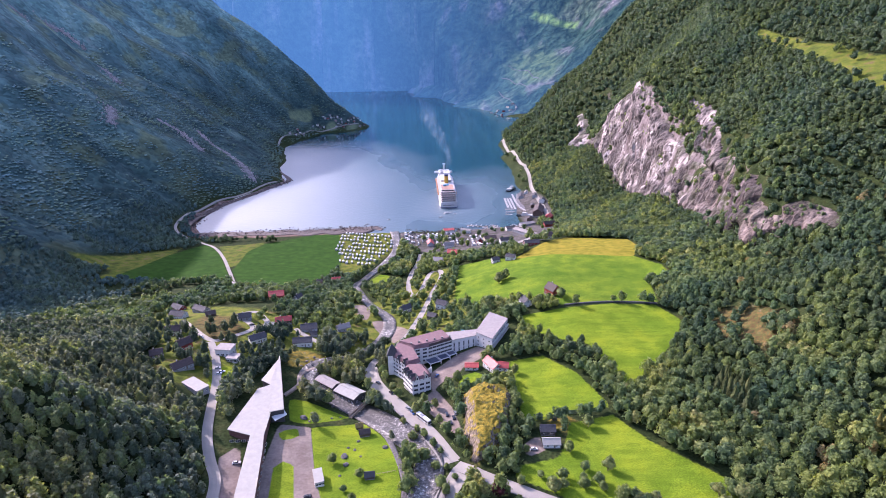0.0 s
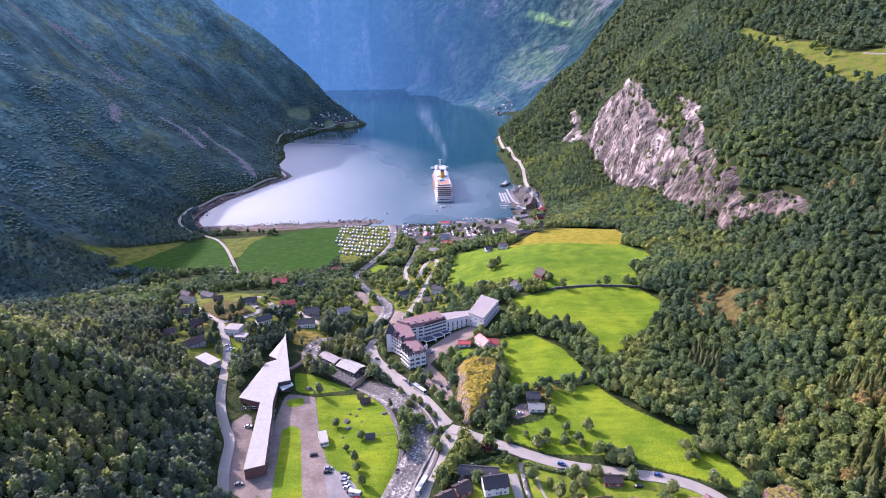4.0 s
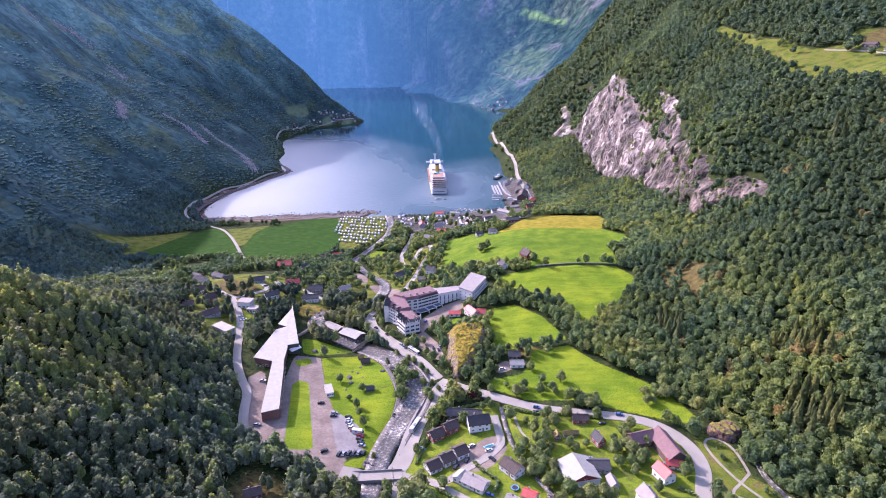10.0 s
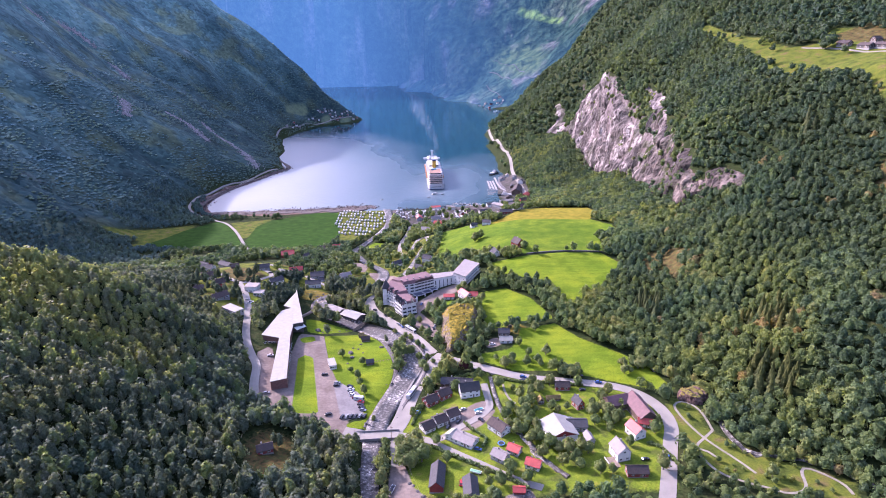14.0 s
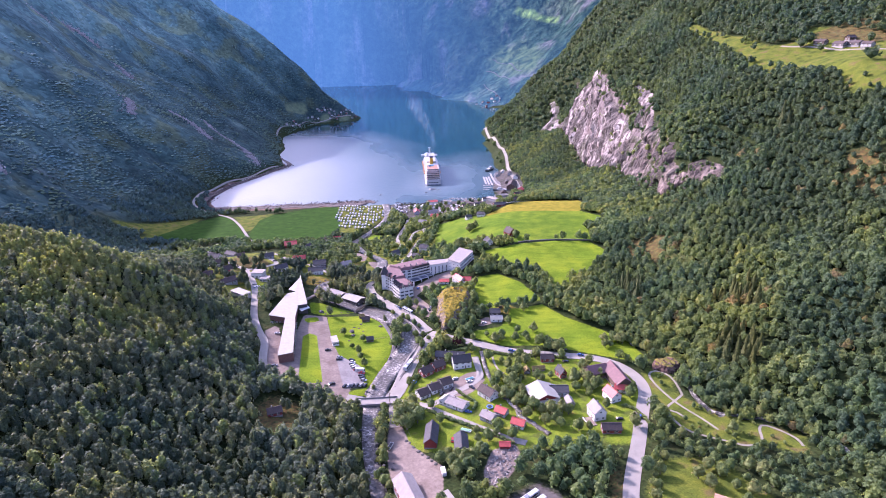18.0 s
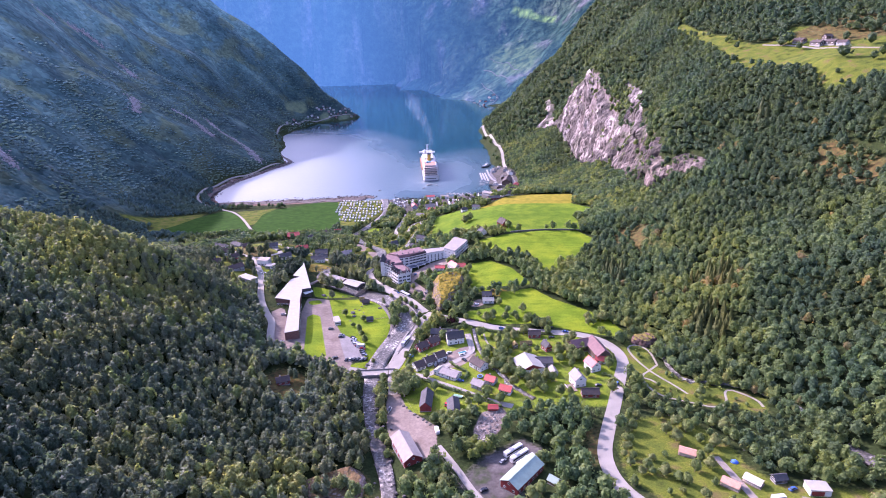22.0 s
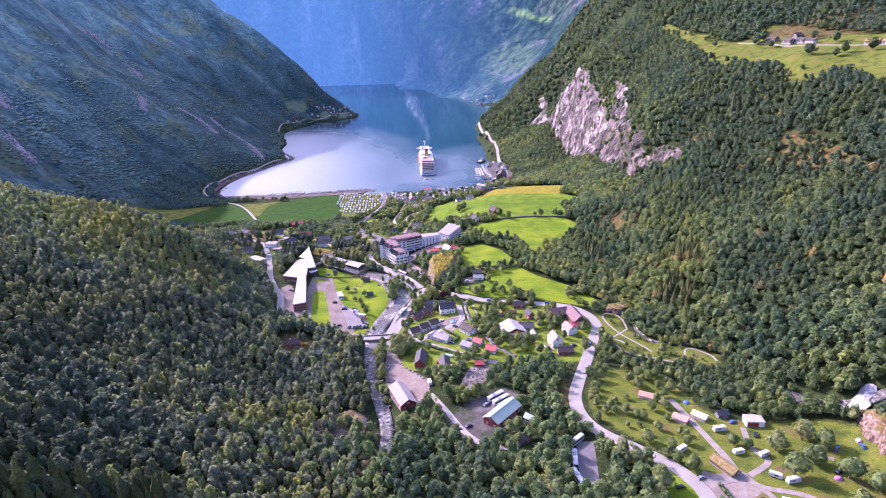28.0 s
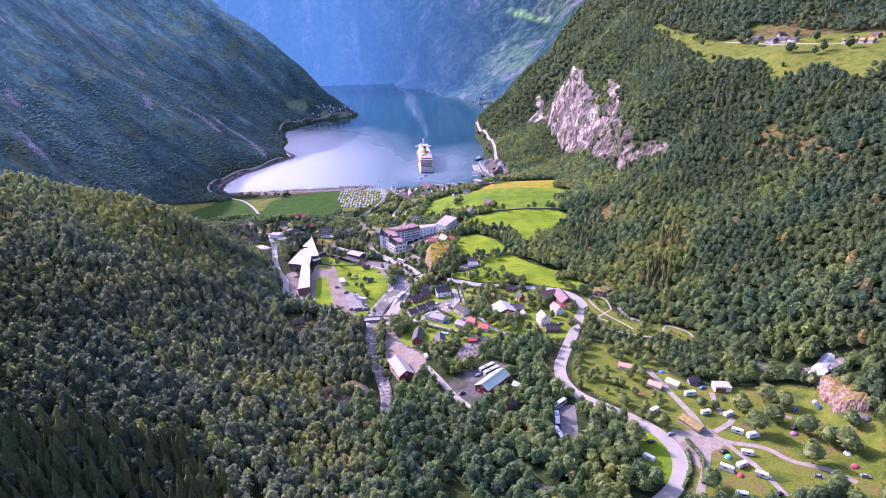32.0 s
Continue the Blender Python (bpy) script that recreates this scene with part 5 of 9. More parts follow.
def house(x, y, ang, length, width, eave, ridge, wall, roof, label, storeys=1, chimney=True, glazed=True, name="house", gable=None, bays=None, category="house", group="village houses"):
    """A gabled house with its ridge along ang: walls on a stone base, two roof slopes, windows, a door, a chimney."""
    length, width = length - 1.2, width - 1.2  # sizes are given over the eaves, trimmed to fit the camera's view
    c, s = math.cos(radians(ang)), math.sin(radians(ang))
    corners = [(x + c * u * length / 2 - s * v * width / 2, y + s * u * length / 2 + c * v * width / 2) for u in (-1, 1) for v in (-1, 1)]
    zs = [float(ground(*p)) for p in corners]
    base = sum(zs) / 4
    low = min(zs) - base - 0.6
    h = thing(name, x, y, ang, label, category, group, z=base, radius=max(length, width) / 2 + 0.5)
    l, w = length / 2, width / 2
    part("foundation", boxed(0, 0, low, length + 0.15, width + 0.15, 0.45 - low), STONE, h)
    rows = [(-l, -w, 0.45), (-l, w, 0.45), (-l, w, eave), (-l, 0, ridge), (-l, -w, eave), (l, -w, 0.45), (l, w, 0.45), (l, w, eave), (l, 0, ridge), (l, -w, eave)]
    bm = solid(rows, [(0, 1, 2, 3, 4), (5, 6, 7, 8, 9), (0, 1, 6, 5), (1, 2, 7, 6), (2, 3, 8, 7), (3, 4, 9, 8), (4, 0, 5, 9)])
    part("wall", bm, WALLS[wall], h)
    if gable:
        for side in (-1, 1):
            tri = solid([(side * (l + 0.03), -w, eave), (side * (l + 0.03), w, eave), (side * (l + 0.03), 0, ridge - 0.05), (side * (l + 0.12), -w, eave), (side * (l + 0.12), w, eave), (side * (l + 0.12), 0, ridge - 0.05)],
                        [(0, 1, 2), (3, 4, 5), (0, 1, 4, 3), (1, 2, 5, 4), (2, 0, 3, 5)])
            part("gable_board", tri, WALLS[gable], h)
    gable_roof(h, length, width, eave, ridge, roof)
    if glazed:
        n = bays or max(2, int(length / 3.6))
        for k in range(n):
            u = -l + length * (k + 0.5) / n
            for st in range(storeys):
                z = 1.75 + 2.6 * st
                if z + 0.7 > eave:
                    continue
                add_window(h, u, -w - 0.06, z, 0)
                add_window(h, u, w + 0.06, z, 180)
        for side in (-1, 1):
            for v in (-width / 4, width / 4):
                add_window(h, side * (l + 0.06), v, 1.75, 90 * side)
            if ridge - eave > 1.8:
                add_window(h, side * (l + 0.15), 0, eave + 0.5, 90 * side)
        part("door", boxed(l * 0.3, -w - 0.06, 0.45, 1.0, 0.1, 2.05), TIMBER, h)
    if chimney:
        part("chimney", boxed(-l * 0.35, width * 0.12, ridge - 0.7, 0.8, 0.7, 1.7, 0.05), STONE, h)
    return h


def flat_block(parent, pts, low, high, wall, roof, lip=0.35, part_names=("wall", "roof")):
    """A flat-roofed block over a polygon in the thing's own coordinates."""
    part(part_names[0], slab(pts, low, high), WALLS[wall] if isinstance(wall, str) else wall, parent)
    cx, cy = sum(p[0] for p in pts) / len(pts), sum(p[1] for p in pts) / len(pts)
    out = [(cx + (px - cx) * (1 + lip / max(6.0, math.hypot(px - cx, py - cy))), cy + (py - cy) * (1 + lip / max(6.0, math.hypot(px - cx, py - cy)))) for px, py in pts]
    z = [h + 0.02 for h in high] if isinstance(high, (list, tuple)) else high + 0.02
    t = [h + 0.37 for h in high] if isinstance(high, (list, tuple)) else high + 0.37
    part(part_names[1], slab(out, z, t), ROOFS[roof] if isinstance(roof, str) else roof, parent)


# ---- visitor centre with the pointed white roof ----
def visitor_centre():
    z = 66.0
    h = thing("visitor_centre", -100, 280, 0, "long white-roofed visitor centre with a sharp pointed wing and brick walls", "visitor centre", z=z)
    for bx, by, br in ((-100, 290, 18), (-94, 232, 14), (-104, 335, 14), (-90, 215, 8), (-112, 276, 12), (-111, 302, 10), (-100, 262, 9), (-95, 245, 9), (-98, 252, 8), (-108, 346, 9), (-60, 302, 9), (-52, 306, 6)):
        BUILT.append((bx, by, br))
    o = lambda pts: [(px + 100, py - 280) for px, py in pts]
    white = ROOFS["white"]
    main = o([(-118, 272), (-113, 311), (-106.5, 315.5), (-99.3, 286.8), (-96.8, 266), (-104, 266.5)])
    flat_block(h, main, -3.5, 5.6, "brick", white, 0.8)
    wing = o([(-104, 266), (-97, 267), (-94, 253), (-86.5, 211.5), (-96, 208)])
    flat_block(h, wing, -3, 5.8, "brick", white, 0.9)
    spike = o([(-110, 353), (-91.5, 289), (-99, 286.5), (-106.2, 316)])
    flat_block(h, spike, [-9.5, -4, -4, -7], [5.6, 6.6, 6.6, 6.4], "dark", white, 0.9, ("spike_wall", "spike_roof"))
    side = o([(-106.8, 317), (-109.8, 349), (-114, 324)])
    flat_block(h, side, [-7.5, -8, -7.5], [5.6, 5.0, 4.6], "dark", white, 0.8, ("side_wall", "side_roof"))
    # glazed front towards the yard
    for k in range(9):
        add_window(h, 5.0 + k * 0.95, -17.5 - k * 5.6, 2.2, 83, WIDE)
    for k in range(4):
        add_window(h, -14.5 + k * 3.2, -14.25, 2.4, 4, WIDE)
    part("entrance_canopy", slab(o([(-98, 286), (-92, 292), (-89.5, 288), (-95, 282)]), 3.2, 3.5), TRIM, h)
    return h


visitor_centre()


# ---- hotel ----
def hotel():
    z = 58.0
    h = thing("hotel", 0, 370, 0, "large white hotel with plum-coloured mansard roofs and a modern flat-roofed wing", "hotel", z=z)
    for bx, by, br in ((-24, 352, 15), (-14, 332, 12), (-8, 378, 15), (16, 385, 13), (38, 384, 12), (44, 404, 14), (0, 350, 14)):
        BUILT.append((bx, by, br))
    o = lambda pts: [(px, py - 370) for px, py in pts]
    white = WALLS["white"]
    blocks = {
        "east": (o([(27, 383), (38, 372), (53, 404), (40, 416)]), 14.0, "grey"),
        "link": (o([(9, 376), (27, 383), (31, 393), (5, 388)]), 11.0, "grey"),
    }
    for pts, top, roof in blocks.values():
        flat_block(h, pts, -6, top, white, roof, 0.5)

    def mansard(pts, top, tall=2.6, inset=1.6):
        part("wall", slab(pts, -7, top), white, h)
        cx, cy = sum(p[0] for p in pts) / len(pts), sum(p[1] for p in pts) / len(pts)
        inner = [(px + (cx - px) * inset / math.hypot(px - cx, py - cy), py + (cy - py) * inset / math.hypot(px - cx, py - cy)) for px, py in pts]
        outer = [(px - (cx - px) * 0.35 / math.hypot(px - cx, py - cy), py - (cy - py) * 0.35 / math.hypot(px - cx, py - cy)) for px, py in pts]
        n = len(pts)
        rows = [(x, y, top) for x, y in outer] + [(x, y, top + tall) for x, y in inner]
        part("mansard_roof", solid(rows, [tuple(range(n))[::-1], tuple(range(n, 2 * n))] + [(i, (i + 1) % n, n + (i + 1) % n, n + i) for i in range(n)]), ROOFS["purple"], h)

    middle = o([(-30, 371), (-18, 363), (-8, 366), (9, 376), (3, 389), (-16, 380)])
    mansard(middle, 11.5)
    west = o([(-34.5, 357), (-22, 341), (-13, 346), (-18, 363), (-30, 371)])
    mansard(west, 11.0)
    south = o([(-24, 334), (-17.5, 322), (-6, 327), (-12, 341.5), (-22, 341)])
    mansard(south, 11.2, 1.9, 1.3)

    east_side = (blocks["east"][0][1], blocks["east"][0][2])

    def rows_of_windows(a, b, floors, count, start, rise, kind=None):
        turn = math.degrees(math.atan2(b[1] - a[1], b[0] - a[0]))
        nx, ny = math.sin(radians(turn)) * 0.08, -math.cos(radians(turn)) * 0.08
        for f in range(floors):
            for k in range(count):
                s = (k + 0.5) / count
                add_window(h, a[0] + (b[0] - a[0]) * s + nx, a[1] + (b[1] - a[1]) * s + ny, start + f * rise, turn, kind)

    def balconies(a, b, floors, start, rise, deep=1.1):
        turn = math.degrees(math.atan2(b[1] - a[1], b[0] - a[0]))
        long = math.hypot(b[0] - a[0], b[1] - a[1])
        for f in range(floors):
            bal = part("balcony", boxed(0, -deep / 2, 0, long - 0.6, deep, 0.22), TRIM, h, at=pose((a[0] + b[0]) / 2, (a[1] + b[1]) / 2, start + f * rise, 0, 0, turn))
            part("parapet", boxed(0, -deep + 0.08, 0.22, long - 0.6, 0.12, 0.75), TRIM, bal)

    rows_of_windows(middle[2], middle[3], 4, 6, 1.3, 2.9, BAND)
    balconies(middle[2], middle[3], 4, -0.35, 2.9)
    rows_of_windows(middle[1], middle[2], 4, 2, 1.3, 2.9, BAND)
    turn = math.degrees(math.atan2(middle[3][1] - middle[2][1], middle[3][0] - middle[2][0]))
    part("attic_front", boxed(0, -0.3, 0, 18.5, 0.5, 2.2), paint("dark_plum_attic", (0.05, 0.032, 0.035), 0.6, 0, 0.15, 1.0), h, at=pose((middle[2][0] + middle[3][0]) / 2, (middle[2][1] + middle[3][1]) / 2, 11.7, 0, 0, turn))
    balconies(east_side[0], east_side[1], 4, 0.2, 3.1)
    rows_of_windows(east_side[0], east_side[1], 4, 7, 1.8, 3.1, BAND)
    balconies(south[0], south[1], 2, 2.3, 3.2, 0.8)
    balconies(west[0], west[1], 3, -0.6, 2.9, 0.9)
    rows_of_windows(west[0], west[1], 4, 6, 0.2, 2.9, WIDE)
    rows_of_windows(south[0], south[1], 3, 4, 0.8, 3.2, BAND)
    rows_of_windows(south[1], south[2], 3, 3, 0.8, 3.2, BAND)
    rows_of_windows(south[2], south[3], 3, 4, 1.6, 3.1)
    link, east = blocks["link"][0], blocks["east"][0]
    rows_of_windows(link[0], link[1], 2, 5, 2.2, 4.6, TALL)
    rows_of_windows(east[0], east[1], 4, 3, 1.5, 3.1)
    # balconies along the east side of the modern wing
    a, b = east[1], east[2]
    turn = math.degrees(math.atan2(b[1] - a[1], b[0] - a[0]))
    for f in range(4):
        rows_of_windows(a, b, 1, 8, 1.7 + 3.1 * f, 3.1, WIDE)
        bal = part("balcony", boxed(0, -0.8, 0.0, 33.5, 1.5, 0.2), TRIM, h, at=pose((a[0] + b[0]) / 2, (a[1] + b[1]) / 2, 0.4 + 3.1 * f, 0, 0, turn))
        part("balcony_rail", boxed(0, -1.5, 0.2, 33.5, 0.06, 0.95), TRIM, bal)
    # steep gables with dark roofs along the street fronts
    def gables(a, b, count, top, wide=1.7, tall=3.4):
        turn = math.degrees(math.atan2(b[1] - a[1], b[0] - a[0]))
        for k in range(count):
            f = (k + 0.5) / count
            at = pose(a[0] + (b[0] - a[0]) * f, a[1] + (b[1] - a[1]) * f, top, 0, 0, turn)
            g = part("dormer", solid([(-wide, -0.35, -0.6), (wide, -0.35, -0.6), (0, -0.35, tall), (-wide, 3.0, -0.6), (wide, 3.0, -0.6), (0, 3.0, tall)], [(0, 1, 2), (3, 4, 5), (0, 1, 4, 3), (1, 2, 5, 4), (2, 0, 3, 5)]), white, h, at=at)
            for side in (-1, 1):
                e, u = side * (wide + 0.25), 0.28
                rows = [(e, -0.6, -1.1), (0, -0.6, tall + 0.05), (0, 3.0, tall + 0.05), (e, 3.0, -1.1)]
                rows += [(x + 0.1 * side, y, z + u) for x, y, z in rows]
                part("dormer_roof", solid(rows, [(0, 1, 2, 3), (4, 5, 6, 7), (0, 1, 5, 4), (1, 2, 6, 5), (2, 3, 7, 6), (3, 0, 4, 7)]), ROOFS["slate"], g)
            part("dormer_window", boxed(0, -0.42, 0.1, 1.1, 0.1, 1.5), GLASS, g)

    gables(south[0], south[1], 3, 11.2)
    gables(south[1], south[2], 2, 11.2)
    gables(west[0], west[1], 3, 11.0)
    plum = paint("dark_plum_attic", (0.05, 0.032, 0.035), 0.6, 0, 0.15, 1.0)
    turn = math.degrees(math.atan2(south[3][1] - south[2][1], south[3][0] - south[2][0]))
    part("attic_front", boxed(0, -0.25, 0, 13.5, 0.5, 1.6), plum, h, at=pose((south[2][0] + south[3][0]) / 2, (south[2][1] + south[3][1]) / 2, 11.3, 0, 0, turn))
    tower = part("tower", boxed(-33, -13.5, -6, 5.6, 5.6, 18.0, 0.1), white, h)
    part("tower_roof", solid([(-36.6, -17.1, 12), (-29.4, -17.1, 12), (-29.4, -9.9, 12), (-36.6, -9.9, 12), (-33, -13.5, 20.0)], [(3, 2, 1, 0), (0, 1, 4), (1, 2, 4), (2, 3, 4), (3, 0, 4)]), ROOFS["slate"], tower)
    # dark glazed terrace roofs in white frames along the court
    pane = paint("blue_grey_canopy", (0.05, 0.065, 0.1), 0.35, 0, 0.1, 2)
    turn = math.degrees(math.atan2(middle[3][1] - middle[2][1], middle[3][0] - middle[2][0]))
    c, sn = math.cos(radians(turn)), math.sin(radians(turn))
    for k, (along, out, long, deep) in enumerate(((1.0, 4.6, 8.5, 8.0), (9.8, 4.2, 7.5, 7.0), (17.0, 3.6, 6.0, 5.6))):
        canopy = part("terrace_canopy", boxed(0, 0, 0, long, deep, 0.18), pane, h, at=pose(middle[2][0] + c * along + sn * out, middle[2][1] + sn * along - c * out, 2.4 + 0.35 * k, -3, 0, turn))
        for y in (-deep / 2, deep / 2):
            part("beam", boxed(0, y, -0.1, long + 0.5, 0.4, 0.45), TRIM, canopy)
        for x in (-long / 2, long / 2):
            part("beam", boxed(x, 0, -0.1, 0.4, deep, 0.45), TRIM, canopy)
            part("post", boxed(x, -deep / 2, -5.0, 0.35, 0.35, 5.0), TRIM, canopy)
    part("court_wall", slab(o([(-10, 345), (-6, 351), (-5.4, 350.6), (-9.4, 344.6)]), -3, 4.5), white, h)
    for k in range(6):
        part("roof_vent", boxed(-20 + 5.5 * k, -4 + 2.0 * k, 14.0, 1.2, 0.9, 1.3, 0.08), STONE, h)
    part("swimming_pool", boxed(20, 34, 3.9, 7.5, 4.0, 0.4), paint("pool_water", (0.094, 0.328, 0.374), 0.1, 0, 0.05, 2), h)
    return h


hotel()

# ---- houses of the village between the river and the road bend ----
house(22, 208, -8, 21, 8, 3.2, 5.6, "brown", "slate", "long dark terraced house with a slate roof behind a hedge", storeys=1)
house(29, 197, 9, 13, 10, 5.2, 8.4, "white", "black", "white two-storey house with a steep black tiled roof", storeys=2)
house(5, 192, 32, 9, 8.5, 3.0, 5.4, "red", "brown", "red timber house with a brown tiled roof, stepped beside its twin")
house(13, 197, 32, 9, 8.5, 3.4, 5.8, "red", "brown", "red timber house with a brown tiled roof, stepped above its twin")
for k in range(3):
    house(3 + 7.2 * k, 167 + 4.0 * k, 29, 8.0, 9, 3.0 + 0.25 * k, 5.3 + 0.25 * k, "white", "brown", "white row house under a dark brown tiled roof", chimney=k == 1)
house(24, 151, -36, 13, 9, 3.0, 5.0, "white", "grey", "low white bungalow with a light grey roof")
house(17, 156, 52, 7, 7, 3.0, 4.4, "white", "white", "small white garage annex with a pale roof", chimney=False)
house(43, 159, -52, 12, 8.5, 3.8, 6.4, "white", "brown", "white house with a dark brown roof at the lane corner", storeys=1)
house(41, 136, -40, 9, 7.5, 3.0, 5.0, "grey", "grey", "small grey house with a weathered light grey roof")
house(49, 140, -35, 7.6, 6.8, 3.0, 5.0, "grey", "red", "grey cottage with a bright red tiled roof")
house(57, 128, -28, 8.4, 6.8, 3.0, 5.0, "white", "red", "white cottage with a bright red tiled roof")
house(8, 124, 85, 17, 8, 3.6, 6.6, "red", "slate", "long red barn with a dark slate roof", chimney=False, glazed=False, name="barn", category="barn", group="")
house(24, 114, 90, 14, 8, 3.2, 5.6, "grey", "slate", "dark-roofed long house among garden trees", chimney=False)
house(47, 111, -5, 6.5, 5, 2.2, 3.4, "red", "red", "small shed with a faded red metal roof", chimney=False, glazed=False, name="shed", category="shed", group="")
house(87, 198, -3, 9.5, 6.5, 3.0, 5.0, "red", "brown", "red cabin with a brown roof beside the main road")
house(71, 184, -88, 5, 4.5, 2.2, 4.0, "brown", "turf", "tiny log cabin with a yellowing turf roof", chimney=False, name="cabin", category="cabin", group="")
house(79, 186, 5, 9, 4, 2.0, 3.2, "brown", "turf", "low timber outbuilding under a rusty turf roof", chimney=False, glazed=False, name="outbuilding", category="shed", group="")
house(92, 178, -70, 8, 5.5, 3.8, 6.6, "red", "slate", "narrow red house with a dark roof and white gable boards", storeys=1)
house(75, 153, -80, 17, 17, 4.6, 8.0, "white", "white", "large hall with white metal roof and red gables", chimney=False, gable="red", name="hall", category="hall", group="")
house(86, 158, -3, 12, 9, 3.4, 5.6, "grey", "slate", "dark slate-roofed extension of the white hall", chimney=False)
house(90, 146, -85, 8, 5, 2.6, 4.2, "grey", "grey", "small grey garage with a pale metal roof", chimney=False, glazed=False, name="garage", category="garage", group="")
house(114, 176, 14, 14, 10, 4.6, 8.0, "brown", "purple", "wing of a large barn with a faded plum roof", chimney=False, glazed=False, name="barn", category="barn", group="")
house(125, 168, -82, 22, 11, 5.0, 9.0, "brown", "purple", "large dark timber barn with a faded plum roof", chimney=False, glazed=False, name="barn", category="barn", group="")
house(116, 149, -70, 10, 8, 4.6, 7.4, "white", "red", "white house with a patched red and cream roof", storeys=2)
house(124, 157, -18, 8, 5.5, 2.8, 4.6, "white", "red", "red-roofed annex beside the white house", chimney=False)
house(102, 132, -78, 10, 8.5, 5.4, 8.8, "white", "grey", "white two-storey house with a grey roof and a timber deck", storeys=2)
house(106, 118, -3, 11, 7, 2.8, 5.0, "red", "brown", "dark red garage with a brown roof below the white house", chimney=False, name="garage", category="garage", group="")
deck = thing("timber_deck", 97, 127, -78, "pale timber deck in front of the white house", "deck")
part("deck_boards", boxed(0, 0, 0.1, 8, 5, 0.5), TIMBER, deck)
part("deck_rail", boxed(0, -2.5, 0.6, 8, 0.08, 0.9), TRIM, deck)

house(-83, 145, 20, 9, 7, 2.6, 4.6, "red", "brown", "small red cabin in a forest clearing", name="cabin", category="cabin", group="")

# ---- halls by the river and the depot ----
house(-3, 80, -69, 23, 11, 4.4, 7.4, "red", "grey", "red timber hall with pale metal roof on a gravel yard", chimney=False, bays=5, name="hall", category="hall", group="")
house(54.5, 51, 47, 23.5, 11, 4.4, 6.8, "red", "green", "long red depot hall with green metal roof", chimney=False, bays=6, name="hall", category="hall", group="")
house(69, 46, -45, 6, 5, 2.4, 4.0, "brown", "green", "small shed with a pale green roof among trees", chimney=False, glazed=False, name="shed", category="shed", group="")
house(62, 28, 30, 9, 7, 2.6, 4.6, "red", "brown", "small dark red house among trees below the depot", chimney=True)

# ---- round the hotel and the meadows ----
house(60, 272, -2, 9, 7, 2.8, 5.0, "dark", "slate", "dark timber hut with a slate roof in the meadow", chimney=False, name="hut", category="hut", group="")
house(60, 261, -1, 10, 7, 2.6, 4.4, "white", "white", "hut with a pale roof in the meadow", chimney=False, name="hut", category="hut", group="")
house(22, 349, -3, 10, 7, 2.8, 4.2, "white", "red", "low house with a flat-pitched red roof beside the hotel", chimney=False)
house(36, 346, -62, 14, 8.5, 4.0, 7.0, "white", "red", "white villa with a red tiled roof among trees")
house(43, 343, -12, 8, 7, 3.4, 5.8, "white", "red", "side wing of the villa with a red tiled roof", chimney=False)
house(97, 452, -60, 12, 10, 5.0, 9.4, "red", "brown", "red farmhouse with a steep brown roof above the meadow", storeys=2)
house(72, 440, -70, 11, 8, 4.6, 7.6, "white", "slate", "white gabled farmhouse with a grey roof", storeys=2)
house(77, 576, -20, 11, 8, 4.0, 6.4, "white", "slate", "white house with a grey roof above the harbour")
house(61, 578, 20, 9, 7, 3.6, 5.8, "white", "slate", "small white house below the ripe field")
house(107, 626, 10, 18, 9, 3.6, 6.0, "red", "slate", "long red building with a dark roof at the field's edge", storeys=1)
house(130, 664, 25, 19, 11, 4.0, 7.0, "white", "brown", "white house with a broad brown roof above the ripe field")
house(119, 744, -50, 40, 12, 4.4, 6.2, "grey", "grey", "long grey-roofed hall behind the harbour", chimney=False, glazed=False, name="hall", category="hall", group="")
house(3, 481, -28, 11, 8, 5.0, 8.0, "white", "slate", "white house with a dark roof at the hairpin bend", storeys=2)
house(-6, 462, -29, 9, 7, 3.0, 5.2, "dark", "slate", "low dark house beside the hairpin road", chimney=False)
house(-32, 500, 40, 12, 8, 4.6, 7.4, "white", "slate", "white house with a grey-blue roof in the wooded slope")
house(-121, 634, 20, 11, 8, 3.6, 6.2, "red", "red", "red house with a red roof near the campsite")
house(-139, 622, 4, 10, 8, 3.4, 5.8, "red", "brown", "dark red house beside the green field")
house(-75, 337, -40, 18, 8.5, 4.2, 5.6, "dark", "grey", "low dark river-side building with a pale grey roof", chimney=False, bays=6, name="lodge", category="lodge", group="lodges by the river")
house(-59, 326, -37, 19, 12, 4.6, 6.2, "dark", "white", "broad dark river-side building with a white roof", chimney=False, bays=6, name="lodge", category="lodge", group="lodges by the river")

# ---- western hamlet ----
house(-156, 512, 12, 15, 11, 5.4, 8.6, "red", "red", "big red barn at the foot of the green field", chimney=False, glazed=False, name="barn", category="barn", group="")
house(-137, 518, 60, 9, 7, 4.2, 7.0, "white", "slate", "white gabled house beside the red barn")
house(-161, 436, 14, 11, 8, 3.4, 6.0, "grey", "slate", "grey house with a blue-grey slate roof")
house(-130, 438, 14, 14, 7, 3.2, 5.8, "brown", "red", "long house with a bright red roof")
house(-137, 424, -14, 9, 8, 3.0, 5.0, "red", "white", "house with a pale roof and red gables", gable="red")
house(-107, 428, 12, 14, 10, 3.6, 6.4, "grey", "slate", "house with a dark hipped slate roof")
house(-101, 418, 0, 6, 5, 2.6, 4.2, "grey", "slate", "small grey garage with a dark roof", chimney=False, glazed=False, name="garage", category="garage", group="")
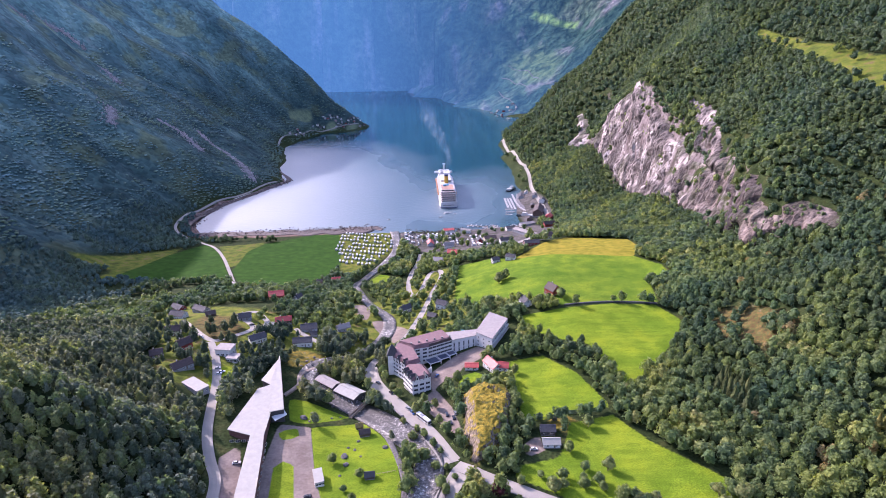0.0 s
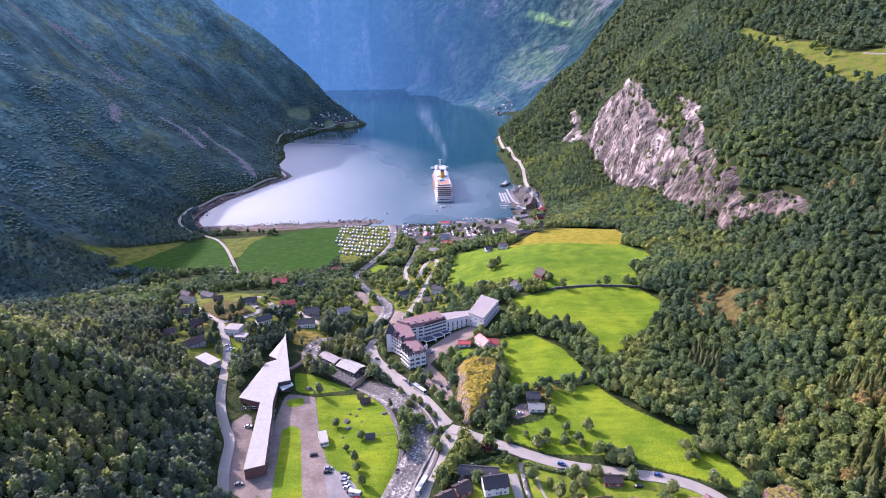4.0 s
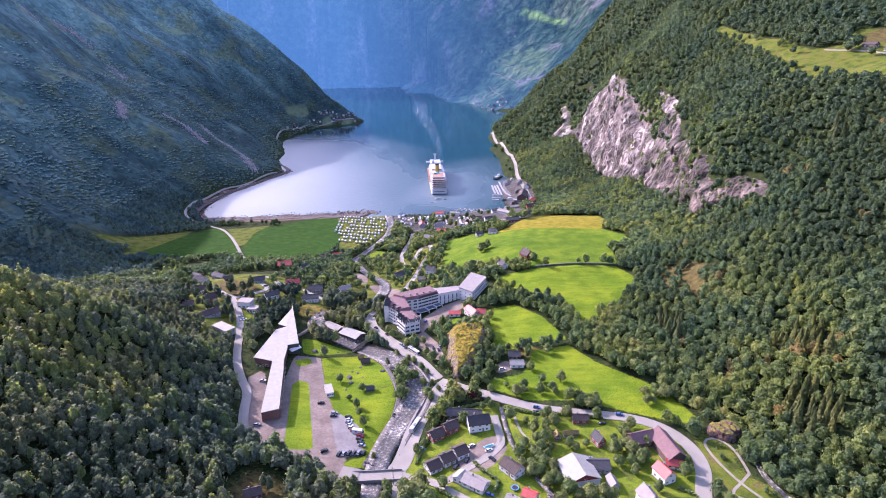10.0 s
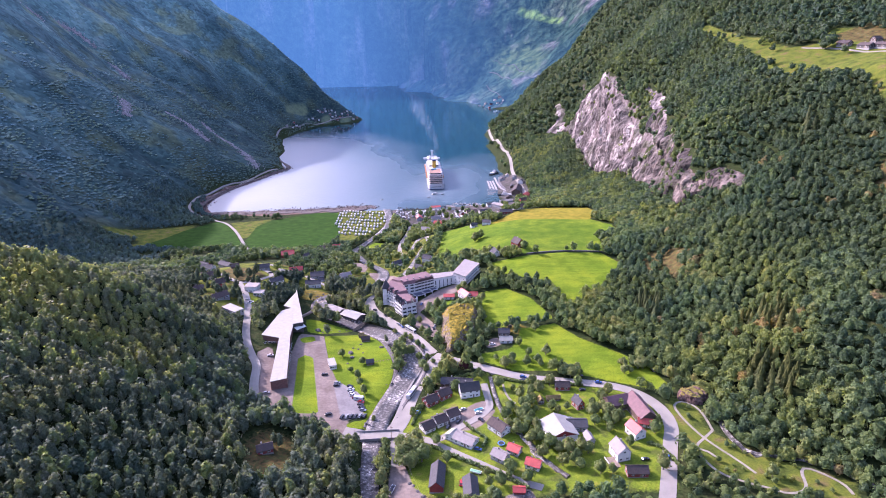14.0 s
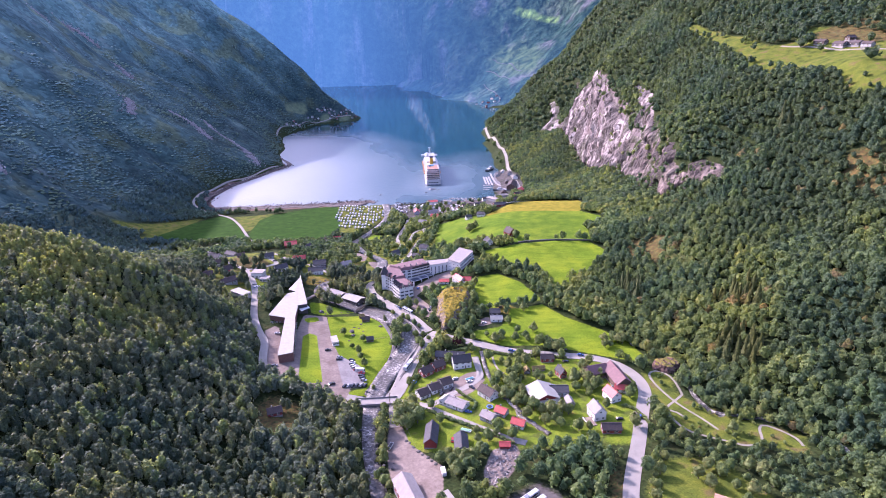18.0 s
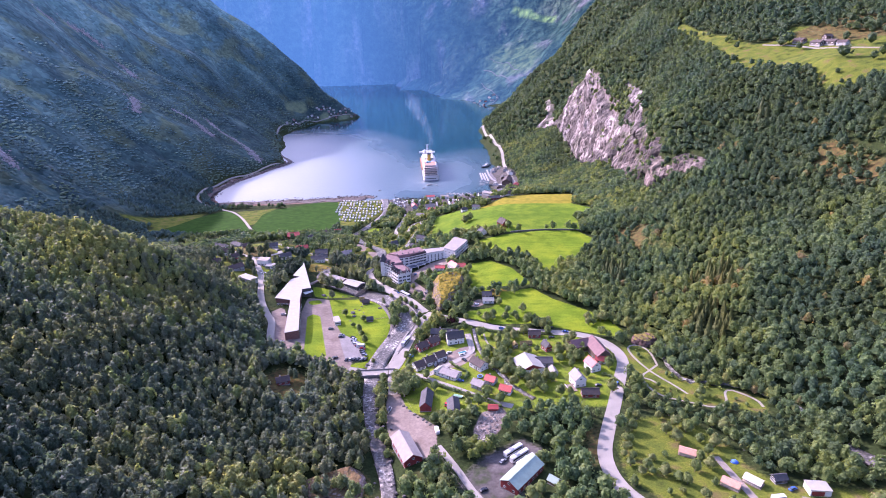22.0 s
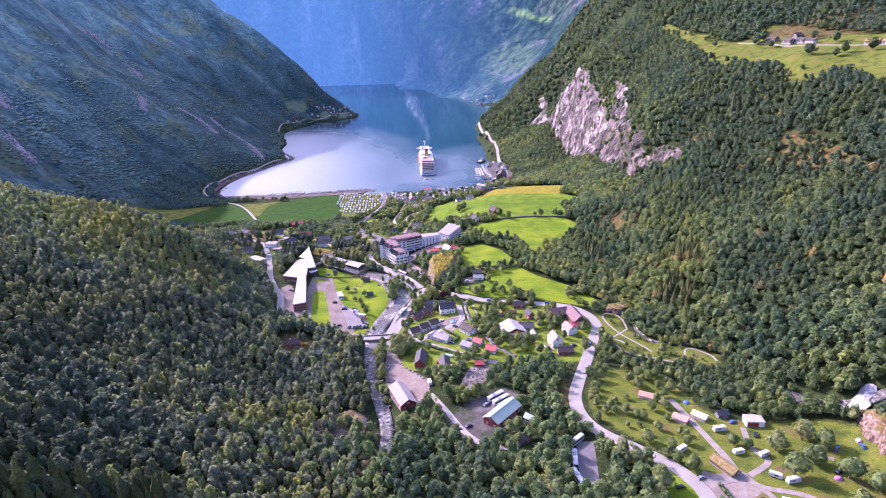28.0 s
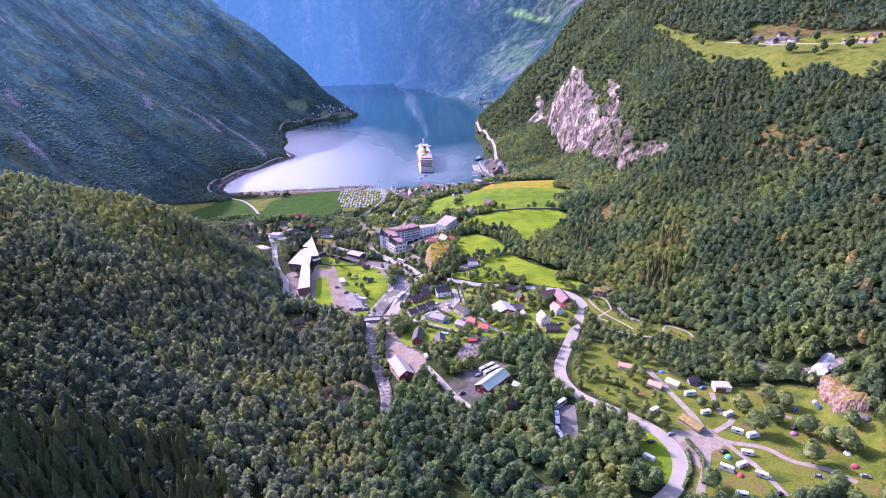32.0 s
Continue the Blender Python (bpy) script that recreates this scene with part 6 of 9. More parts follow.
house(-105, 397, 8, 15, 9, 4.2, 6.8, "white", "slate", "white house with a blue-grey slate roof above the gorge")
house(-138, 393, 34, 13, 8.5, 4.0, 6.6, "white", "slate", "white house with a grey roof at the lane fork")
house(-225, 455, -12, 14, 10, 4.0, 7.0, "white", "slate", "white house with a dark slate roof under the hill")
house(-204, 400, 14, 12, 9, 4.2, 7.2, "white", "brown", "white house with a brown roof")
house(-183, 370, 50, 11, 8, 4.6, 7.8, "red", "brown", "red timber house with white trim and a brown roof", storeys=2)
house(-192, 349, 25, 9, 8, 3.0, 5.4, "brown", "brown", "low brown house under the wooded hill")
house(-170, 336, 45, 14, 9, 3.2, 5.8, "grey", "brown", "long grey house with a dark brown roof")
house(-246, 500, -30, 14, 9, 3.4, 6.0, "red", "slate", "red house with a dark roof at the forest edge")
house(-214, 476, -30, 16, 9, 3.6, 6.0, "grey", "slate", "grey farm building with a dark roof")
house(-196, 452, 30, 9, 7, 2.8, 4.8, "brown", "brown", "weathered brown timber barn in the hamlet", chimney=False, glazed=False, name="barn", category="barn", group="")
house(-81, 439, 30, 12, 8, 3.6, 6.2, "grey", "grey", "grey house between trees above the river")


def modern_house(x, y, ang, sx, sy, sz, wall, roof, label):
    h = thing("house", x, y, ang, label, "house", "village houses", radius=max(sx, sy) / 2 + 0.5)
    flat_block(h, [(-sx / 2, -sy / 2), (sx / 2, -sy / 2), (sx / 2, sy / 2), (-sx / 2, sy / 2)], -2.5, sz, wall, roof, 0.5)
    for k in range(3):
        add_window(h, -sx / 2 + sx * (k + 0.5) / 3, -sy / 2 - 0.06, 1.8, 0, WIDE)
        add_window(h, sx / 2 + 0.06, -sy / 3 + sy * k / 3, 1.8, 90)
    part("door", boxed(0, -sy / 2 - 0.06, 0.1, 1.0, 0.1, 2.05), TIMBER, h)


modern_house(-152, 366, -8, 11, 9, 5.6, "white", "grey", "white flat-roofed modern house")
modern_house(-144, 358, -8, 8, 7, 3.2, "white", "grey", "low white flat-roofed annex with a terrace")
modern_house(-153, 315, -38, 17, 8, 3.6, "grey", "white", "long grey shed with a flat white roof")
modern_house(-63, 242, -72, 10, 4.5, 3.0, "white", "white", "small white kiosk with a flat roof beside the lawn")


# ---- vehicles, boats, caravans: one of each, then copies ----
TYRE = paint("tyre_rubber", (0.016, 0.016, 0.016), 0.9)
CHROME = paint("light_alloy", (0.39, 0.39, 0.406), 0.3, 0.8)
CAR_PAINT = {
    "white": paint("white_car_paint", (0.47, 0.47, 0.46), 0.25, 0, 0.03),
    "black": paint("black_car_paint", (0.012, 0.012, 0.016), 0.2, 0, 0.1),
    "red": paint("red_car_paint", (0.351, 0.016, 0.016), 0.25, 0, 0.05),
    "silver": paint("silver_car_paint", (0.281, 0.289, 0.304), 0.25, 0.4, 0.05),
    "blue": paint("blue_car_paint", (0.039, 0.094, 0.25), 0.25, 0, 0.05),
}


def wheel_mesh(radius, width):
    bm = bmesh.new()
    bmesh.ops.create_cone(bm, cap_ends=True, segments=14, radius1=radius, radius2=radius, depth=width, matrix=Matrix.Rotation(radians(90), 4, "X"))
    me = bpy.data.meshes.new("wheel")
    bm.to_mesh(me)
    bm.free()
    me.materials.append(TYRE)
    return me


CAR_WHEEL, BUS_WHEEL = wheel_mesh(0.33, 0.22), wheel_mesh(0.5, 0.3)


def side_profile(rows, width, inset=0.0):
    """A body pressed from a side outline (x, z), narrowed by inset at its top."""
    top = max(z for _, z in rows)
    low = min(z for _, z in rows)
    n = len(rows)
    pts = []
    for s in (-1, 1):
        pts += [(x, s * (width / 2 - inset * (z - low) / max(0.01, top - low)), z) for x, z in rows]
    return solid(pts, [tuple(range(n)), tuple(range(n, 2 * n))] + [(i, (i + 1) % n, n + (i + 1) % n, n + i) for i in range(n)])


def make_car(colour):
    c = thing("car", 0, -580, 0, f"parked {colour} passenger car", "car", "parked cars")
    body = side_profile([(-2.15, 0.3), (2.15, 0.3), (2.2, 0.65), (1.9, 0.85), (1.0, 0.95), (-1.9, 0.98), (-2.2, 0.8)], 1.76, 0.08)
    bmesh.ops.bevel(body, geom=body.edges[:], offset=0.06, segments=1, affect="EDGES")
    part("body", body, CAR_PAINT[colour], c)
    cabin = side_profile([(-1.85, 0.96), (1.0, 0.94), (0.35, 1.4), (-1.35, 1.42)], 1.6, 0.16)
    part("cabin_glass", cabin, GLASS, c)
    roof = boxed(-0.5, 0, 1.41, 1.65, 1.26, 0.06, 0.02)
    part("roof", roof, CAR_PAINT[colour], c)
    for x in (-1.35, 1.35):
        for y in (-0.8, 0.8):
            part("wheel", CAR_WHEEL, None, c, at=pose(x, y, 0.33))
    return c


CARS = {k: make_car(k) for k in CAR_PAINT}


def make_bus():
    b = thing("bus", 0, -590, 0, "white coach with a dark band of windows", "coach", "parked coaches")
    part("body", boxed(0, 0, 0.35, 12, 2.5, 2.9, 0.18), CAR_PAINT["white"], b)
    for s in (-1, 1):
        part("side_window", boxed(-0.2, s * 1.255, 1.55, 10.6, 0.03, 1.0), GLASS, b)
    part("windscreen", boxed(6.0, 0, 1.2, 0.04, 2.2, 1.6), GLASS, b)
    part("roof_unit", boxed(-1.5, 0, 3.25, 2.6, 1.6, 0.25, 0.08), CAR_PAINT["silver"], b)
    for x in (-3.6, 4.0):
        for y in (-1.12, 1.12):
            part("wheel", BUS_WHEEL, None, b, at=pose(x, y, 0.5))
    return b


def make_caravan():
    c = thing("caravan", 0, -570, 0, "white touring caravan on the grass", "caravan", "caravans")
    body = side_profile([(-2.7, 0.5), (2.6, 0.5), (2.9, 1.2), (2.5, 2.45), (-2.6, 2.55), (-2.9, 1.6)], 2.25, 0.06)
    part("body", body, paint("caravan_white", (0.49, 0.48, 0.455), 0.4, 0, 0.05), c)
    for s in (-1, 1):
        part("window", boxed(0.3, s * 1.1, 1.35, 1.6, 0.05, 0.6), GLASS, c)
        part("wheel", CAR_WHEEL, None, c, at=pose(-0.1, s * 1.02, 0.33))
    part("hitch", boxed(3.3, 0, 0.45, 1.1, 0.12, 0.12), CHROME, c)
    return c


def make_motorhome():
    c = thing("motorhome", 0, -560, 0, "white motorhome with a raised cab roof", "motorhome", "motorhomes")
    body = side_profile([(-3.4, 0.4), (3.3, 0.4), (3.4, 1.1), (2.6, 1.3), (3.0, 2.0), (2.7, 2.85), (-3.3, 2.85)], 2.3, 0.05)
    part("body", body, CAR_PAINT["white"], c)
    part("windscreen", solid([(3.38, -0.95, 1.15), (3.38, 0.95, 1.15), (2.66, 0.9, 1.9), (2.66, -0.9, 1.9), (3.42, -0.95, 1.17), (3.42, 0.95, 1.17), (2.72, 0.9, 1.92), (2.72, -0.9, 1.92)],
                             [(0, 1, 2, 3), (4, 5, 6, 7), (0, 1, 5, 4), (1, 2, 6, 5), (2, 3, 7, 6), (3, 0, 4, 7)]), GLASS, c)
    for s in (-1, 1):
        part("window", boxed(-0.8, s * 1.14, 1.5, 1.4, 0.05, 0.6), GLASS, c)
        for x in (-2.0, 2.3):
            part("wheel", CAR_WHEEL, None, c, at=pose(x, s * 1.0, 0.33))
    return c


def make_boat():
    b = thing("motor_boat", 0, -550, 0, "small white motor boat moored at a jetty", "boat", "moored boats", z=0)
    hull = solid([(-3.2, -1.1, 0.9), (1.4, -1.15, 0.95), (3.6, 0, 1.2), (1.4, 1.15, 0.95), (-3.2, 1.1, 0.9), (-3.0, -0.6, -0.4), (1.2, -0.6, -0.4), (2.6, 0, -0.2), (1.2, 0.6, -0.4), (-3.0, 0.6, -0.4)],
                 [(0, 1, 2, 3, 4), (5, 6, 7, 8, 9), (0, 1, 6, 5), (1, 2, 7, 6), (2, 3, 8, 7), (3, 4, 9, 8), (4, 0, 5, 9)])
    part("hull", hull, CAR_PAINT["white"], b)
    part("cabin", side_profile([(-0.8, 0.9), (1.4, 0.95), (0.7, 1.9), (-0.8, 1.9)], 1.6, 0.2), CAR_PAINT["white"], b)
    part("cabin_window", boxed(0.1, 0, 1.3, 1.0, 1.62, 0.4), GLASS, b)
    return b


BUS, CARAVAN, MOTORHOME, BOAT = make_bus(), make_caravan(), make_motorhome(), make_boat()


def park(what, x, y, ang, z=None, lift=0.0):
    zz = float(ground(x, y)) if z is None else z
    return copy_thing(what, pose(x, y, zz + lift, 0, 0, ang))


for k, (x, y) in enumerate([(-56, 218), (-56, 215), (-47, 214), (-46, 211), (-46, 208.3), (-45, 205.6), (-44, 203), (-42, 200), (-38, 196), (-38, 193), (-37, 190), (-36, 187.5)]):
    park(CARS[["silver", "black", "black", "white", "silver", "white", "white", "red", "red", "black", "black", "silver"][k]], x, y, -18 if k > 1 else 10)
for k in range(6):
    park(CARS[["black", "silver", "black", "black", "silver", "black"][k]], -47.5 + 2.6 * k, 180 + 0.4 * k, 72)
park(MOTORHOME, -39.5, 198.6, -15)
for k, (x, y, a, c) in enumerate([(-66, 229, 20, "black"), (-56, 182, 30, "black"), (-107, 250, 10, "white"), (-98, 204, 15, "silver"), (-42, 342, 130, "black"), (-32, 327, 125, "black"), (-20, 306, 125, "silver"), (-17, 301, 300, "blue"),
                                  (65, 212.5, -20, "blue"), (17, 204, 10, "silver"), (24, 181, 35, "white"), (21, 170, 60, "black"), (15, 166, 60, "black"), (34, 169, -50, "black"), (33, 176, 20, "white"),
                                  (111, 202.5, -8, "blue"), (99, 195, 5, "black"), (114, 128, 10, "black"), (126, 129, 60, "blue"), (-2, 344, 70, "blue"), (6, 287, 100, "black"), (8, 292, 100, "black"), (9, 297, 100, "silver"),
                                  (4, 296, 100, "black"), (47, 65, 40, "silver"), (35, 45, 30, "black"), (30, 144, -20, "blue"), (64, 208, 160, "black"), (-150, 344, 20, "silver"), (-146, 340, 20, "white"), (-147, 337, 20, "white"),
                                  (-196, 412, -35, "white"), (-180, 393, -35, "white"), (-152, 424, 30, "black"), (76, 164, 20, "white"), (84, 166, 20, "silver"), (68, 163, 20, "black"), (-14, 548, 70, "black"), (2, 590, 80, "black")]):
    park(CARS[c], x, y, a, lift=0.35 if k in (4, 5, 6, 7, 8, 15, 18, 27, 37, 38) else 0.05)
for k, (x, y, a, c) in enumerate([(176, 32, 20, "blue"), (182, 20, 60, "black"), (214, 5, 40, "blue"), (204, -11, 20, "black"), (225, 3, 80, "blue"), (224, -27, 10, "blue"), (193, -47, -30, "silver"), (213, -49, -20, "silver"),
                                  (169, -56, 20, "black"), (160, -25, 20, "black"), (192, 12, 30, "black"), (140, -9, 20, "silver"), (128, -14, 15, "black")]):
    park(CARS[c], x, y, a)
for x, y, a in ((53, 71, 37), (55.5, 66.5, 37), (58, 62, 37), (89, 23, 41), (85, 9, -100), (83, -5, -78), (-10, 292, -52), (-7, 203, 68)):
    park(BUS, x, y, a, lift=0.2)
for k, (x, y, a) in enumerate([(166, 26, 5), (177, 4, 20), (174, -11, -35), (180, -15, 10), (170, -28, -20), (163, -36, 20), (155, -38, -40), (168, -44, -35), (153, -55, -15), (223, -22, -15), (166, 7, 10), (110, 7, 70), (112, -4, 30), (122, -27, -50)]):
    park(CARAVAN if k % 3 else MOTORHOME, x, y, a)


# ---- campsite by the sea ----
camp = random.Random(11)
for row in range(9):
    for col in range(17):
        x, y = -146 + col * 5.1 + row * 0.8 + camp.uniform(-0.7, 0.7), 852 - row * 17.0 - col * 1.5 + camp.uniform(-2, 2)
        if inside_depth(CAMP_SITE, x, y) > 2 and camp.random() < 0.86:
            park(CARAVAN if camp.random() < 0.7 else MOTORHOME, x, y, camp.choice((80, 90, 100, 260, 275)))
for k in range(46):
    x, y = -58 + k * 1.9 + camp.uniform(-1, 1), 848 - (k % 4) * 14 + camp.uniform(-3, 3)
    if inside_depth(QUAY, x, y) > 2 and line_gap(RAPIDS, x, y) > 12:
        park(camp.choice((CARAVAN, MOTORHOME, CARS["white"], CARS["silver"])), x, y, camp.uniform(0, 180))


def wall_tent(x, y, ang, label, colour):
    """A ridge-roofed safari tent on a low deck."""
    t = thing("cabin_tent", x, y, ang, label, "tent", "tents of the mountain camp", radius=3)
    part("deck", boxed(0, 0, 0, 8.5, 5.5, 0.35), TIMBER, t)
    part("canvas_wall", boxed(0, 0, 0.36, 7.2, 4.4, 1.9), paint("cream_canvas", (0.515, 0.429, 0.328), 0.85, 0, 0.08, 1.5), t)
    rows = [(-4.2, -2.8, 2.0), (4.2, -2.8, 2.0), (4.2, 0, 3.6), (-4.2, 0, 3.6), (4.2, 2.8, 2.0), (-4.2, 2.8, 2.0)]
    rows += [(a, b, c + 0.08) for a, b, c in rows]
    part("canvas_roof", solid(rows, [(0, 1, 2, 3), (3, 2, 4, 5), (6, 7, 8, 9), (9, 8, 10, 11), (0, 1, 7, 6), (1, 2, 8, 7), (2, 4, 10, 8), (4, 5, 11, 10), (5, 3, 9, 11), (3, 0, 6, 9)]), colour, t)


CANVAS = paint("pale_canvas", (0.546, 0.468, 0.39), 0.85, 0, 0.08, 1.5)
WARM = paint("orange_canvas", (0.429, 0.234, 0.156), 0.85, 0, 0.12, 1.5)
wall_tent(140, 61, -30, "safari tent with an orange and cream canvas roof", WARM)
wall_tent(150, 37, -45, "safari tent with a pinkish canvas roof", WARM)
wall_tent(161, 38, -50, "safari tent with a cream canvas roof", CANVAS)
house(173, 38, 5, 7, 5, 2.4, 3.8, "dark", "slate", "small dark timber kiosk on the campsite", chimney=False, name="kiosk", category="kiosk", group="")
hut = thing("service_hut", 186, 30, -8, "white service hut with a red open front", "hut", radius=5)
flat_block(hut, [(-4.5, -3.2), (4.5, -3.2), (4.5, 3.2), (-4.5, 3.2)], -0.5, 3.0, "white", "white", 0.3)
part("red_front", boxed(-1.2, -3.27, 0.3, 5.5, 0.1, 2.3), WALLS["red"], hut)
for k, (x, y, c) in enumerate([(201, -15, (0.35, 0.12, 0.3)), (160, -29, (0.1, 0.45, 0.5)), (159, -42, (0.5, 0.05, 0.05)), (216, -33, (0.6, 0.6, 0.6)), (160, 53, (0.05, 0.15, 0.55)), (213, -42, (0.6, 0.03, 0.08)), (226, 7, (0.5, 0.3, 0.4))]):
    t = thing("dome_tent", x, y, 40 * k, "small coloured dome tent on the grass", "tent", "dome tents")
    bm = bmesh.new()
    bmesh.ops.create_uvsphere(bm, u_segments=12, v_segments=8, radius=1.0, matrix=Matrix.Diagonal((1.9, 1.5, 1.35, 1)))
    bmesh.ops.bisect_plane(bm, geom=bm.verts[:] + bm.edges[:] + bm.faces[:], plane_co=(0, 0, -0.1), plane_no=(0, 0, -1), clear_outer=True)
    part("canopy", bm, paint(f"tent_fabric_{k}", c, 0.7, 0, 0.06, 1.0), t)
    part("doorway", boxed(1.55, 0, 0.05, 0.5, 0.9, 0.7, 0.05), TYRE, t)
house(154, -3, -66, 14, 6.5, 2.4, 4.0, "brown", "turf", "long low turf-roofed reception building by the camp junction", chimney=False, bays=4, name="reception", category="reception", group="")


# ---- harbour ----
for k in range(26):
    x, y = camp.uniform(-40, 165), camp.uniform(650, 850)
    ok = inside_depth(QUAY, x, y) > 4 and all(math.hypot(x - a, y - b) > r + 8 for a, b, r in BUILT) and line_gap(ROAD_QUAY, x, y) > 9
    if ok:
        house(x, y, camp.choice((0, 12, 80, 95, -20)), camp.uniform(10, 18), camp.uniform(8, 11), camp.uniform(3.6, 5.5), camp.uniform(6.2, 8.2), camp.choice(("white", "white", "red", "grey", "cream")),
              camp.choice(("slate", "grey", "brown", "red", "slate")), "timber building in the harbour village", chimney=False, glazed=False, group="harbour houses")
for x, y, a, l, w, e, r, wall, roof, lab in ((169, 934, 76, 42, 17, 7, 12, "brown", "brown", "large brown-roofed harbour hotel"), (177, 890, 60, 20, 12, 5, 8, "red", "red", "long red-roofed harbour building"),
                                             (166, 978, 85, 14, 9, 4, 6, "brown", "slate", "small brown quay building with a slate roof"), (178, 1030, 80, 20, 9, 4, 6, "grey", "slate", "low grey terminal building"),
                                             (140, 868, 20, 24, 11, 4, 6, "grey", "grey", "long grey boathouse at the shore"), (110, 830, 8, 16, 10, 4.5, 7, "white", "slate", "white inn at the harbour"),
                                             (20, 690, -15, 17, 9, 4.5, 7.4, "red", "red", "red-roofed house above the harbour"), (0, 668, -20, 13, 9, 5, 8, "white", "grey", "white house above the river mouth"),
                                             (158, 1062, 82, 30, 11, 4, 6, "grey", "slate", "long grey quay shed beside the water"), (184, 985, 75, 15, 10, 5, 8, "white", "slate", "white house behind the quay"),
                                             (150, 905, 70, 14, 8, 4.0, 6, "brown", "brown", "brown-roofed restaurant on the quay"), (170, 1080, 80, 16, 8, 3.6, 5.4, "white", "grey", "grey-roofed ferry waiting room")):
    house(x, y, a, l, w, e, r, wall, roof, lab, chimney=False, glazed=False, group="harbour houses")
CONCRETE = paint("quay_concrete", (0.2, 0.19, 0.19), 0.85, 0, 0.12, 4.0, 0.02, 0.6)
PONTOON = paint("pale_pontoon", (0.3, 0.29, 0.285), 0.85, 0, 0.15, 3.0, 0.01, 0.5)
QUAYSIDE = paint("quay_asphalt", (0.125, 0.118, 0.12), 0.9, 0, 0.22, 7.0, 0.02, 0.8)
pier = thing("curved_pier", 144, 1028, 0, "pale curving footpath on piles along the harbour", "pier", z=0)
for (x0, y0), (x1, y1) in zip([(144, 1086), (143.5, 1028), (146, 990), (152, 972), (158, 962)], [(143.5, 1028), (146, 990), (152, 972), (158, 962), (158, 930)]):
    part("deck", boxed(0, 0, 2.0, math.hypot(x1 - x0, y1 - y0) + 1.5, 3.6, 0.5), PONTOON, pier, at=pose((x0 + x1) / 2 - 144, (y0 + y1) / 2 - 1028, 0, 0, 0, math.degrees(math.atan2(y1 - y0, x1 - x0))))
quay = thing("quay", 145, 985, 0, "grey asphalted quay deck beside the water", "quay", z=0)
part("quay_deck", slab([(-4, 16), (8, 107), (17, 111), (25, 13), (21, -35), (15, -75), (5, -109), (1, -85), (4, -17)], -8, 1.9), QUAYSIDE, quay)
part("kerb", slab([(-4, 16), (8, 107), (8.6, 107), (-3.4, 16)], 1.9, 2.3), STONE, quay)
for x, y, a, l in ((126.5, 1030, -91, 68), (132, 1026, -90, 70), (137.5, 1025, -90, 78), (127, 985, 0, 16), (126, 967, 0, 16), (122, 952, -6, 12)):
    j = thing("floating_jetty", x, y, a, "long pale floating jetty", "jetty", "jetties", z=0)
    part("deck", boxed(0, 0, 0.1, l, 3.4, 0.6), PONTOON, j)
    for s in (-0.4, 0, 0.4):
        part("pile", boxed(s * l, 1.5, -3, 0.4, 0.4, 4.6), TIMBER, j)
for k, (x, y, a, l) in enumerate([(63, 886, -12, 34), (92, 872, -79, 40), (116, 868, 65, 48), (79, 866, 95, 26)]):
    j = thing("jetty", x, y, a, "narrow timber jetty with moored boats", "jetty", "jetties", z=0)
    part("deck", boxed(0, 0, 0.3, l, 2.2, 0.4), TIMBER, j)
    for s in (-0.4, 0, 0.4):
        part("pile", boxed(s * l, 1.2, -3, 0.35, 0.35, 4.4), TIMBER, j)
    c, s = math.cos(radians(a)), math.sin(radians(a))
    for m in range(int(l / 4)):
        u, v = -l / 2 + 3 + 4 * m, (3.9 if m % 2 else -3.9)
        park(BOAT, x + c * u - s * v, y + s * u + c * v, a + 90 + camp.uniform(-8, 8), z=0.0)
# rows of campers and cars on the harbour lots
for poly, gap in (([(-51, 850), (1, 845), (1, 773), (-45, 781)], 9.5), ([(12, 820), (75, 801), (66, 695), (14, 770)], 11.0)):
    for gx in range(-50, 80, 7):
        for gy in range(int(690 / gap), int(860 / gap)):
            x, y = gx + camp.uniform(-1, 1), gy * gap + camp.uniform(-1, 1)
            if inside_depth(poly, x, y) > 1 and camp.random() < 0.62 and all(math.hypot(x - a, y - b) > r + 2 for a, b, r in BUILT):
                park(camp.choice((CARAVAN, MOTORHOME, MOTORHOME, CARS["white"], CARS["silver"])), x, y, camp.choice((80, 90, 100, 10)))
for x, y, a in ((5, 940, 20), (30, 960, 170), (-115, 905, 10), (128, 1005, 80), (-82, 930, 30)):
    park(BOAT, x, y, a, z=0.0)


def ferry(x, y, ang):
    f = thing("ferry", x, y, ang, "small white car ferry lying at the quay", "ferry", z=0)
    part("hull", side_profile([(-15, -1.5), (14, -1.5), (18, 2.2), (-16, 2.2)], 9, 0), CAR_PAINT["black"], f)
    part("deck_house", boxed(-2, 0, 2.2, 22, 7.5, 3.0, 0.3), CAR_PAINT["white"], f)
    part("bridge", boxed(4, 0, 5.2, 7, 6.0, 2.6, 0.3), CAR_PAINT["white"], f)
    part("bridge_window", boxed(7.5, 0, 6.2, 0.12, 5.4, 1.0), GLASS, f)
    part("mast", boxed(2, 0, 7.8, 0.3, 0.3, 4.5), CHROME, f)


ferry(147, 1130, 60)
ferry(150, 935, 150)


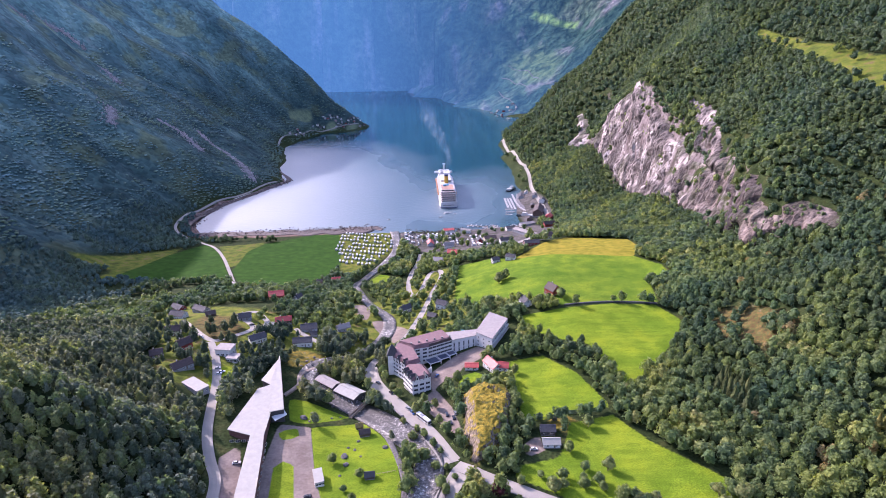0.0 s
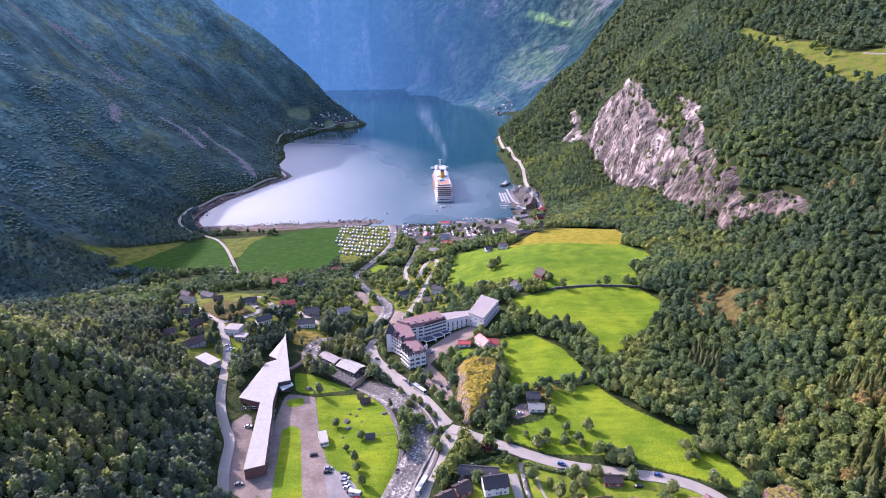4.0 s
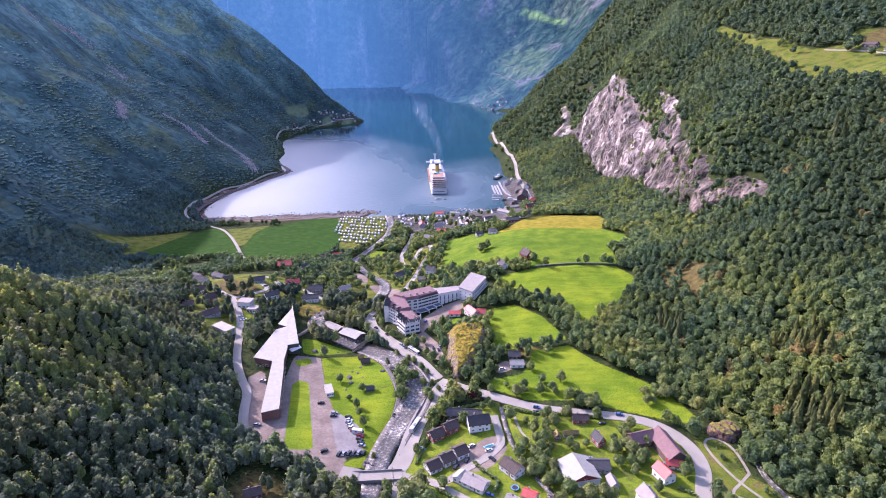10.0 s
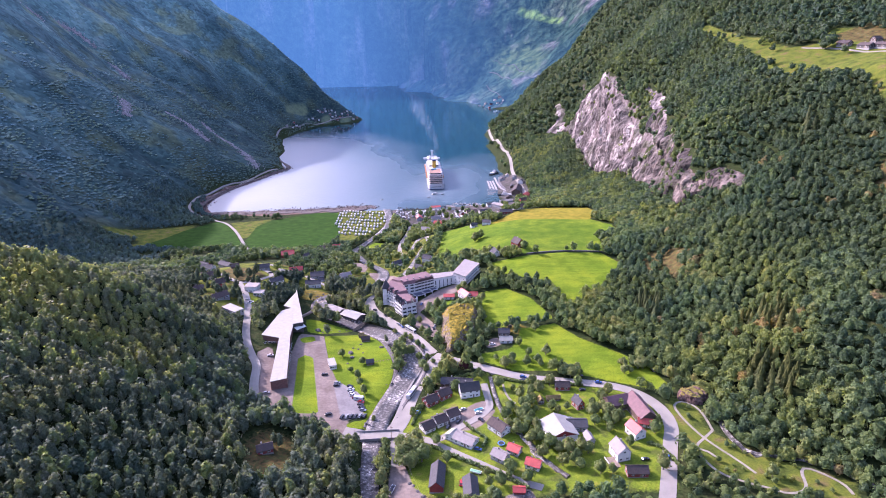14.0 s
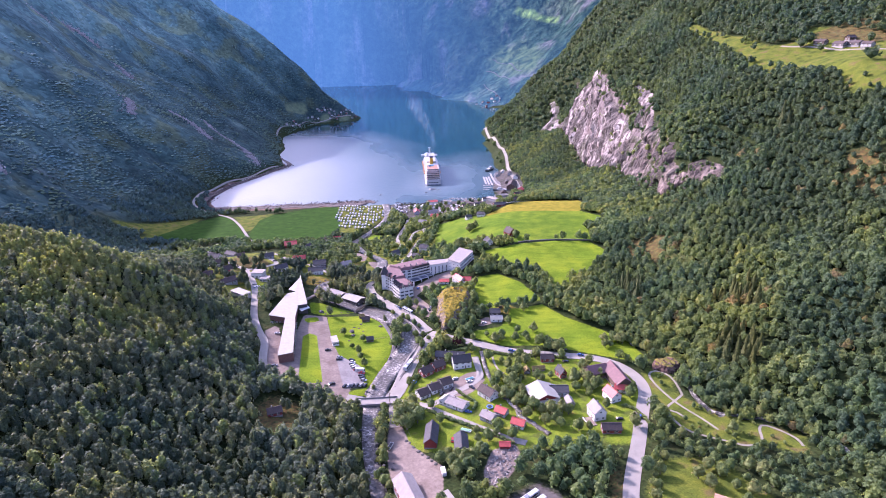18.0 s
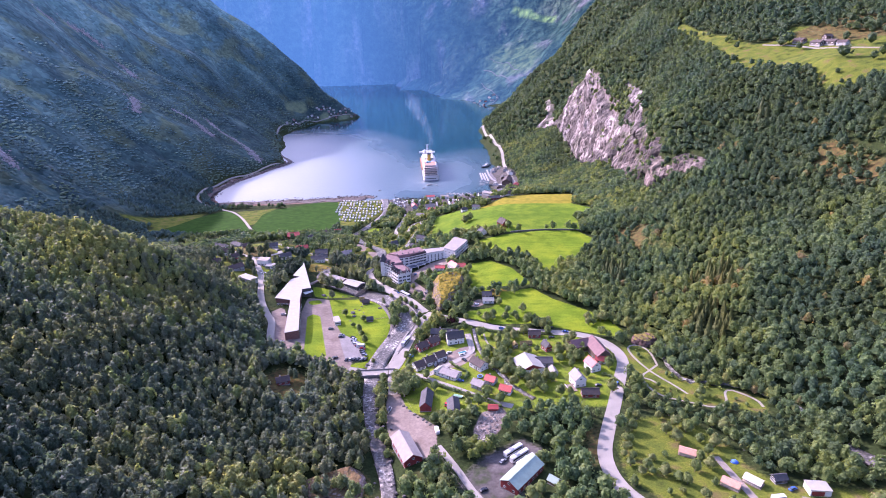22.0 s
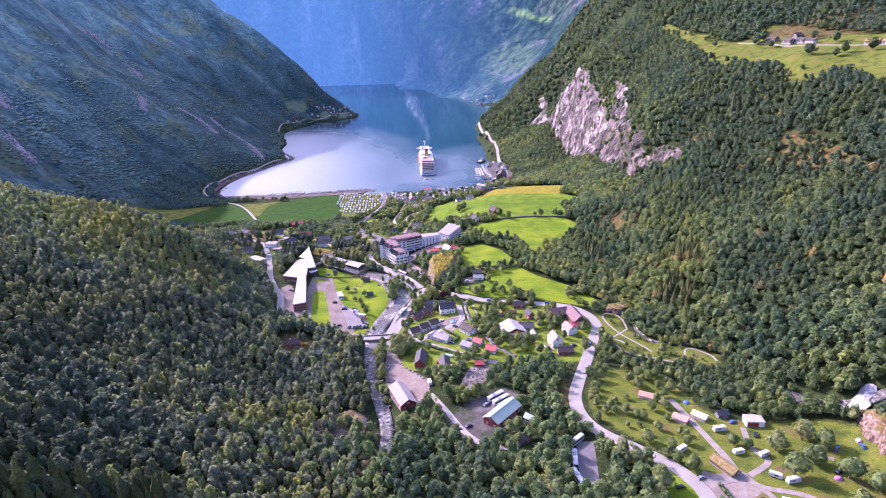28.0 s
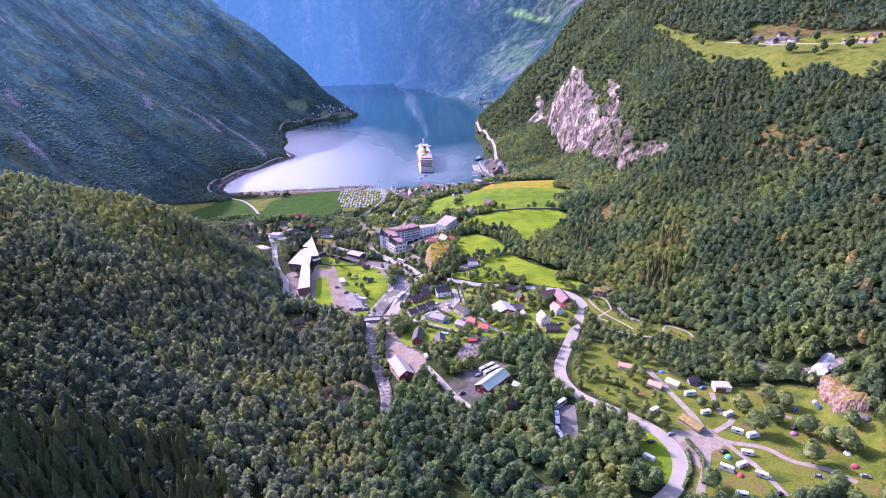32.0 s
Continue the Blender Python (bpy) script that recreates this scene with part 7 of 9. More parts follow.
# ---- cruise ship ----
def cruise_ship():
    s = thing("cruise_ship", 20, 1000, 92, "large white cruise ship with a yellow funnel, seen from astern", "cruise ship", z=0)
    white = paint("ship_white", (0.46, 0.455, 0.45), 0.4, 0, 0.04, 12)
    length, beam = 250.0, 32.0

    def outline(shrink, bow, stern=0.0):
        h = beam / 2 - shrink
        return [(stern, -h * 0.86), (stern + 8, -h), (bow - 62, -h), (bow - 28, -h * 0.72), (bow - 8, -h * 0.3), (bow, 0), (bow - 8, h * 0.3), (bow - 28, h * 0.72), (bow - 62, h), (stern + 8, h), (stern, h * 0.86)]

    part("hull", slab(outline(0, length), -6, 10.5), white, s)
    part("boot_stripe", slab(outline(-0.06, length + 0.1, -0.06), -1.0, 1.4), paint("blue_boot_paint", (0.023, 0.047, 0.125), 0.4), s)
    tiers = [(1.0, 236, 3, 13.4), (1.0, 222, 6, 16.3), (0.6, 214, 9, 19.2), (0.6, 212, 13, 22.1), (0.6, 210, 17, 25.0), (2.6, 200, 24, 28.0)]
    low = 10.5
    for shrink, bow, stern, top in tiers:
        deck = part("deck", slab(outline(shrink + 0.9, bow - 1.2, stern + 1.2), low, top - 0.5), white, s)
        part("deck_edge", slab(outline(shrink, bow, stern), top - 0.5, top), white, deck)
        glass = part("window_band", slab(outline(shrink + 0.82, bow - 1.1, stern + 1.1), low + 0.8, low + 1.9), GLASS, deck)
        for side in (-1, 1):
            rail = part("railing", boxed((bow + stern) / 2 - 25, side * (beam / 2 - shrink - 0.3), top, bow - stern - 90, 0.12, 1.0), white, deck)
        low = top
    # open decks astern
    wood_deck = paint("teak_deck", (0.296, 0.156, 0.101), 0.7, 0, 0.12, 4)
    for k, (x, z) in enumerate(((4, 13.45), (7, 16.35), (10, 19.25), (14, 22.15), (19, 25.05))):
        part("aft_terrace", boxed(x + 0.6, 0, z, 3.0, 25, 0.12), wood_deck, s)
    part("lido_deck", boxed(45, 0, 28.02, 40, 22, 0.15), wood_deck, s)
    part("pool", boxed(62, 0, 28.1, 12, 7, 0.5), paint("ship_pool", (0.062, 0.273, 0.429), 0.1), s)
    part("slide", boxed(54, 5, 28.1, 6, 5, 3.0, 0.6), paint("slide_blue", (0.078, 0.273, 0.468), 0.4), s)
    funnel = part("funnel", slab([(78, -3.6), (90, -3.6), (93, 0), (90, 3.6), (78, 3.6), (76, 0)], [28] * 6, [44, 43, 42.5, 43, 44, 44.5]), paint("funnel_yellow", (0.562, 0.328, 0.039), 0.45), s)
    part("funnel_cap", slab([(77.8, -3.7), (90.2, -3.7), (93.2, 0), (90.2, 3.7), (77.8, 3.7), (75.8, 0)], [41.5] * 6, [44.4, 43.3, 42.8, 43.3, 44.4, 44.8]), paint("funnel_blue", (0.023, 0.039, 0.109), 0.45), funnel)
    part("deck_house", boxed(120, 0, 28.0, 60, 20, 3.2, 0.4), white, s)
    part("deck_house", boxed(165, 0, 28.0, 40, 22, 5.0, 0.4), white, s)
    bridge = part("bridge", boxed(204, 0, 22.2, 9, 38, 3.4, 0.4), white, s)
    part("bridge_window", boxed(208.6, 0, 23.6, 0.2, 36, 1.2), GLASS, bridge)
    mast = part("mast", slab([(176, -1.6), (182, -1.6), (182, 1.6), (176, 1.6)], 33, [46, 44, 44, 46]), white, s)
    part("radar_dome", boxed(179, 0, 45, 4, 7, 1.2, 0.4), white, mast)
    for x in (150, 166):
        bm = bmesh.new()
        bmesh.ops.create_uvsphere(bm, u_segments=14, v_segments=8, radius=3.0, matrix=Matrix.Translation((x, 6, 34.5)))
        part("satellite_dome", bm, white, s)
    for side in (-1, 1):
        for k in range(9):
            boat = part("lifeboat", boxed(48 + k * 15.5, side * (beam / 2 + 0.6), 14.2, 11, 2.6, 2.4, 0.6), paint("lifeboat_orange", (0.585, 0.218, 0.039), 0.5), s)
            part("davit", boxed(48 + k * 15.5, side * (beam / 2 - 0.1), 13.4, 0.5, 1.6, 4.2), white, boat)
    part("stern_window", boxed(-0.12, 0, 5.0, 0.1, 20, 1.0), GLASS, s)
    tender = thing("tender_boat", 16, 964, 30, "small white tender boat behind the cruise ship", "boat", z=0)
    part("hull", side_profile([(-6, -0.6), (5, -0.6), (7, 1.4), (-6, 1.3)], 3.6, 0), CAR_PAINT["white"], tender)
    part("canopy", boxed(-0.5, 0, 1.3, 8, 3.0, 1.5, 0.3), CAR_PAINT["white"], tender)


cruise_ship()


def smoke_plume():
    """Thin grey-blue funnel smoke: many faint overlapping puffs that rise, drift and widen."""
    m, n, l, b = blank("thin_smoke")
    b.inputs["Base Color"].default_value = (0.8, 0.86, 0.92, 1)
    b.inputs["Roughness"].default_value, b.inputs["Specular IOR Level"].default_value = 1.0, 0.0
    wisp = noise_node(n, l, 9, 6, stretch=(1, 1, 0.6))
    l.new(maths(n, l, "MULTIPLY", maths(n, l, "SUBTRACT", wisp, 0.38), 0.26, True), b.inputs["Alpha"])
    r = np.random.default_rng(31)
    v0, f0 = ball(3)
    vs, fs = [], []
    for k in range(11):
        s = k / 10
        wide = 2.2 + 15 * s
        c = np.array([17 + 7 * math.sin(s * 5) - 24 * s * s, 1084 + 40 * s, 46 + 105 * s]) + r.normal(0, 1, 3) * (wide * 0.25, wide * 0.25, 2)
        lump = np.array([1 + 0.4 * noise.noise(Vector(p) * 1.6 + Vector((k, 0, 0))) for p in v0])
        vs.append(v0 * lump[:, None] * (wide * 0.8, wide * 0.6, 7 + wide * 0.35) + c)
        fs.append(f0 + len(v0) * k)
    ob = mesh_object("smoke", np.concatenate(vs), np.concatenate(fs), m, smooth=True)
    tagged(ob, "faint bluish smoke rising from the ship's funnel", "smoke", kind="stuff")


smoke_plume()

# ---- far hamlets and the mountain farm ----
for k, (x, y) in enumerate([(-395, 2057), (-388, 2055), (-379, 2059), (-369, 2067), (-360, 2077), (-350, 2082), (-374, 2073), (-353, 2064), (-344, 2059), (-335, 2053), (-347, 2043), (-333, 2071), (-321, 2076), (-315, 2100), (-309, 2120), (-300, 2139), (-290, 2163), (-296, 2117), (-280, 2163), (-310, 2086), (-338, 2083), (-274, 2103), (-264, 2129), (-408, 2015), (-398, 2012), (-387, 2020), (-419, 1994), (-449, 1891), (-444, 1840), (-428, 1878), (-439, 1880), (-456, 1817), (-325, 2054)]):
    house(x, y, 25 * k, 8.5, 6.5, 3.4, 6, ("white", "grey", "red", "white", "dark")[k % 5], ("slate", "grey")[k % 2], "small timber house of the hamlet on the headland", chimney=False, glazed=False, group="houses of the headland hamlet")
for k, (x, y) in enumerate([(242, 2588), (250, 2511), (258, 2546), (275, 2471), (310, 2572), (333, 2592), (317, 2522), (288, 2520), (344, 2543), (268, 2560)]):
    house(x, y, 33 * k, 13, 9, 4, 7, ("white", "grey", "white", "red")[k % 4], ("grey", "slate")[k % 2], "timber house on the far point of land", chimney=False, glazed=False, group="houses on the far point")
for k, (x, y, a, l, w, wall, roof) in enumerate([(463, 545, -70, 14, 9, "brown", "brown"), (469, 520, -80, 16, 9, "dark", "brown"), (477, 507, -75, 14, 9, "dark", "brown"), (484, 527, 10, 10, 8, "brown", "brown"), (478, 490, -70, 12, 8, "grey", "brown"),
                                                   (499, 424, -75, 8, 6, "brown", "turf"), (502, 415, -75, 8, 6, "brown", "turf"), (505, 406, -75, 8, 6, "brown", "turf"), (509, 398, -75, 8, 6, "brown", "turf"), (524, 412, -70, 9, 7, "red", "brown")]):
    house(x, y, a, l, w, 3.2, 5.6, wall, roof, "weathered timber building of the mountain farm", chimney=k < 3, group="mountain farm buildings", bays=2)

# ---- bridges, walls and river works ----
bridge = thing("road_bridge", -26, 164, 2, "low concrete road bridge over the river", "bridge", z=float(ground(-14, 168)) + 0.2)
part("bridge_deck", boxed(0, 0, -0.5, 26, 7.5, 0.7), ASPHALT, bridge)
for s in (-1, 1):
    part("parapet", boxed(0, s * 3.6, 0.2, 26, 0.3, 0.9), CONCRETE, bridge)
    part("abutment", boxed(s * 10.5, 0, -5, 2.5, 8.2, 4.5), STONE, bridge)
walkbridge = thing("footbridge", -50, 310, 62, "narrow timber footbridge over the rapids", "bridge", z=float(ground(-54, 304)) + 1.4)
part("deck", boxed(0, 0, 0, 22, 2.2, 0.4), TIMBER, walkbridge)
for s in (-1, 1):
    part("rail", boxed(0, s * 1.0, 0.4, 22, 0.1, 1.0), TIMBER, walkbridge)
BOARDWALK = [(-82, 368), (-90, 360), (-95, 352), (-96, 344), (-93, 334), (-95, 325), (-99, 316)]
tagged(strip("boardwalk", BOARDWALK, 2.6, TIMBER, 1.6), "curving timber boardwalk along the gorge", "boardwalk", kind="structure")
STONES = paint("river_stones", (0.10, 0.092, 0.09), 0.9, 0, 0.45, 1.2, 0.3, 0.5)
tagged(strip("stone_bank", [(-34, 284), (-29, 275), (-22, 255), (-18, 237), (-19, 220), (-23, 204), (-29, 186), (-33, 172)], 3.0, STONES, 0.3), "grey boulder embankment along the river", "embankment", kind="structure")
tagged(strip("stone_bank", [(4, 240), (0, 222), (-6, 206), (-11, 194), (-16, 180)], 2.0, STONES, 0.3), "grey boulder embankment along the river", "embankment", kind="structure")
tagged(strip("bus_lot", [(94, 24), (92, 12), (88, -8)], 9.0, paint("worn_dark_asphalt", (0.11, 0.1, 0.098), 0.9, 0, 0.2, 3, 0.02, 0.6), 0.2, smooth=False), "small asphalt lot for coaches", "car park", kind="structure")
tagged(strip("farm_track", [(439, 581), (454, 547), (462, 512), (470, 485), (481, 447), (496, 418), (512, 393)], 3.0, GRAVEL, 0.4), "pale gravel track to the mountain farm", "track", kind="structure")
SCREES = [[(-595, 1268), (-549, 1259), (-488, 1203)], [(-550, 1355), (-505, 1314), (-466, 1313), (-381, 1184)], [(-867, 1288), (-850, 1298)], [(-864, 1380), (-853, 1417), (-810, 1423)], [(-759, 1385), (-716, 1365)], [(-595, 650), (-574, 639), (-552, 627)], [(-617, 1133), (-583, 1056)],
          [(-820, 1015), (-805, 1010)], [(-690, 791), (-658, 752)]]
SCREE = paint("scree_rock", (0.33, 0.29, 0.29), 0.9, 0, 0.35, 9, 0.3, 1.5)


def scree(line):
    """Angular blocks strewn down a gully."""
    r = np.random.default_rng(int(-line[0][0]))
    p = rounded(line, 1.2)
    n = 7 * len(p)
    at = p[r.integers(0, len(p), n)] + r.normal(0, 1, (n, 2)) * r.choice([2.0, 4.5, 7.0], (n, 1))
    z = ground(at[:, 0], at[:, 1])
    vs = [clump((x, y, h + 0.5), r.uniform(0.6, 2.2), r) for (x, y), h in zip(at, z)]
    ob = mesh_object("scree", np.concatenate(vs), np.concatenate([OCTA_F + 6 * k for k in range(n)]), SCREE)
    tagged(ob, "pale strip of scree down the mountainside", "scree", kind="stuff")


for line in SCREES:
    scree(line)
# dark blue paint, so the road seems to lie behind haze
FAR_ROAD = paint("distant_road", (0.045, 0.06, 0.085), 0.9, 0, 0.1, 20)
for line in ([(299, 2849), (332, 2628), (352, 2535), (294, 2438)], [(327, 3009), (385, 2866), (417, 2608)], [(366, 3082), (427, 2917), (465, 2705)]):
    tagged(strip("mountain_road", line, 3.5, FAR_ROAD, 3.0, 12), "pale hairpin road climbing the far mountainside", "road", kind="structure")
tagged(strip("shore_road", [(-455, 1664), (-466, 1740), (-452, 1824), (-420, 1926), (-384, 2005), (-325, 2062), (-281, 2122)], 5.0, ASPHALT, 0.6, 12), "narrow road along the far shore", "road", kind="structure")


def waterfall():
    """A broad white fall that slides down a smooth rock shoulder, with a smaller step above it."""
    foam = paint("falling_foam", (0.3, 0.3, 0.3), 0.6, 0, 0.3, 1.6, 0.4, 0.6)
    w = thing("waterfall", 243, 32, 0, "white water fanning out over a rounded rock shoulder", "waterfall")
    for k, (top, foot, wide_top, wide_foot, rise) in enumerate((((253, 38), (235, 26), 5.0, 12.0, 2.6),)):
        n, m = 26, 14
        a, b = np.array(top, float), np.array(foot, float)
        side = np.array([-(b - a)[1], (b - a)[0]]) / np.linalg.norm(b - a)
        bm = bmesh.new()
        rows = []
        for i in range(n + 1):
            s = i / n
            row = []
            for q in range(m + 1):
                v = q / m - 0.5
                edge = 1 + 0.35 * noise.noise((s * 4, 3.0 * (v > 0), 5 + k))
                x, y = a + (b - a) * s + side * v * (wide_top + (wide_foot - wide_top) * s) * edge
                z = float(ground(x, y)) + rise * math.sin(math.pi * (0.15 + 0.8 * s)) * (1 - 2.2 * v * v) + 0.5 * noise.noise((x * 0.5, y * 0.5, 2)) + 0.6
                row.append(bm.verts.new((x - 243, y - 32, z - float(ground(243, 32)))))
            rows.append(row)
        for r0, r1 in zip(rows, rows[1:]):
            for q in range(m):
                bm.faces.new((r0[q], r0[q + 1], r1[q + 1], r1[q]))
        for f in bm.faces:
            f.smooth = True
        part("water_sheet", bm, foam, w)
    BUILT.extend([(248, 34, 4), (241, 30, 4), (236, 26, 3)])


waterfall()


def boulder(x, y, size, label="grey boulder on the lawn"):
    r = random.Random(int(x * 7 + y))
    bm = bmesh.new()
    bmesh.ops.create_icosphere(bm, subdivisions=2, radius=1.0)
    for v in bm.verts:
        v.co *= 1 + 0.28 * noise.noise(v.co * 1.3 + Vector((x, y, 0)))
        v.co.z *= 0.6
    b = thing("boulder", x, y, r.uniform(0, 360), label, "rock", "boulders")
    part("stone", bm, STONES, b, at=Matrix.Diagonal((size, size * 0.8, size, 1)))


for x, y, s in ((-82, 295, 2.6), (-52, 270, 1.0), (-48, 268, 1.1), (-47, 276, 1.2), (-31, 269, 1.8), (-44, 262, 0.9), (-53, 246, 1.0), (-53, 262, 2.4), (-51, 255, 1.8), (-78, 292, 1.0), (-66, 298, 0.9), (-61, 300, 0.8), (66, 282, 2.2), (71, 280, 1.8), (140, 205, 1.5), (98, 213, 1.6), (103, 212, 1.2),
                 (240, -8, 4.0), (236, -16, 3.2), (244, 2, 3.6), (44, 90, 1.6), (41, 86, 1.4), (47, 94, 1.2), (38, 92, 1.3),
                 (-6, 125, 1.2), (-4, 123, 0.9), (-2, 119, 1.1), (1, 115, 1.3), (3, 112, 0.9), (6, 109, 1.2), (8, 106, 1.0), (10, 103, 1.2), (13, 100, 1.0), (42, 98, 1.5), (43, 93, 1.1), (45, 100, 1.3), (40, 92, 1.0), (45, 91, 1.4), (50, 108, 1.2), (46, 106, 1.6), (39, 99, 1.1), (36, 88, 1.2), (48, 100, 0.9), (52, 111, 1.0)):
    boulder(x, y, s)
house(-48, 289, 10, 5, 4, 2.2, 3.6, "brown", "turf", "small old log cabin with a turf roof on the lawn", chimney=False, glazed=False, name="cabin", category="cabin", group="museum cabins")
house(-44, 282, 10, 7, 5, 2.4, 4.0, "brown", "brown", "old log cabin on the lawn", chimney=False, glazed=False, name="cabin", category="cabin", group="museum cabins")
house(-37, 244, 8, 6, 4.5, 2.2, 3.8, "brown", "slate", "old timber boathouse on the lawn", chimney=False, glazed=False, name="cabin", category="cabin", group="museum cabins")


def rubble():
    """Pale broken stones over the bare clearing below the village."""
    r = np.random.default_rng(17)
    p = r.uniform((33, 79), (56, 115), (700, 2))
    p = p[inside_depth(RUBBLE, p[:, 0], p[:, 1]) > 0.5]
    vs = [clump((x, y, float(ground(x, y)) + 0.15), r.choice([0.25, 0.4, 0.8], p=[0.5, 0.35, 0.15]) * r.uniform(0.7, 1.4), r) for x, y in p]
    ob = mesh_object("rubble", np.concatenate(vs), np.concatenate([OCTA_F + 6 * k for k in range(len(vs))]), paint("pale_rubble", (0.3, 0.27, 0.24), 0.9, 0, 0.3, 1.2, 0.1, 0.4))
    tagged(ob, "pale broken stones on a bare clearing", "stones", kind="stuff")


rubble()


def crag(name, outline, high, step, edge, material, label, seed):
    """A weathered outcrop: steep broken sides, a hummocky top, cut by joints."""
    xs, ys = zip(*outline)
    gx, gy = np.meshgrid(np.arange(min(xs) - 3, max(xs) + 3, step), np.arange(min(ys) - 3, max(ys) + 3, step))
    d = inside_depth(outline, gx, gy) + 1.6 * wander(gx, gy, 6, seed) + 0.8 * wander(gx, gy, 2.5, seed + 1)
    up = np.clip(d / edge, 0, 1)
    up = 0.75 * up ** 0.6 + 0.25 * np.clip(d / (3 * edge), 0, 1)
    terrace = np.round(3.2 * up + 0.5 * wander(gx, gy, 5, seed + 2)) / 3.2
    rise = high * (0.55 * up + 0.45 * np.minimum(terrace, up + 0.2)) * (1 + 0.22 * wander(gx, gy, 8, seed + 3))
    joint = np.clip(0.2 - np.abs(wander(gx + 0.6 * gy, gy - 0.3 * gx, 7, seed + 4)), 0, 1) * 5
    rise = rise - 0.16 * high * joint * up + 0.07 * high * up * wander(gx, gy, 1.7, seed + 5) + 0.05 * high * up * wander(gx, gy, 0.9, seed + 6)
    z = ground(gx, gy) + np.where(d > 0, rise, -1.5)
    n, k = gx.shape
    i = np.arange(n * k).reshape(n, k)
    quads = np.stack([i[:-1, :-1], i[:-1, 1:], i[1:, 1:], i[1:, :-1]], -1).reshape(-1, 4)
    keep = (d.ravel()[quads] > -1.2).all(1)
    ob = mesh_object(name, np.stack([gx, gy, z], -1).reshape(-1, 3), quads[keep], material)
    return tagged(ob, label, "rock")


def crag_material(name, turf, stone, lean):
    """Grass and moss where it is level, bare stone where it is steep."""
    m, n, l, b = blank(name)
    small, mid = noise_node(n, l, 0.6, 6), noise_node(n, l, 2.6, 6)
    grown = ramp(n, l, mid, [(0.34, turf[0]), (0.46, turf[1]), (0.56, turf[2]), (0.68, turf[3])])
    bare_rock = ramp(n, l, noise_node(n, l, 1.6, 7), [(0.34, tuple(0.35 * c for c in stone)), (0.5, stone), (0.68, tuple(1.7 * c for c in stone))])
    geo = n.new("ShaderNodeNewGeometry")
    sep = n.new("ShaderNodeSeparateXYZ")
    l.new(geo.outputs["Normal"], sep.inputs[0])
    level = maths(n, l, "ADD", sep.outputs["Z"], maths(n, l, "MULTIPLY", maths(n, l, "SUBTRACT", mid, 0.5), 0.9))
    out = blend(n, l, ramp(n, l, level, [(lean - 0.06, (0, 0, 0)), (lean + 0.06, (1, 1, 1))]), bare_rock, grown)
    out = blend(n, l, 1.0, out, ramp(n, l, small, [(0.32, (0.6, 0.6, 0.6)), (0.68, (1.2, 1.18, 1.12))]), "MULTIPLY")
    l.new(out, b.inputs["Base Color"])
    b.inputs["Roughness"].default_value = 0.95
    b.inputs["Specular IOR Level"].default_value = 0.05
    bump(n, l, small, 0.8, 0.4, b)
    return m


crag("rock_outcrop", ROCK_OCHRE, 5.0, 0.8, 4.0, crag_material("ochre_heath", [(0.055, 0.06, 0.015), (0.15, 0.12, 0.02), (0.2, 0.145, 0.02), (0.1, 0.105, 0.02)], (0.14, 0.115, 0.09), 0.62), "ochre heath-grown rock outcrop beside the hotel", 71)
crag("great_boulder", [(153, 180), (157, 189), (164, 191.5), (171, 189), (170, 180), (163, 175), (157, 175)], 5.4, 0.45, 1.6, crag_material("mossy_boulder", [(0.05, 0.06, 0.015), (0.12, 0.115, 0.03), (0.16, 0.125, 0.035), (0.09, 0.1, 0.025)], (0.1, 0.066, 0.058), 0.78), "huge brown boulder topped with moss and grass at the wood's edge", 81)
crag("rock_outcrop", SCAR_WEST, 2.6, 0.7, 3.5, crag_material("pink_heath", [(0.07, 0.06, 0.025), (0.13, 0.085, 0.04), (0.16, 0.11, 0.06), (0.09, 0.085, 0.03)], (0.2, 0.15, 0.13), 0.82), "low pinkish rock hump with brown heath above the river", 101)
crag("rock_outcrop", FALL_ROCK, 4.5, 0.7, 3.0, crag_material("rusty_heath", [(0.05, 0.055, 0.016), (0.1, 0.085, 0.025), (0.14, 0.095, 0.035), (0.08, 0.085, 0.025)], (0.15, 0.105, 0.085), 0.72), "broken rusty-brown rock beside the waterfall", 91)
BUILT.append((162, 183, 8))


def bed_stones():
    """Dark stones that break the water of the river."""
    r = np.random.default_rng(12)
    v0, f0 = ball(1)
    p = rounded(RIVER, 2.2)
    p = p[(p[:, 1] > -60) & (p[:, 1] < 420)]
    vs, fs = [], []
    for k in range(620):
        x, y = p[r.integers(len(p))] + r.normal(0, 1, 2) * r.choice([2.2, 5.0])
        size = r.uniform(0.3, 1.0)
        vs.append(turned(v0 * r.uniform(0.7, 1.3, (len(v0), 1)), r) * (size * 1.3, size, size * 0.8) + (x, y, float(ground(x, y)) + 1.0))
        fs.append(f0 + len(v0) * k)
    ob = mesh_object("river_stones", np.concatenate(vs), np.concatenate(fs), STONES)
    tagged(ob, "dark rounded stones scattered in the river bed", "stones", kind="stuff")


bed_stones()
fence = thing("log_fence", -29, 247, 14, "low log fence running out from the old boathouse", "fence")
for k in range(6):
    part("post", boxed(-5 + 2 * k, 0, 0, 0.18, 0.18, 1.1), TIMBER, fence)
part("rail", boxed(0, 0, 0.75, 11, 0.12, 0.16), TIMBER, fence)



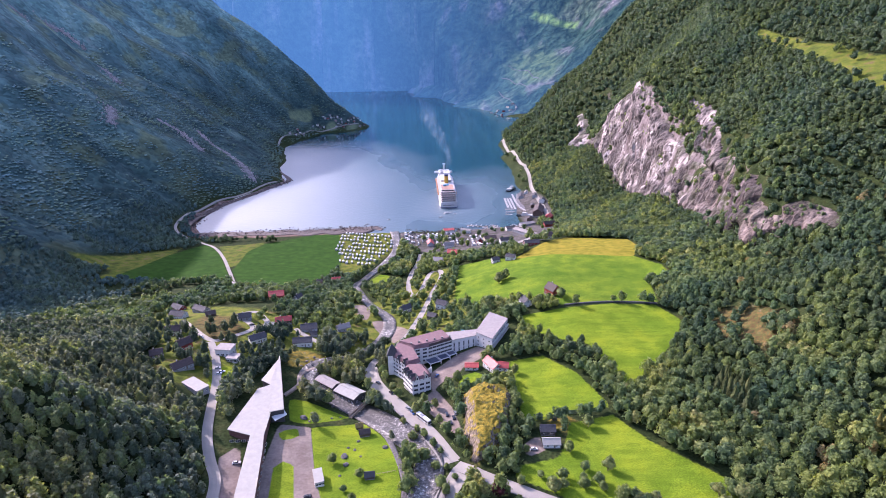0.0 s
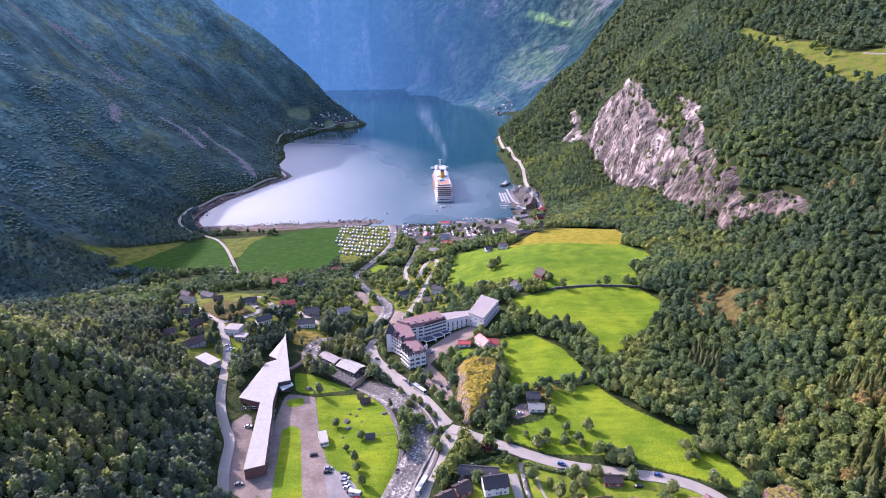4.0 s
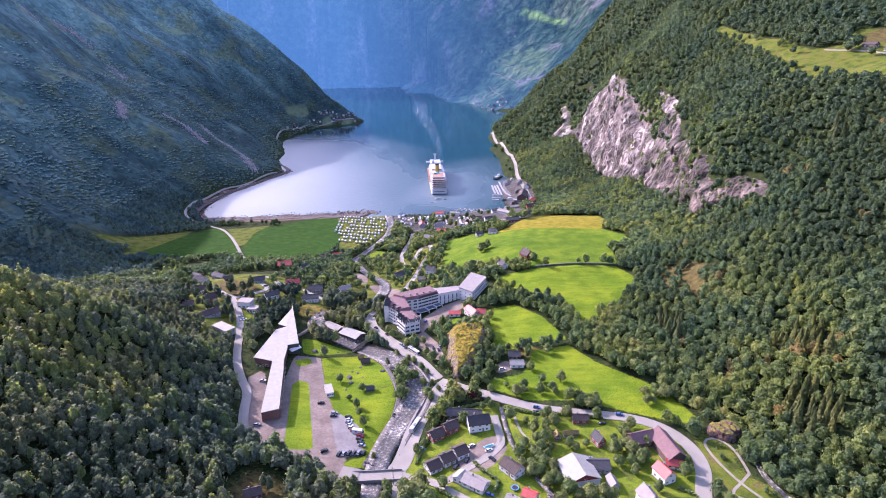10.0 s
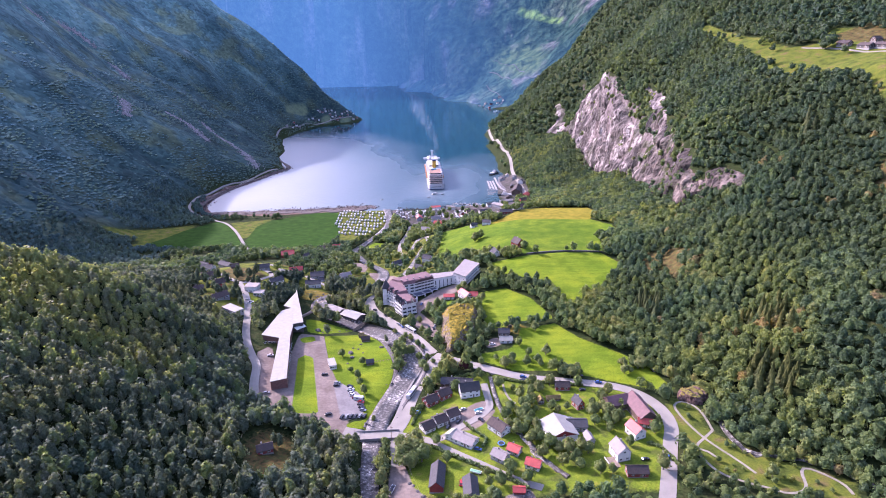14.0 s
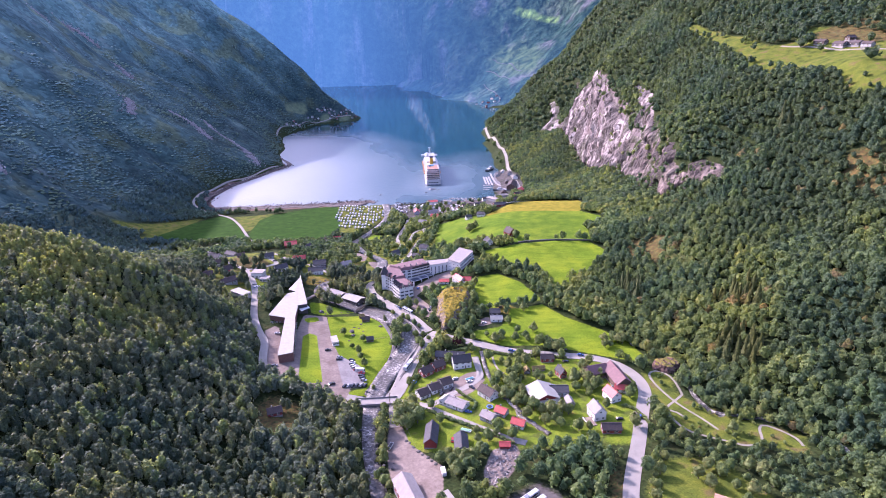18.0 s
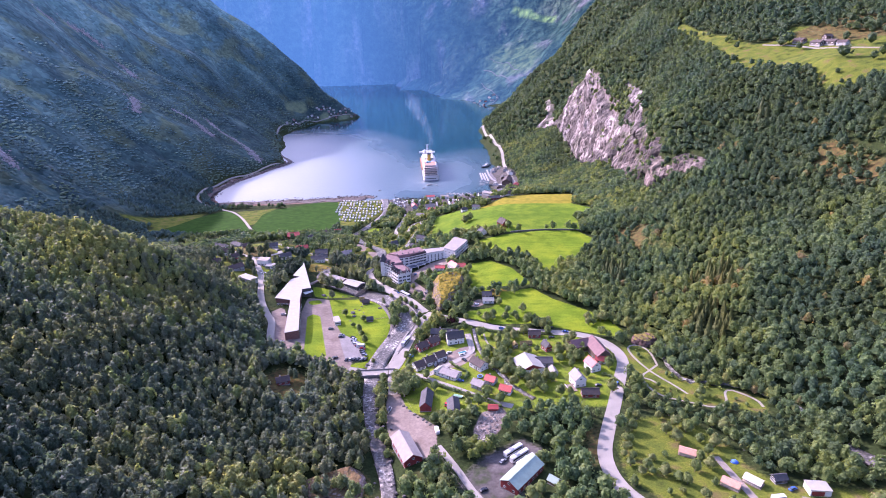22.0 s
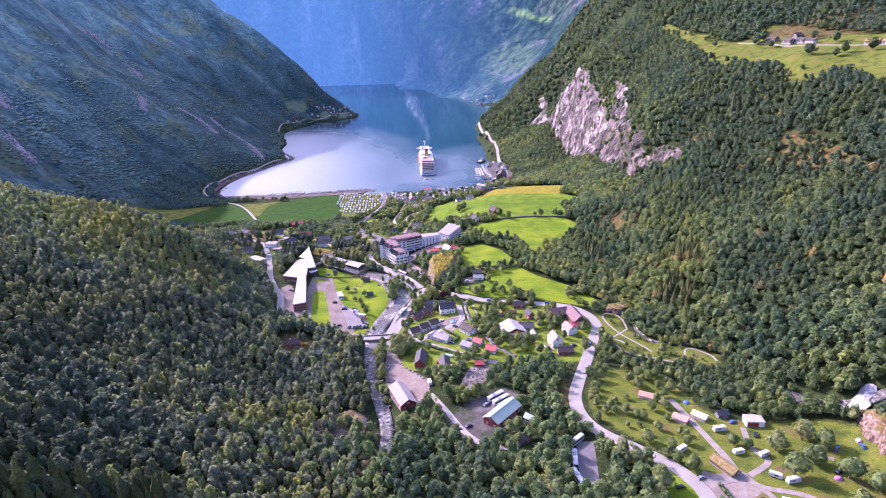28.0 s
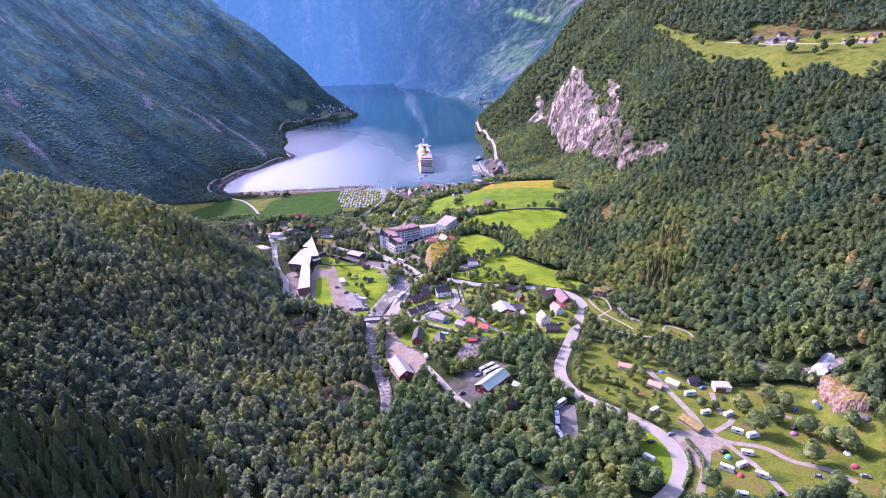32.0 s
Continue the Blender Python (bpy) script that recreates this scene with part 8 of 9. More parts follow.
def trampoline(x, y, ang):
    t = thing("trampoline", x, y, ang, "round garden trampoline with a blue safety pad", "trampoline", "trampolines")
    mat, pad = bmesh.new(), bmesh.new()
    bmesh.ops.create_circle(mat, cap_ends=True, segments=24, radius=1.5, matrix=Matrix.Translation((0, 0, 0.84)))
    outer = [(math.cos(a) * r, math.sin(a) * r, z) for z in (0.82, 0.9) for r in (1.5, 1.95) for a in np.linspace(0, 2 * math.pi, 24, endpoint=False)]
    vs = [pad.verts.new(p) for p in outer]
    for i in range(24):
        j = (i + 1) % 24
        for a, b in ((0, 24), (24, 72), (72, 48), (48, 0)):
            pad.faces.new([vs[a + i], vs[a + j], vs[b + j], vs[b + i]])
    bmesh.ops.recalc_face_normals(pad, faces=pad.faces)
    part("jumping_mat", mat, TYRE, t)
    part("safety_pad", pad, paint("blue_pad", (0.05, 0.2, 0.5), 0.5, 0, 0.08, 0.6), t)
    for a in (45, 135, 225, 315):
        part("leg", boxed(math.cos(radians(a)) * 1.75, math.sin(radians(a)) * 1.75, 0, 0.08, 0.08, 0.84), CHROME, t)


trampoline(-2.9, 182.9, 0)
trampoline(42.8, 147, 20)


def covered_boat(x, y, ang, cloth):
    """A small boat on a trailer under a stretched cover."""
    b = thing("covered_boat", x, y, ang, "small white boat on a trailer under a coloured cover", "boat", "boats on trailers")
    part("hull", side_profile([(-2.6, 0.5), (2.2, 0.45), (3.2, 1.2), (-2.8, 1.2)], 2.0, 0), CAR_PAINT["white"], b)
    part("cover", solid([(-2.8, -0.95, 1.2), (2.4, -0.9, 1.2), (3.2, 0, 1.22), (2.4, 0.9, 1.2), (-2.8, 0.95, 1.2), (-2.2, 0, 1.75), (1.6, 0, 1.7)], [(0, 1, 6, 5), (1, 2, 6), (2, 3, 6), (3, 4, 5, 6), (4, 0, 5), (4, 3, 2, 1, 0)]), cloth, b)
    for s in (-1, 1):
        part("trailer_wheel", boxed(-0.6, s * 1.05, 0.0, 0.6, 0.18, 0.6, 0.08), TYRE, b)


covered_boat(33.1, 178.5, 25, paint("teal_cover", (0.05, 0.3, 0.32), 0.6, 0, 0.1, 1.0))
covered_boat(27.3, 127, -25, paint("green_cover", (0.2, 0.42, 0.25), 0.6, 0, 0.1, 1.0))
covered_boat(-15, 121, 70, paint("dark_cover", (0.03, 0.03, 0.04), 0.6, 0, 0.1, 1.0))
park(CARS["red"], 19.7, 120.5, 85)
park(CARAVAN, 13.8, 94.6, 100)
park(CARS["white"], 50.0, 257.7, 5)
park(MOTORHOME, 139.5, 11.5, 30)

# ---- power line over the depot ----
LINE = [(-17, 158), (14, 62), (46, -13), (84, -80)]
tops = []
for x, y in LINE:
    p = thing("power_pole", x, y, 65, "slim wooden power pole", "power pole", "power poles")
    h = 11.0
    part("pole", boxed(0, 0, 0, 0.26, 0.26, h, 0.03), TIMBER, p)
    part("cross_arm", boxed(0, 0, h - 0.6, 0.16, 2.2, 0.16), TIMBER, p)
    tops.append((x, y, float(ground(x, y)) + h))
for (ax, ay, az), (bx, by, bz) in zip(tops, tops[1:]):
    cu = bpy.data.curves.new("power_cable", "CURVE")
    cu.dimensions, cu.bevel_depth = "3D", 0.03
    sp = cu.splines.new("POLY")
    sp.points.add(12)
    for i in range(13):
        t = i / 12
        sp.points[i].co = (ax + (bx - ax) * t, ay + (by - ay) * t, az + (bz - az) * t - 4.5 * t * (1 - t) * 1.6, 1)
    cu.materials.append(TIMBER)
    tagged(new("power_cable", cu), "thin grey power cable sagging between poles", "cable", "power cables")


# ---- single trees of gardens, lawns and fields ----
PURPLE = leaf_material("copper_leaves", [(0.03, 0.008, 0.012), (0.06, 0.015, 0.02)])


def tree_meshes(seed, leaves=250):
    r = np.random.default_rng(seed)
    v, f = broad_crown(leaves, r, 2, wide=0.35, size=0.055, point=0.35)
    tint = np.clip(r.uniform(0.48, 0.8) + np.repeat(r.normal(0, 0.08, len(v) // 3 + 1), 3)[:len(v)], 0, 1)
    me = bpy.data.meshes.new("crown")
    me.from_pydata(v.tolist(), [], f.tolist())
    me.attributes.new("tint", "FLOAT", "POINT").data.foreach_set("value", tint.astype(np.float32))
    me.materials.append(BROAD)
    bm = bmesh.new()
    bmesh.ops.create_cone(bm, cap_ends=True, segments=8, radius1=0.035, radius2=0.012, depth=0.7, matrix=Matrix.Translation((0, 0, 0.35)))
    for k in range(5):
        a, h = k * 1.3 + seed, 0.3 + 0.08 * k
        bmesh.ops.create_cone(bm, cap_ends=False, segments=5, radius1=0.012, radius2=0.004, depth=0.3, matrix=Matrix.Translation((math.cos(a) * 0.1, math.sin(a) * 0.1, h + 0.08)) @ Euler((0, radians(48), a)).to_matrix().to_4x4())
    tr = bpy.data.meshes.new("trunk")
    bm.to_mesh(tr)
    bm.free()
    tr.materials.append(BARK)
    return tr, me


TREES = [tree_meshes(s) for s in range(8)]
tree_rng = random.Random(5)
PLANTED = []


def tree(x, y, height=8.0, wide=1.0, label="leafy green broadleaf tree", copper=False, group="garden trees"):
    if any(math.hypot(x - a, y - b) < 3.0 for a, b in PLANTED):
        return None
    PLANTED.append((x, y))
    t = thing("tree", x, y, tree_rng.uniform(0, 360), label, "tree", group, z=float(ground(x, y)) - 0.1)
    t.scale = (height * wide, height * wide, height)
    trunk, crown = tree_rng.choice(TREES)
    part("trunk", trunk, None, t)
    if copper:
        crown = crown.copy()
        crown.materials[0] = PURPLE
    part("crown", crown, None, t)
    return t


for x, y in ((-10, 149), (-4, 152), (0, 140), (-6, 135), (-10, 139), (-3, 145), (-8, 144)):
    tree(x, y, tree_rng.uniform(10, 13), 1.1, "large dense green tree in the clump by the bridge")
for x, y in ((-20, 154), (-21, 146), (-19, 134), (-21, 126), (-18, 117), (-20, 140), (-17, 110)):
    tree(x, y, tree_rng.uniform(6, 9), 0.9, "slender tree on the river bank")
for x, y in ((55, 175), (58, 166), (59, 181), (63, 169), (57, 157), (62, 151), (48, 203), (33, 214), (38, 214), (3, 206), (-2, 186), (-6, 181), (8, 153), (21, 202), (44, 122), (39, 117), (17, 108), (68, 201), (59, 190), (56, 198),
             (66, 175), (60, 174), (70, 160), (64, 158), (33, 124), (13, 137), (33, 117), (52, 118), (80, 202), (97, 200), (66, 192)):
    tree(x, y, tree_rng.uniform(5, 9))
tree(28, 225, 9, 1.1, "copper-leaved purple tree at the road junction", copper=True)
for x, y in ((78, 201), (79, 173), (76, 176), (85, 176), (101, 180), (107, 183), (101, 171), (108, 160), (106, 167), (112, 163), (103, 153), (127, 150), (131, 158), (78, 130), (77, 136), (80, 125), (68, 142), (63, 136), (89, 120), (110, 140),
             (84, 138), (72, 128), (95, 120), (120, 120), (128, 118), (98, 168), (104, 160), (97, 160)):
    tree(x, y, tree_rng.uniform(5, 10))
for x, y, h in ((-58, 256, 6.5), (-42, 244, 6), (-49, 234, 4.5), (-43, 225, 6.5), (-41, 217, 6), (-37, 206, 6.5), (-29, 180, 4)):
    tree(x, y, h, 1.1, "round-headed tree on the museum lawn", group="lawn trees")
for x, y in ((-27, 322), (-37, 347), (-15, 300), (4, 322), (9, 316), (16, 318), (45, 328), (37, 332), (50, 336), (41, 282), (35, 268), (44, 294), (28, 254), (-3, 305), (12, 332), (-10, 312), (-31, 331), (-40, 355), (46, 303)):
    tree(x, y, tree_rng.uniform(6, 10), 1.0, "leafy tree beside the hotel", group="hotel trees")
for x, y in ((60, 513), (64, 514), (102, 441), (80, 432), (66, 432), (57, 507), (84, 438), (190, 474), (186, 470)):
    tree(x, y, tree_rng.uniform(9, 12), 1.05, "broad tree standing in the meadow", group="meadow trees")
for x, y in ((185, 8), (183, -11), (210, 7), (197, -4), (206, -15), (213, -25), (196, -37), (228, -17), (120, -13), (109, -26), (217, -30), (143, -48), (192, -58), (202, 14)):
    tree(x, y, tree_rng.uniform(10, 13.5), 1.15, "large grey-green tree between the camp lanes", group="camp trees")
for x, y in ((104, 0), (95, -14), (101, -23), (144, 17), (126, 20), (173, 11), (167, 14), (139, -2), (134, 3), (241, 7), (240, -2), (229, 34), (228, 28), (221, 32), (216, 34), (234, 40), (240, 44), (232, 22), (111, -8), (116, -20)):
    tree(x, y, tree_rng.uniform(6, 9), 1.1, "bushy tree at the camp's edge", group="camp trees")
for x, y in ((128, 20), (120, 34), (131, 40), (117, 48), (138, 48), (112, 60), (114, 72), (119, 82), (125, 92), (144, 25), (134, 12), (150, 60), (147, 82), (137, 92), (128, 60), (155, 95), (162, 88), (141, 110), (150, 125), (170, 112)):
    tree(x, y, tree_rng.uniform(4, 8), 0.9, "young tree in the rough grass", group="young trees")
for x, y in ((135, 119), (129, 108), (137, 135), (135, 106), (141, 100), (144, 94), (154, 96), (136, 78), (139, 72), (147, 79), (153, 83), (161, 89), (163, 82), (158, 75), (167, 79), (168, 70), (162, 66), (169, 61), (144, 56), (146, 50),
             (179, 47), (180, 57), (172, 55), (175, 65), (178, 60), (188, 44), (199, 45), (202, 40), (208, 37), (150, 70), (143, 84), (149, 89), (156, 66)):
    tree(x, y, tree_rng.uniform(5, 8.5), 1.05, "bushy grey-green tree beside the camp meadow", group="camp trees")
for x, y in ((121, 58), (119, 60), (125, 52), (128, 43), (113, 75), (111, 66), (109, 55), (106, 41), (116, 80), (108, 62), (143, 38), (148, 24), (128, 26), (116, 52), (123, 47), (112, 48), (119, 36), (126, 34), (135, 30), (137, 16), (130, 8)):
    tree(x, y, tree_rng.uniform(3.5, 6.5), 1.15, "shrubby tree between road and camp", group="camp trees")
for x, y in ((57, 170), (49, 162), (62, 156), (63, 180), (80, 133), (72, 138), (87, 136), (108, 180), (109, 165), (116, 174), (113, 190), (130, 158), (125, 149), (78, 204), (70, 205), (45, 126), (60, 162), (53, 156), (66, 186), (59, 149), (83, 140), (76, 140)):
    tree(x, y, tree_rng.uniform(6, 9.5), 1.1, "full leafy garden tree among the houses")
for x, y in ((22, 105), (16, 110), (25, 101), (18, 99), (34, 110), (30, 103), (27, 96), (20, 92), (32, 116), (13, 104)):
    tree(x, y, tree_rng.uniform(6, 9), 1.1, "leafy tree at the edge of the rubble clearing", group="yard trees")
for x, y in ((-21, 150), (-21, 138), (-19, 127), (-21, 117), (-17, 110), (-22, 160), (-13, 90), (-14, 81), (-18, 103), (3, 248), (0, 261), (-9, 277), (-4, 268), (-14, 283), (-22, 292), (7, 240), (-20, 144), (-20, 132), (-18, 122)):
    tree(x, y, tree_rng.uniform(3.5, 6), 1.15, "bushy shrub on the river bank", group="bank shrubs")
for x, y in ((38, 240), (73, 240), (71, 234), (89, 220), (96, 216), (101, 216), (132, 225), (139, 221), (131, 213), (46, 278), (42, 294), (47, 299), (42, 264), (46, 256), (32, 226), (37, 219), (103, 304), (100, 320), (104, 290), (108, 298), (97, 312), (103, 328),
             (40, 284), (37, 301), (36, 272), (34, 262), (44, 308), (38, 312), (32, 310), (28, 316), (41, 270)):
    tree(x, y, tree_rng.uniform(4.5, 8), 1.1, "bushy tree at the meadow's edge", group="meadow trees")
for x, y in ((39, 232), (55, 226), (60, 229), (70, 228), (78, 231), (69, 255), (84, 276), (20, 224), (36, 213), (40, 212), (-16, 277), (-9, 259), (-3, 250), (0, 236), (2, 230), (-1, 288), (3, 278), (132, 215), (135, 214), (142, 219), (92, 212), (95, 210)):
    tree(x, y, tree_rng.uniform(5.5, 8.5), 1.15, "dense green tree standing beside the road", group="roadside trees")
for x, y in ((52, 178), (58, 180), (62, 175), (53, 162), (61, 152), (72, 196), (109, 178), (108, 167), (110, 162), (49, 172), (56, 172), (64, 148), (105, 172)):
    tree(x, y, tree_rng.uniform(6, 9), 1.2, "full leafy garden tree among the houses")
for x, y in ((49, 274), (46, 284), (39, 269), (32, 262), (28, 255), (37, 283), (45, 306), (42, 288), (35, 276), (41, 278)):
    tree(x, y, tree_rng.uniform(5, 7), 1.2, "bushy tree on the ochre rock", group="rock trees")
for x, y in ((19, 102), (26, 97), (30, 104), (40, 116), (-22, 149), (-23, 141), (-21, 133), (-22, 126), (-19, 118), (-20, 111), (-17, 104), (-20, 99), (-16, 95), (-21, 155)):
    tree(x, y, tree_rng.uniform(4.5, 7), 1.15, "bushy shrub on the river bank", group="bank shrubs")
for x, y in ((18, 238), (40, 241), (54, 231), (71, 235), (79, 226), (92, 216), (85, 240), (133, 221), (140, 224), (145, 218), (61, 235), (137, 219), (50, 236)):
    tree(x, y, tree_rng.uniform(5, 9), 1.1, "bushy tree between the road and the meadow", group="meadow trees")
for x, y, h in ((57, 36, 8.5), (62, 40, 7.5), (50, 33, 5), (60, 27, 7), (66, 30, 8), (70, 37, 9), (45, 26, 6), (54, 26, 6)):
    tree(x, y, h, 1.1, "bushy tree in front of the depot hall", group="depot trees")


def stream_side():
    """Bushes and young trees that lean over the stream at the wood's edge, and stand about the walking paths."""
    r = np.random.default_rng(21)
    crowns = [broad_crown(120, r, size=0.07, wide=0.38, point=0.3) for _ in range(6)]
    line = np.repeat(rounded(EDGE_STREAM, 3.2), 2, axis=0)
    side = np.where(np.arange(len(line)) % 2, 1.0, -1.0)
    spots = line + np.stack([side * r.uniform(2.0, 4.5, len(line)), r.uniform(-1.5, 2.5, len(line))], 1)
    spots = spots[~((spots[:, 1] > 128) & (spots[:, 1] < 158) & (side < 0))]
    high = r.uniform(4.5, 8.0, len(spots))
    low = r.uniform((140, 96), (205, 178), (130, 2))
    x, y = low[:, 0], low[:, 1]
    low = low[(inside_depth(GRASS_WALK, x, y) > 1) & (line_gap(PATH_A, x, y) > 2.2) & (line_gap(PATH_B, x, y) > 2.2) & (line_gap(EDGE_STREAM, x, y) > 2.5)]
    for name, label, p, h in (("stream_trees", "bushy grey-green trees along the stream", spots, high), ("path_bushes", "low bushes in the rough grass between the paths", low, r.uniform(1.6, 4.2, len(low)))):
        wood(name, label, np.column_stack([p, ground(p[:, 0], p[:, 1])]), h, crowns, BROAD, np.clip(r.normal(0.5, 0.15, len(p)), 0, 1))


stream_side()


def hedge(line, width, height):
    """A clipped hedge: a row of leaf clumps along a line."""
    r = np.random.default_rng(len(line) + int(width * 10))
    p = rounded(line, 0.7)
    vs = [clump((x + r.uniform(-0.3, 0.3) * width, y + r.uniform(-0.3, 0.3) * width, float(ground(x, y)) + height * r.uniform(0.25, 0.75)), width * r.uniform(0.5, 0.75), r) for x, y in p for _ in range(2)]
    fs = [OCTA_F + 6 * k for k in range(len(vs))]
    v = np.concatenate(vs)
    ob = mesh_object("hedge", v, np.concatenate(fs), BROAD, {"tint": np.full(len(v), 0.5)})
    tagged(ob, "trimmed green hedge along a garden", "hedge", kind="stuff")


for line in ([(6, 151), (14, 143), (27, 133), (42, 122), (52, 113)], [(24, 168), (30, 158), (36, 152), (33, 146)], [(-6, 172), (-2, 184), (2, 196), (8, 212)], [(14, 214), (26, 218), (38, 220)], [(46, 214), (62, 206), (84, 204)], [(120, 141), (126, 138), (129, 122)],
             [(143, -22), (139, -36), (130, -48)], [(146, -14), (148, -30), (140, -46)], [(66, 208), (84, 203.5), (100, 200)]):
    hedge(line, 1.5, 1.8)
WALLSTONE = [(102, 427), (120, 430), (141, 432), (160, 431), (178, 428)]
tagged(strip("field_wall", WALLSTONE, 1.2, STONES, 1.0, lanes=2), "low dry-stone wall between two meadows", "wall", kind="structure")
beds = thing("vegetable_bed", 82, 290, 8, "narrow bed of green vegetable rows in the meadow", "vegetable bed")
for k in range(4):
    part("crop_row", boxed(0, -1.6 + 1.05 * k, 0, 22, 0.6, 0.5, 0.1), BROAD, beds)

# the patterns that the copies were made from are no part of the place
for pattern in (*CARS.values(), BUS, CARAVAN, MOTORHOME, BOAT):
    for ob in (*pattern.children_recursive, pattern):
        bpy.data.objects.remove(ob)


def sow_woods():
    r = np.random.default_rng(3)
    near = [broad_crown(100, r, size=0.072, point=0.35) for _ in range(9)]
    knoll = [broad_crown(92, r, size=0.062, wide=0.245, point=0.42) for _ in range(9)]
    mid = [broad_crown(36, r, size=0.115, wide=0.36, point=0.35) for _ in range(7)]
    far = [broad_crown(0, r, wide=0.95, point=0.4) for _ in range(9)]
    spruce = [needle_crown(12, r) for _ in range(4)]

    def stand(name, label, x0, x1, y0, y1, gap, crowns, size, keep=None, spruces=False, leaf=BROAD, tone=0.1, spread=0.16, rust=0.0):
        x, y = sown(x0, x1, y0, y1, gap, r)
        ok = clear_land(x, y)
        if keep is not None:
            ok &= keep(x, y)
        thin = np.maximum(np.maximum(np.maximum(inside_depth(SCAR_EAST, x, y), inside_depth(HILL_OCHRE, x, y)), np.maximum(inside_depth(SCAR_WEST, x, y), inside_depth(HUT_CLEARING, x, y))), inside_depth(HAMLET_LOT, x, y)) > -4
        ok &= ~thin | (r.uniform(0, 1, len(x)) < np.where(inside_depth(HUT_CLEARING, x, y) > -4, 0.12, np.where(inside_depth(SCAR_WEST, x, y) > -4, 0.4, 0.5)))
        brink = np.interp(y, [900, 1041, 1185, 1272, 1472, 1774], [183, 179, 192, 197, 190, 194])  # few trees between the shore road and the water
        ok &= (x < 100) | (x > 240) | (y < 900) | (y > 1780) | (x > brink + 5) | (hashed(np.floor(x), np.floor(y), 33) < 0.08)
        ok &= (inside_depth(GORGE_HEATH, x, y) < -1) | (hashed(np.floor(x), np.floor(y), 34) < 0.2)
        yards = inside_depth(WEST_HAMLET, x, y) > 0
        slope = np.maximum(inside_depth(SLOPE_TOWN, x, y), inside_depth(BELOW_VILLAGE, x, y)) > 0
        ok &= (inside_depth(QUAY, x, y) < 0) | (r.uniform(0, 1, len(x)) < 0.1)
        ok &= (inside_depth(MEADOW_FARM, x, y) < 0) | (r.uniform(0, 1, len(x)) < 0.05)
        ok &= (~yards | (r.uniform(0, 1, len(x)) < 0.36)) & (~slope | (r.uniform(0, 1, len(x)) < 0.55))
        if leaf is MOUNTAIN_HAZED:  # open heath between the stands
            ok &= (wander(x, y, 75, 24) + 0.5 * wander(x, y, 22, 25) < np.where(ground(x, y) < 150, 0.55, 0.8)) | (r.uniform(0, 1, len(x)) < 0.07)
        x, y = x[ok], y[ok]
        group = 0.5 + 0.5 * wander(x, y, 45, 21)
        firs = (wander(x, y, 60, 31) > 0.86) | (inside_depth([(-260, -160), (-120, -160), (-60, -60), (-100, -20), (-220, -60)], x, y) > 0) | (inside_depth([(197, 203), (194, 183), (201, 166), (212, 162), (223, 172), (221, 192), (214, 207)], x, y) > 0)
        firs &= (x > 0) | (y < -15)
        firs &= r.uniform(0, 1, len(x)) < 0.7
        p = np.stack([x, y, ground(x, y)], 1)
        h = size * r.uniform(0.72, 1.28, len(x)) * (0.8 + 0.4 * group)
        tint = np.clip(tone + 0.5 * group + r.normal(0, spread, len(x)), 0, 1)
        # near corner tinted darker, for its conifers and the shade on its away-facing slope
        tint = np.clip(tint - 0.55 * np.clip((30 - y) / 60, 0, 1) * (x < -40) 
                       + 0.5 * np.clip((y - 60) / 100, 0, 1) * np.clip((320 - y) / 70, 0, 1) * np.clip((p[:, 2] - 80) / 50, 0, 1) * (x < -90), 0, 1) * 0.8
        tint = np.clip(tint - 0.22 * np.clip((y - 310) / 60, 0, 1) * (x < -110), 0, 1)
        tint = np.clip(tint + 0.12 * np.clip((y - 30) / 60, 0, 1) * (x < -40) * (y < 330), 0, 1)
        tint = np.clip(tint - 0.24 * np.clip((-x - 135) / 50, 0, 1) * np.clip((190 - y) / 60, 0, 1), 0, 1)  # western shoulder tinted darker for the shade it lies in
        dry = np.clip(inside_depth(DRY_WOOD, x, y) / 18 + 0.3, 0, 1)  # thin, yellowing birches on the dry ground by the river
        tint = np.clip(tint + dry * (0.46 + r.normal(0, 0.16, len(x))), 0, 1)
        tint = np.clip(tint - 0.42 * np.clip((x - 225) / 140, 0, 1), 0, 1)  # tint darkens eastwards up the hillside
        tint = np.clip(tint - 0.3 * np.clip(inside_depth(DARK_WOOD, x, y) / 8 + 0.4, 0, 1), 0, 1)  # old dark alders by the river
        tint[r.uniform(0, 1, len(x)) < np.where(inside_depth(BROWN_WOOD, x, y) > 0, 0.28, rust)] = 0.95
        if leaf is MOUNTAIN_HAZED:  # paler with height: haze over the upper slope is put into the tint
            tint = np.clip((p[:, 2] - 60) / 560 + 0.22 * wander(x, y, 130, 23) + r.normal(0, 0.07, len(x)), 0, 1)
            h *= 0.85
        h = np.where(inside_depth([(120, 82), (205, 58), (216, 100), (150, 128), (126, 120)], x, y) > 0, 0.62 * h, h)
        if spruces:
            wood(name, label, p[~firs], h[~firs], crowns, leaf, tint[~firs])
            if firs.sum() > 5:
                wood("spruce_wood", "dark olive-green spruces standing among the birches", p[firs], h[firs] * 1.5, spruce, NEEDLE, tint[firs])
        else:
            wood(name, label, p, h, crowns, leaf, tint)

    stand("birch_wood", "dense grey-green birch forest on the near knoll", -330, 0, -95, 420, 4.4, knoll, 10.0, lambda x, y: (x < -25 + np.clip(-y, 0, 60) * 0.5), True, leaf=BIRCH, tone=0.15, spread=0.26, rust=0.008)
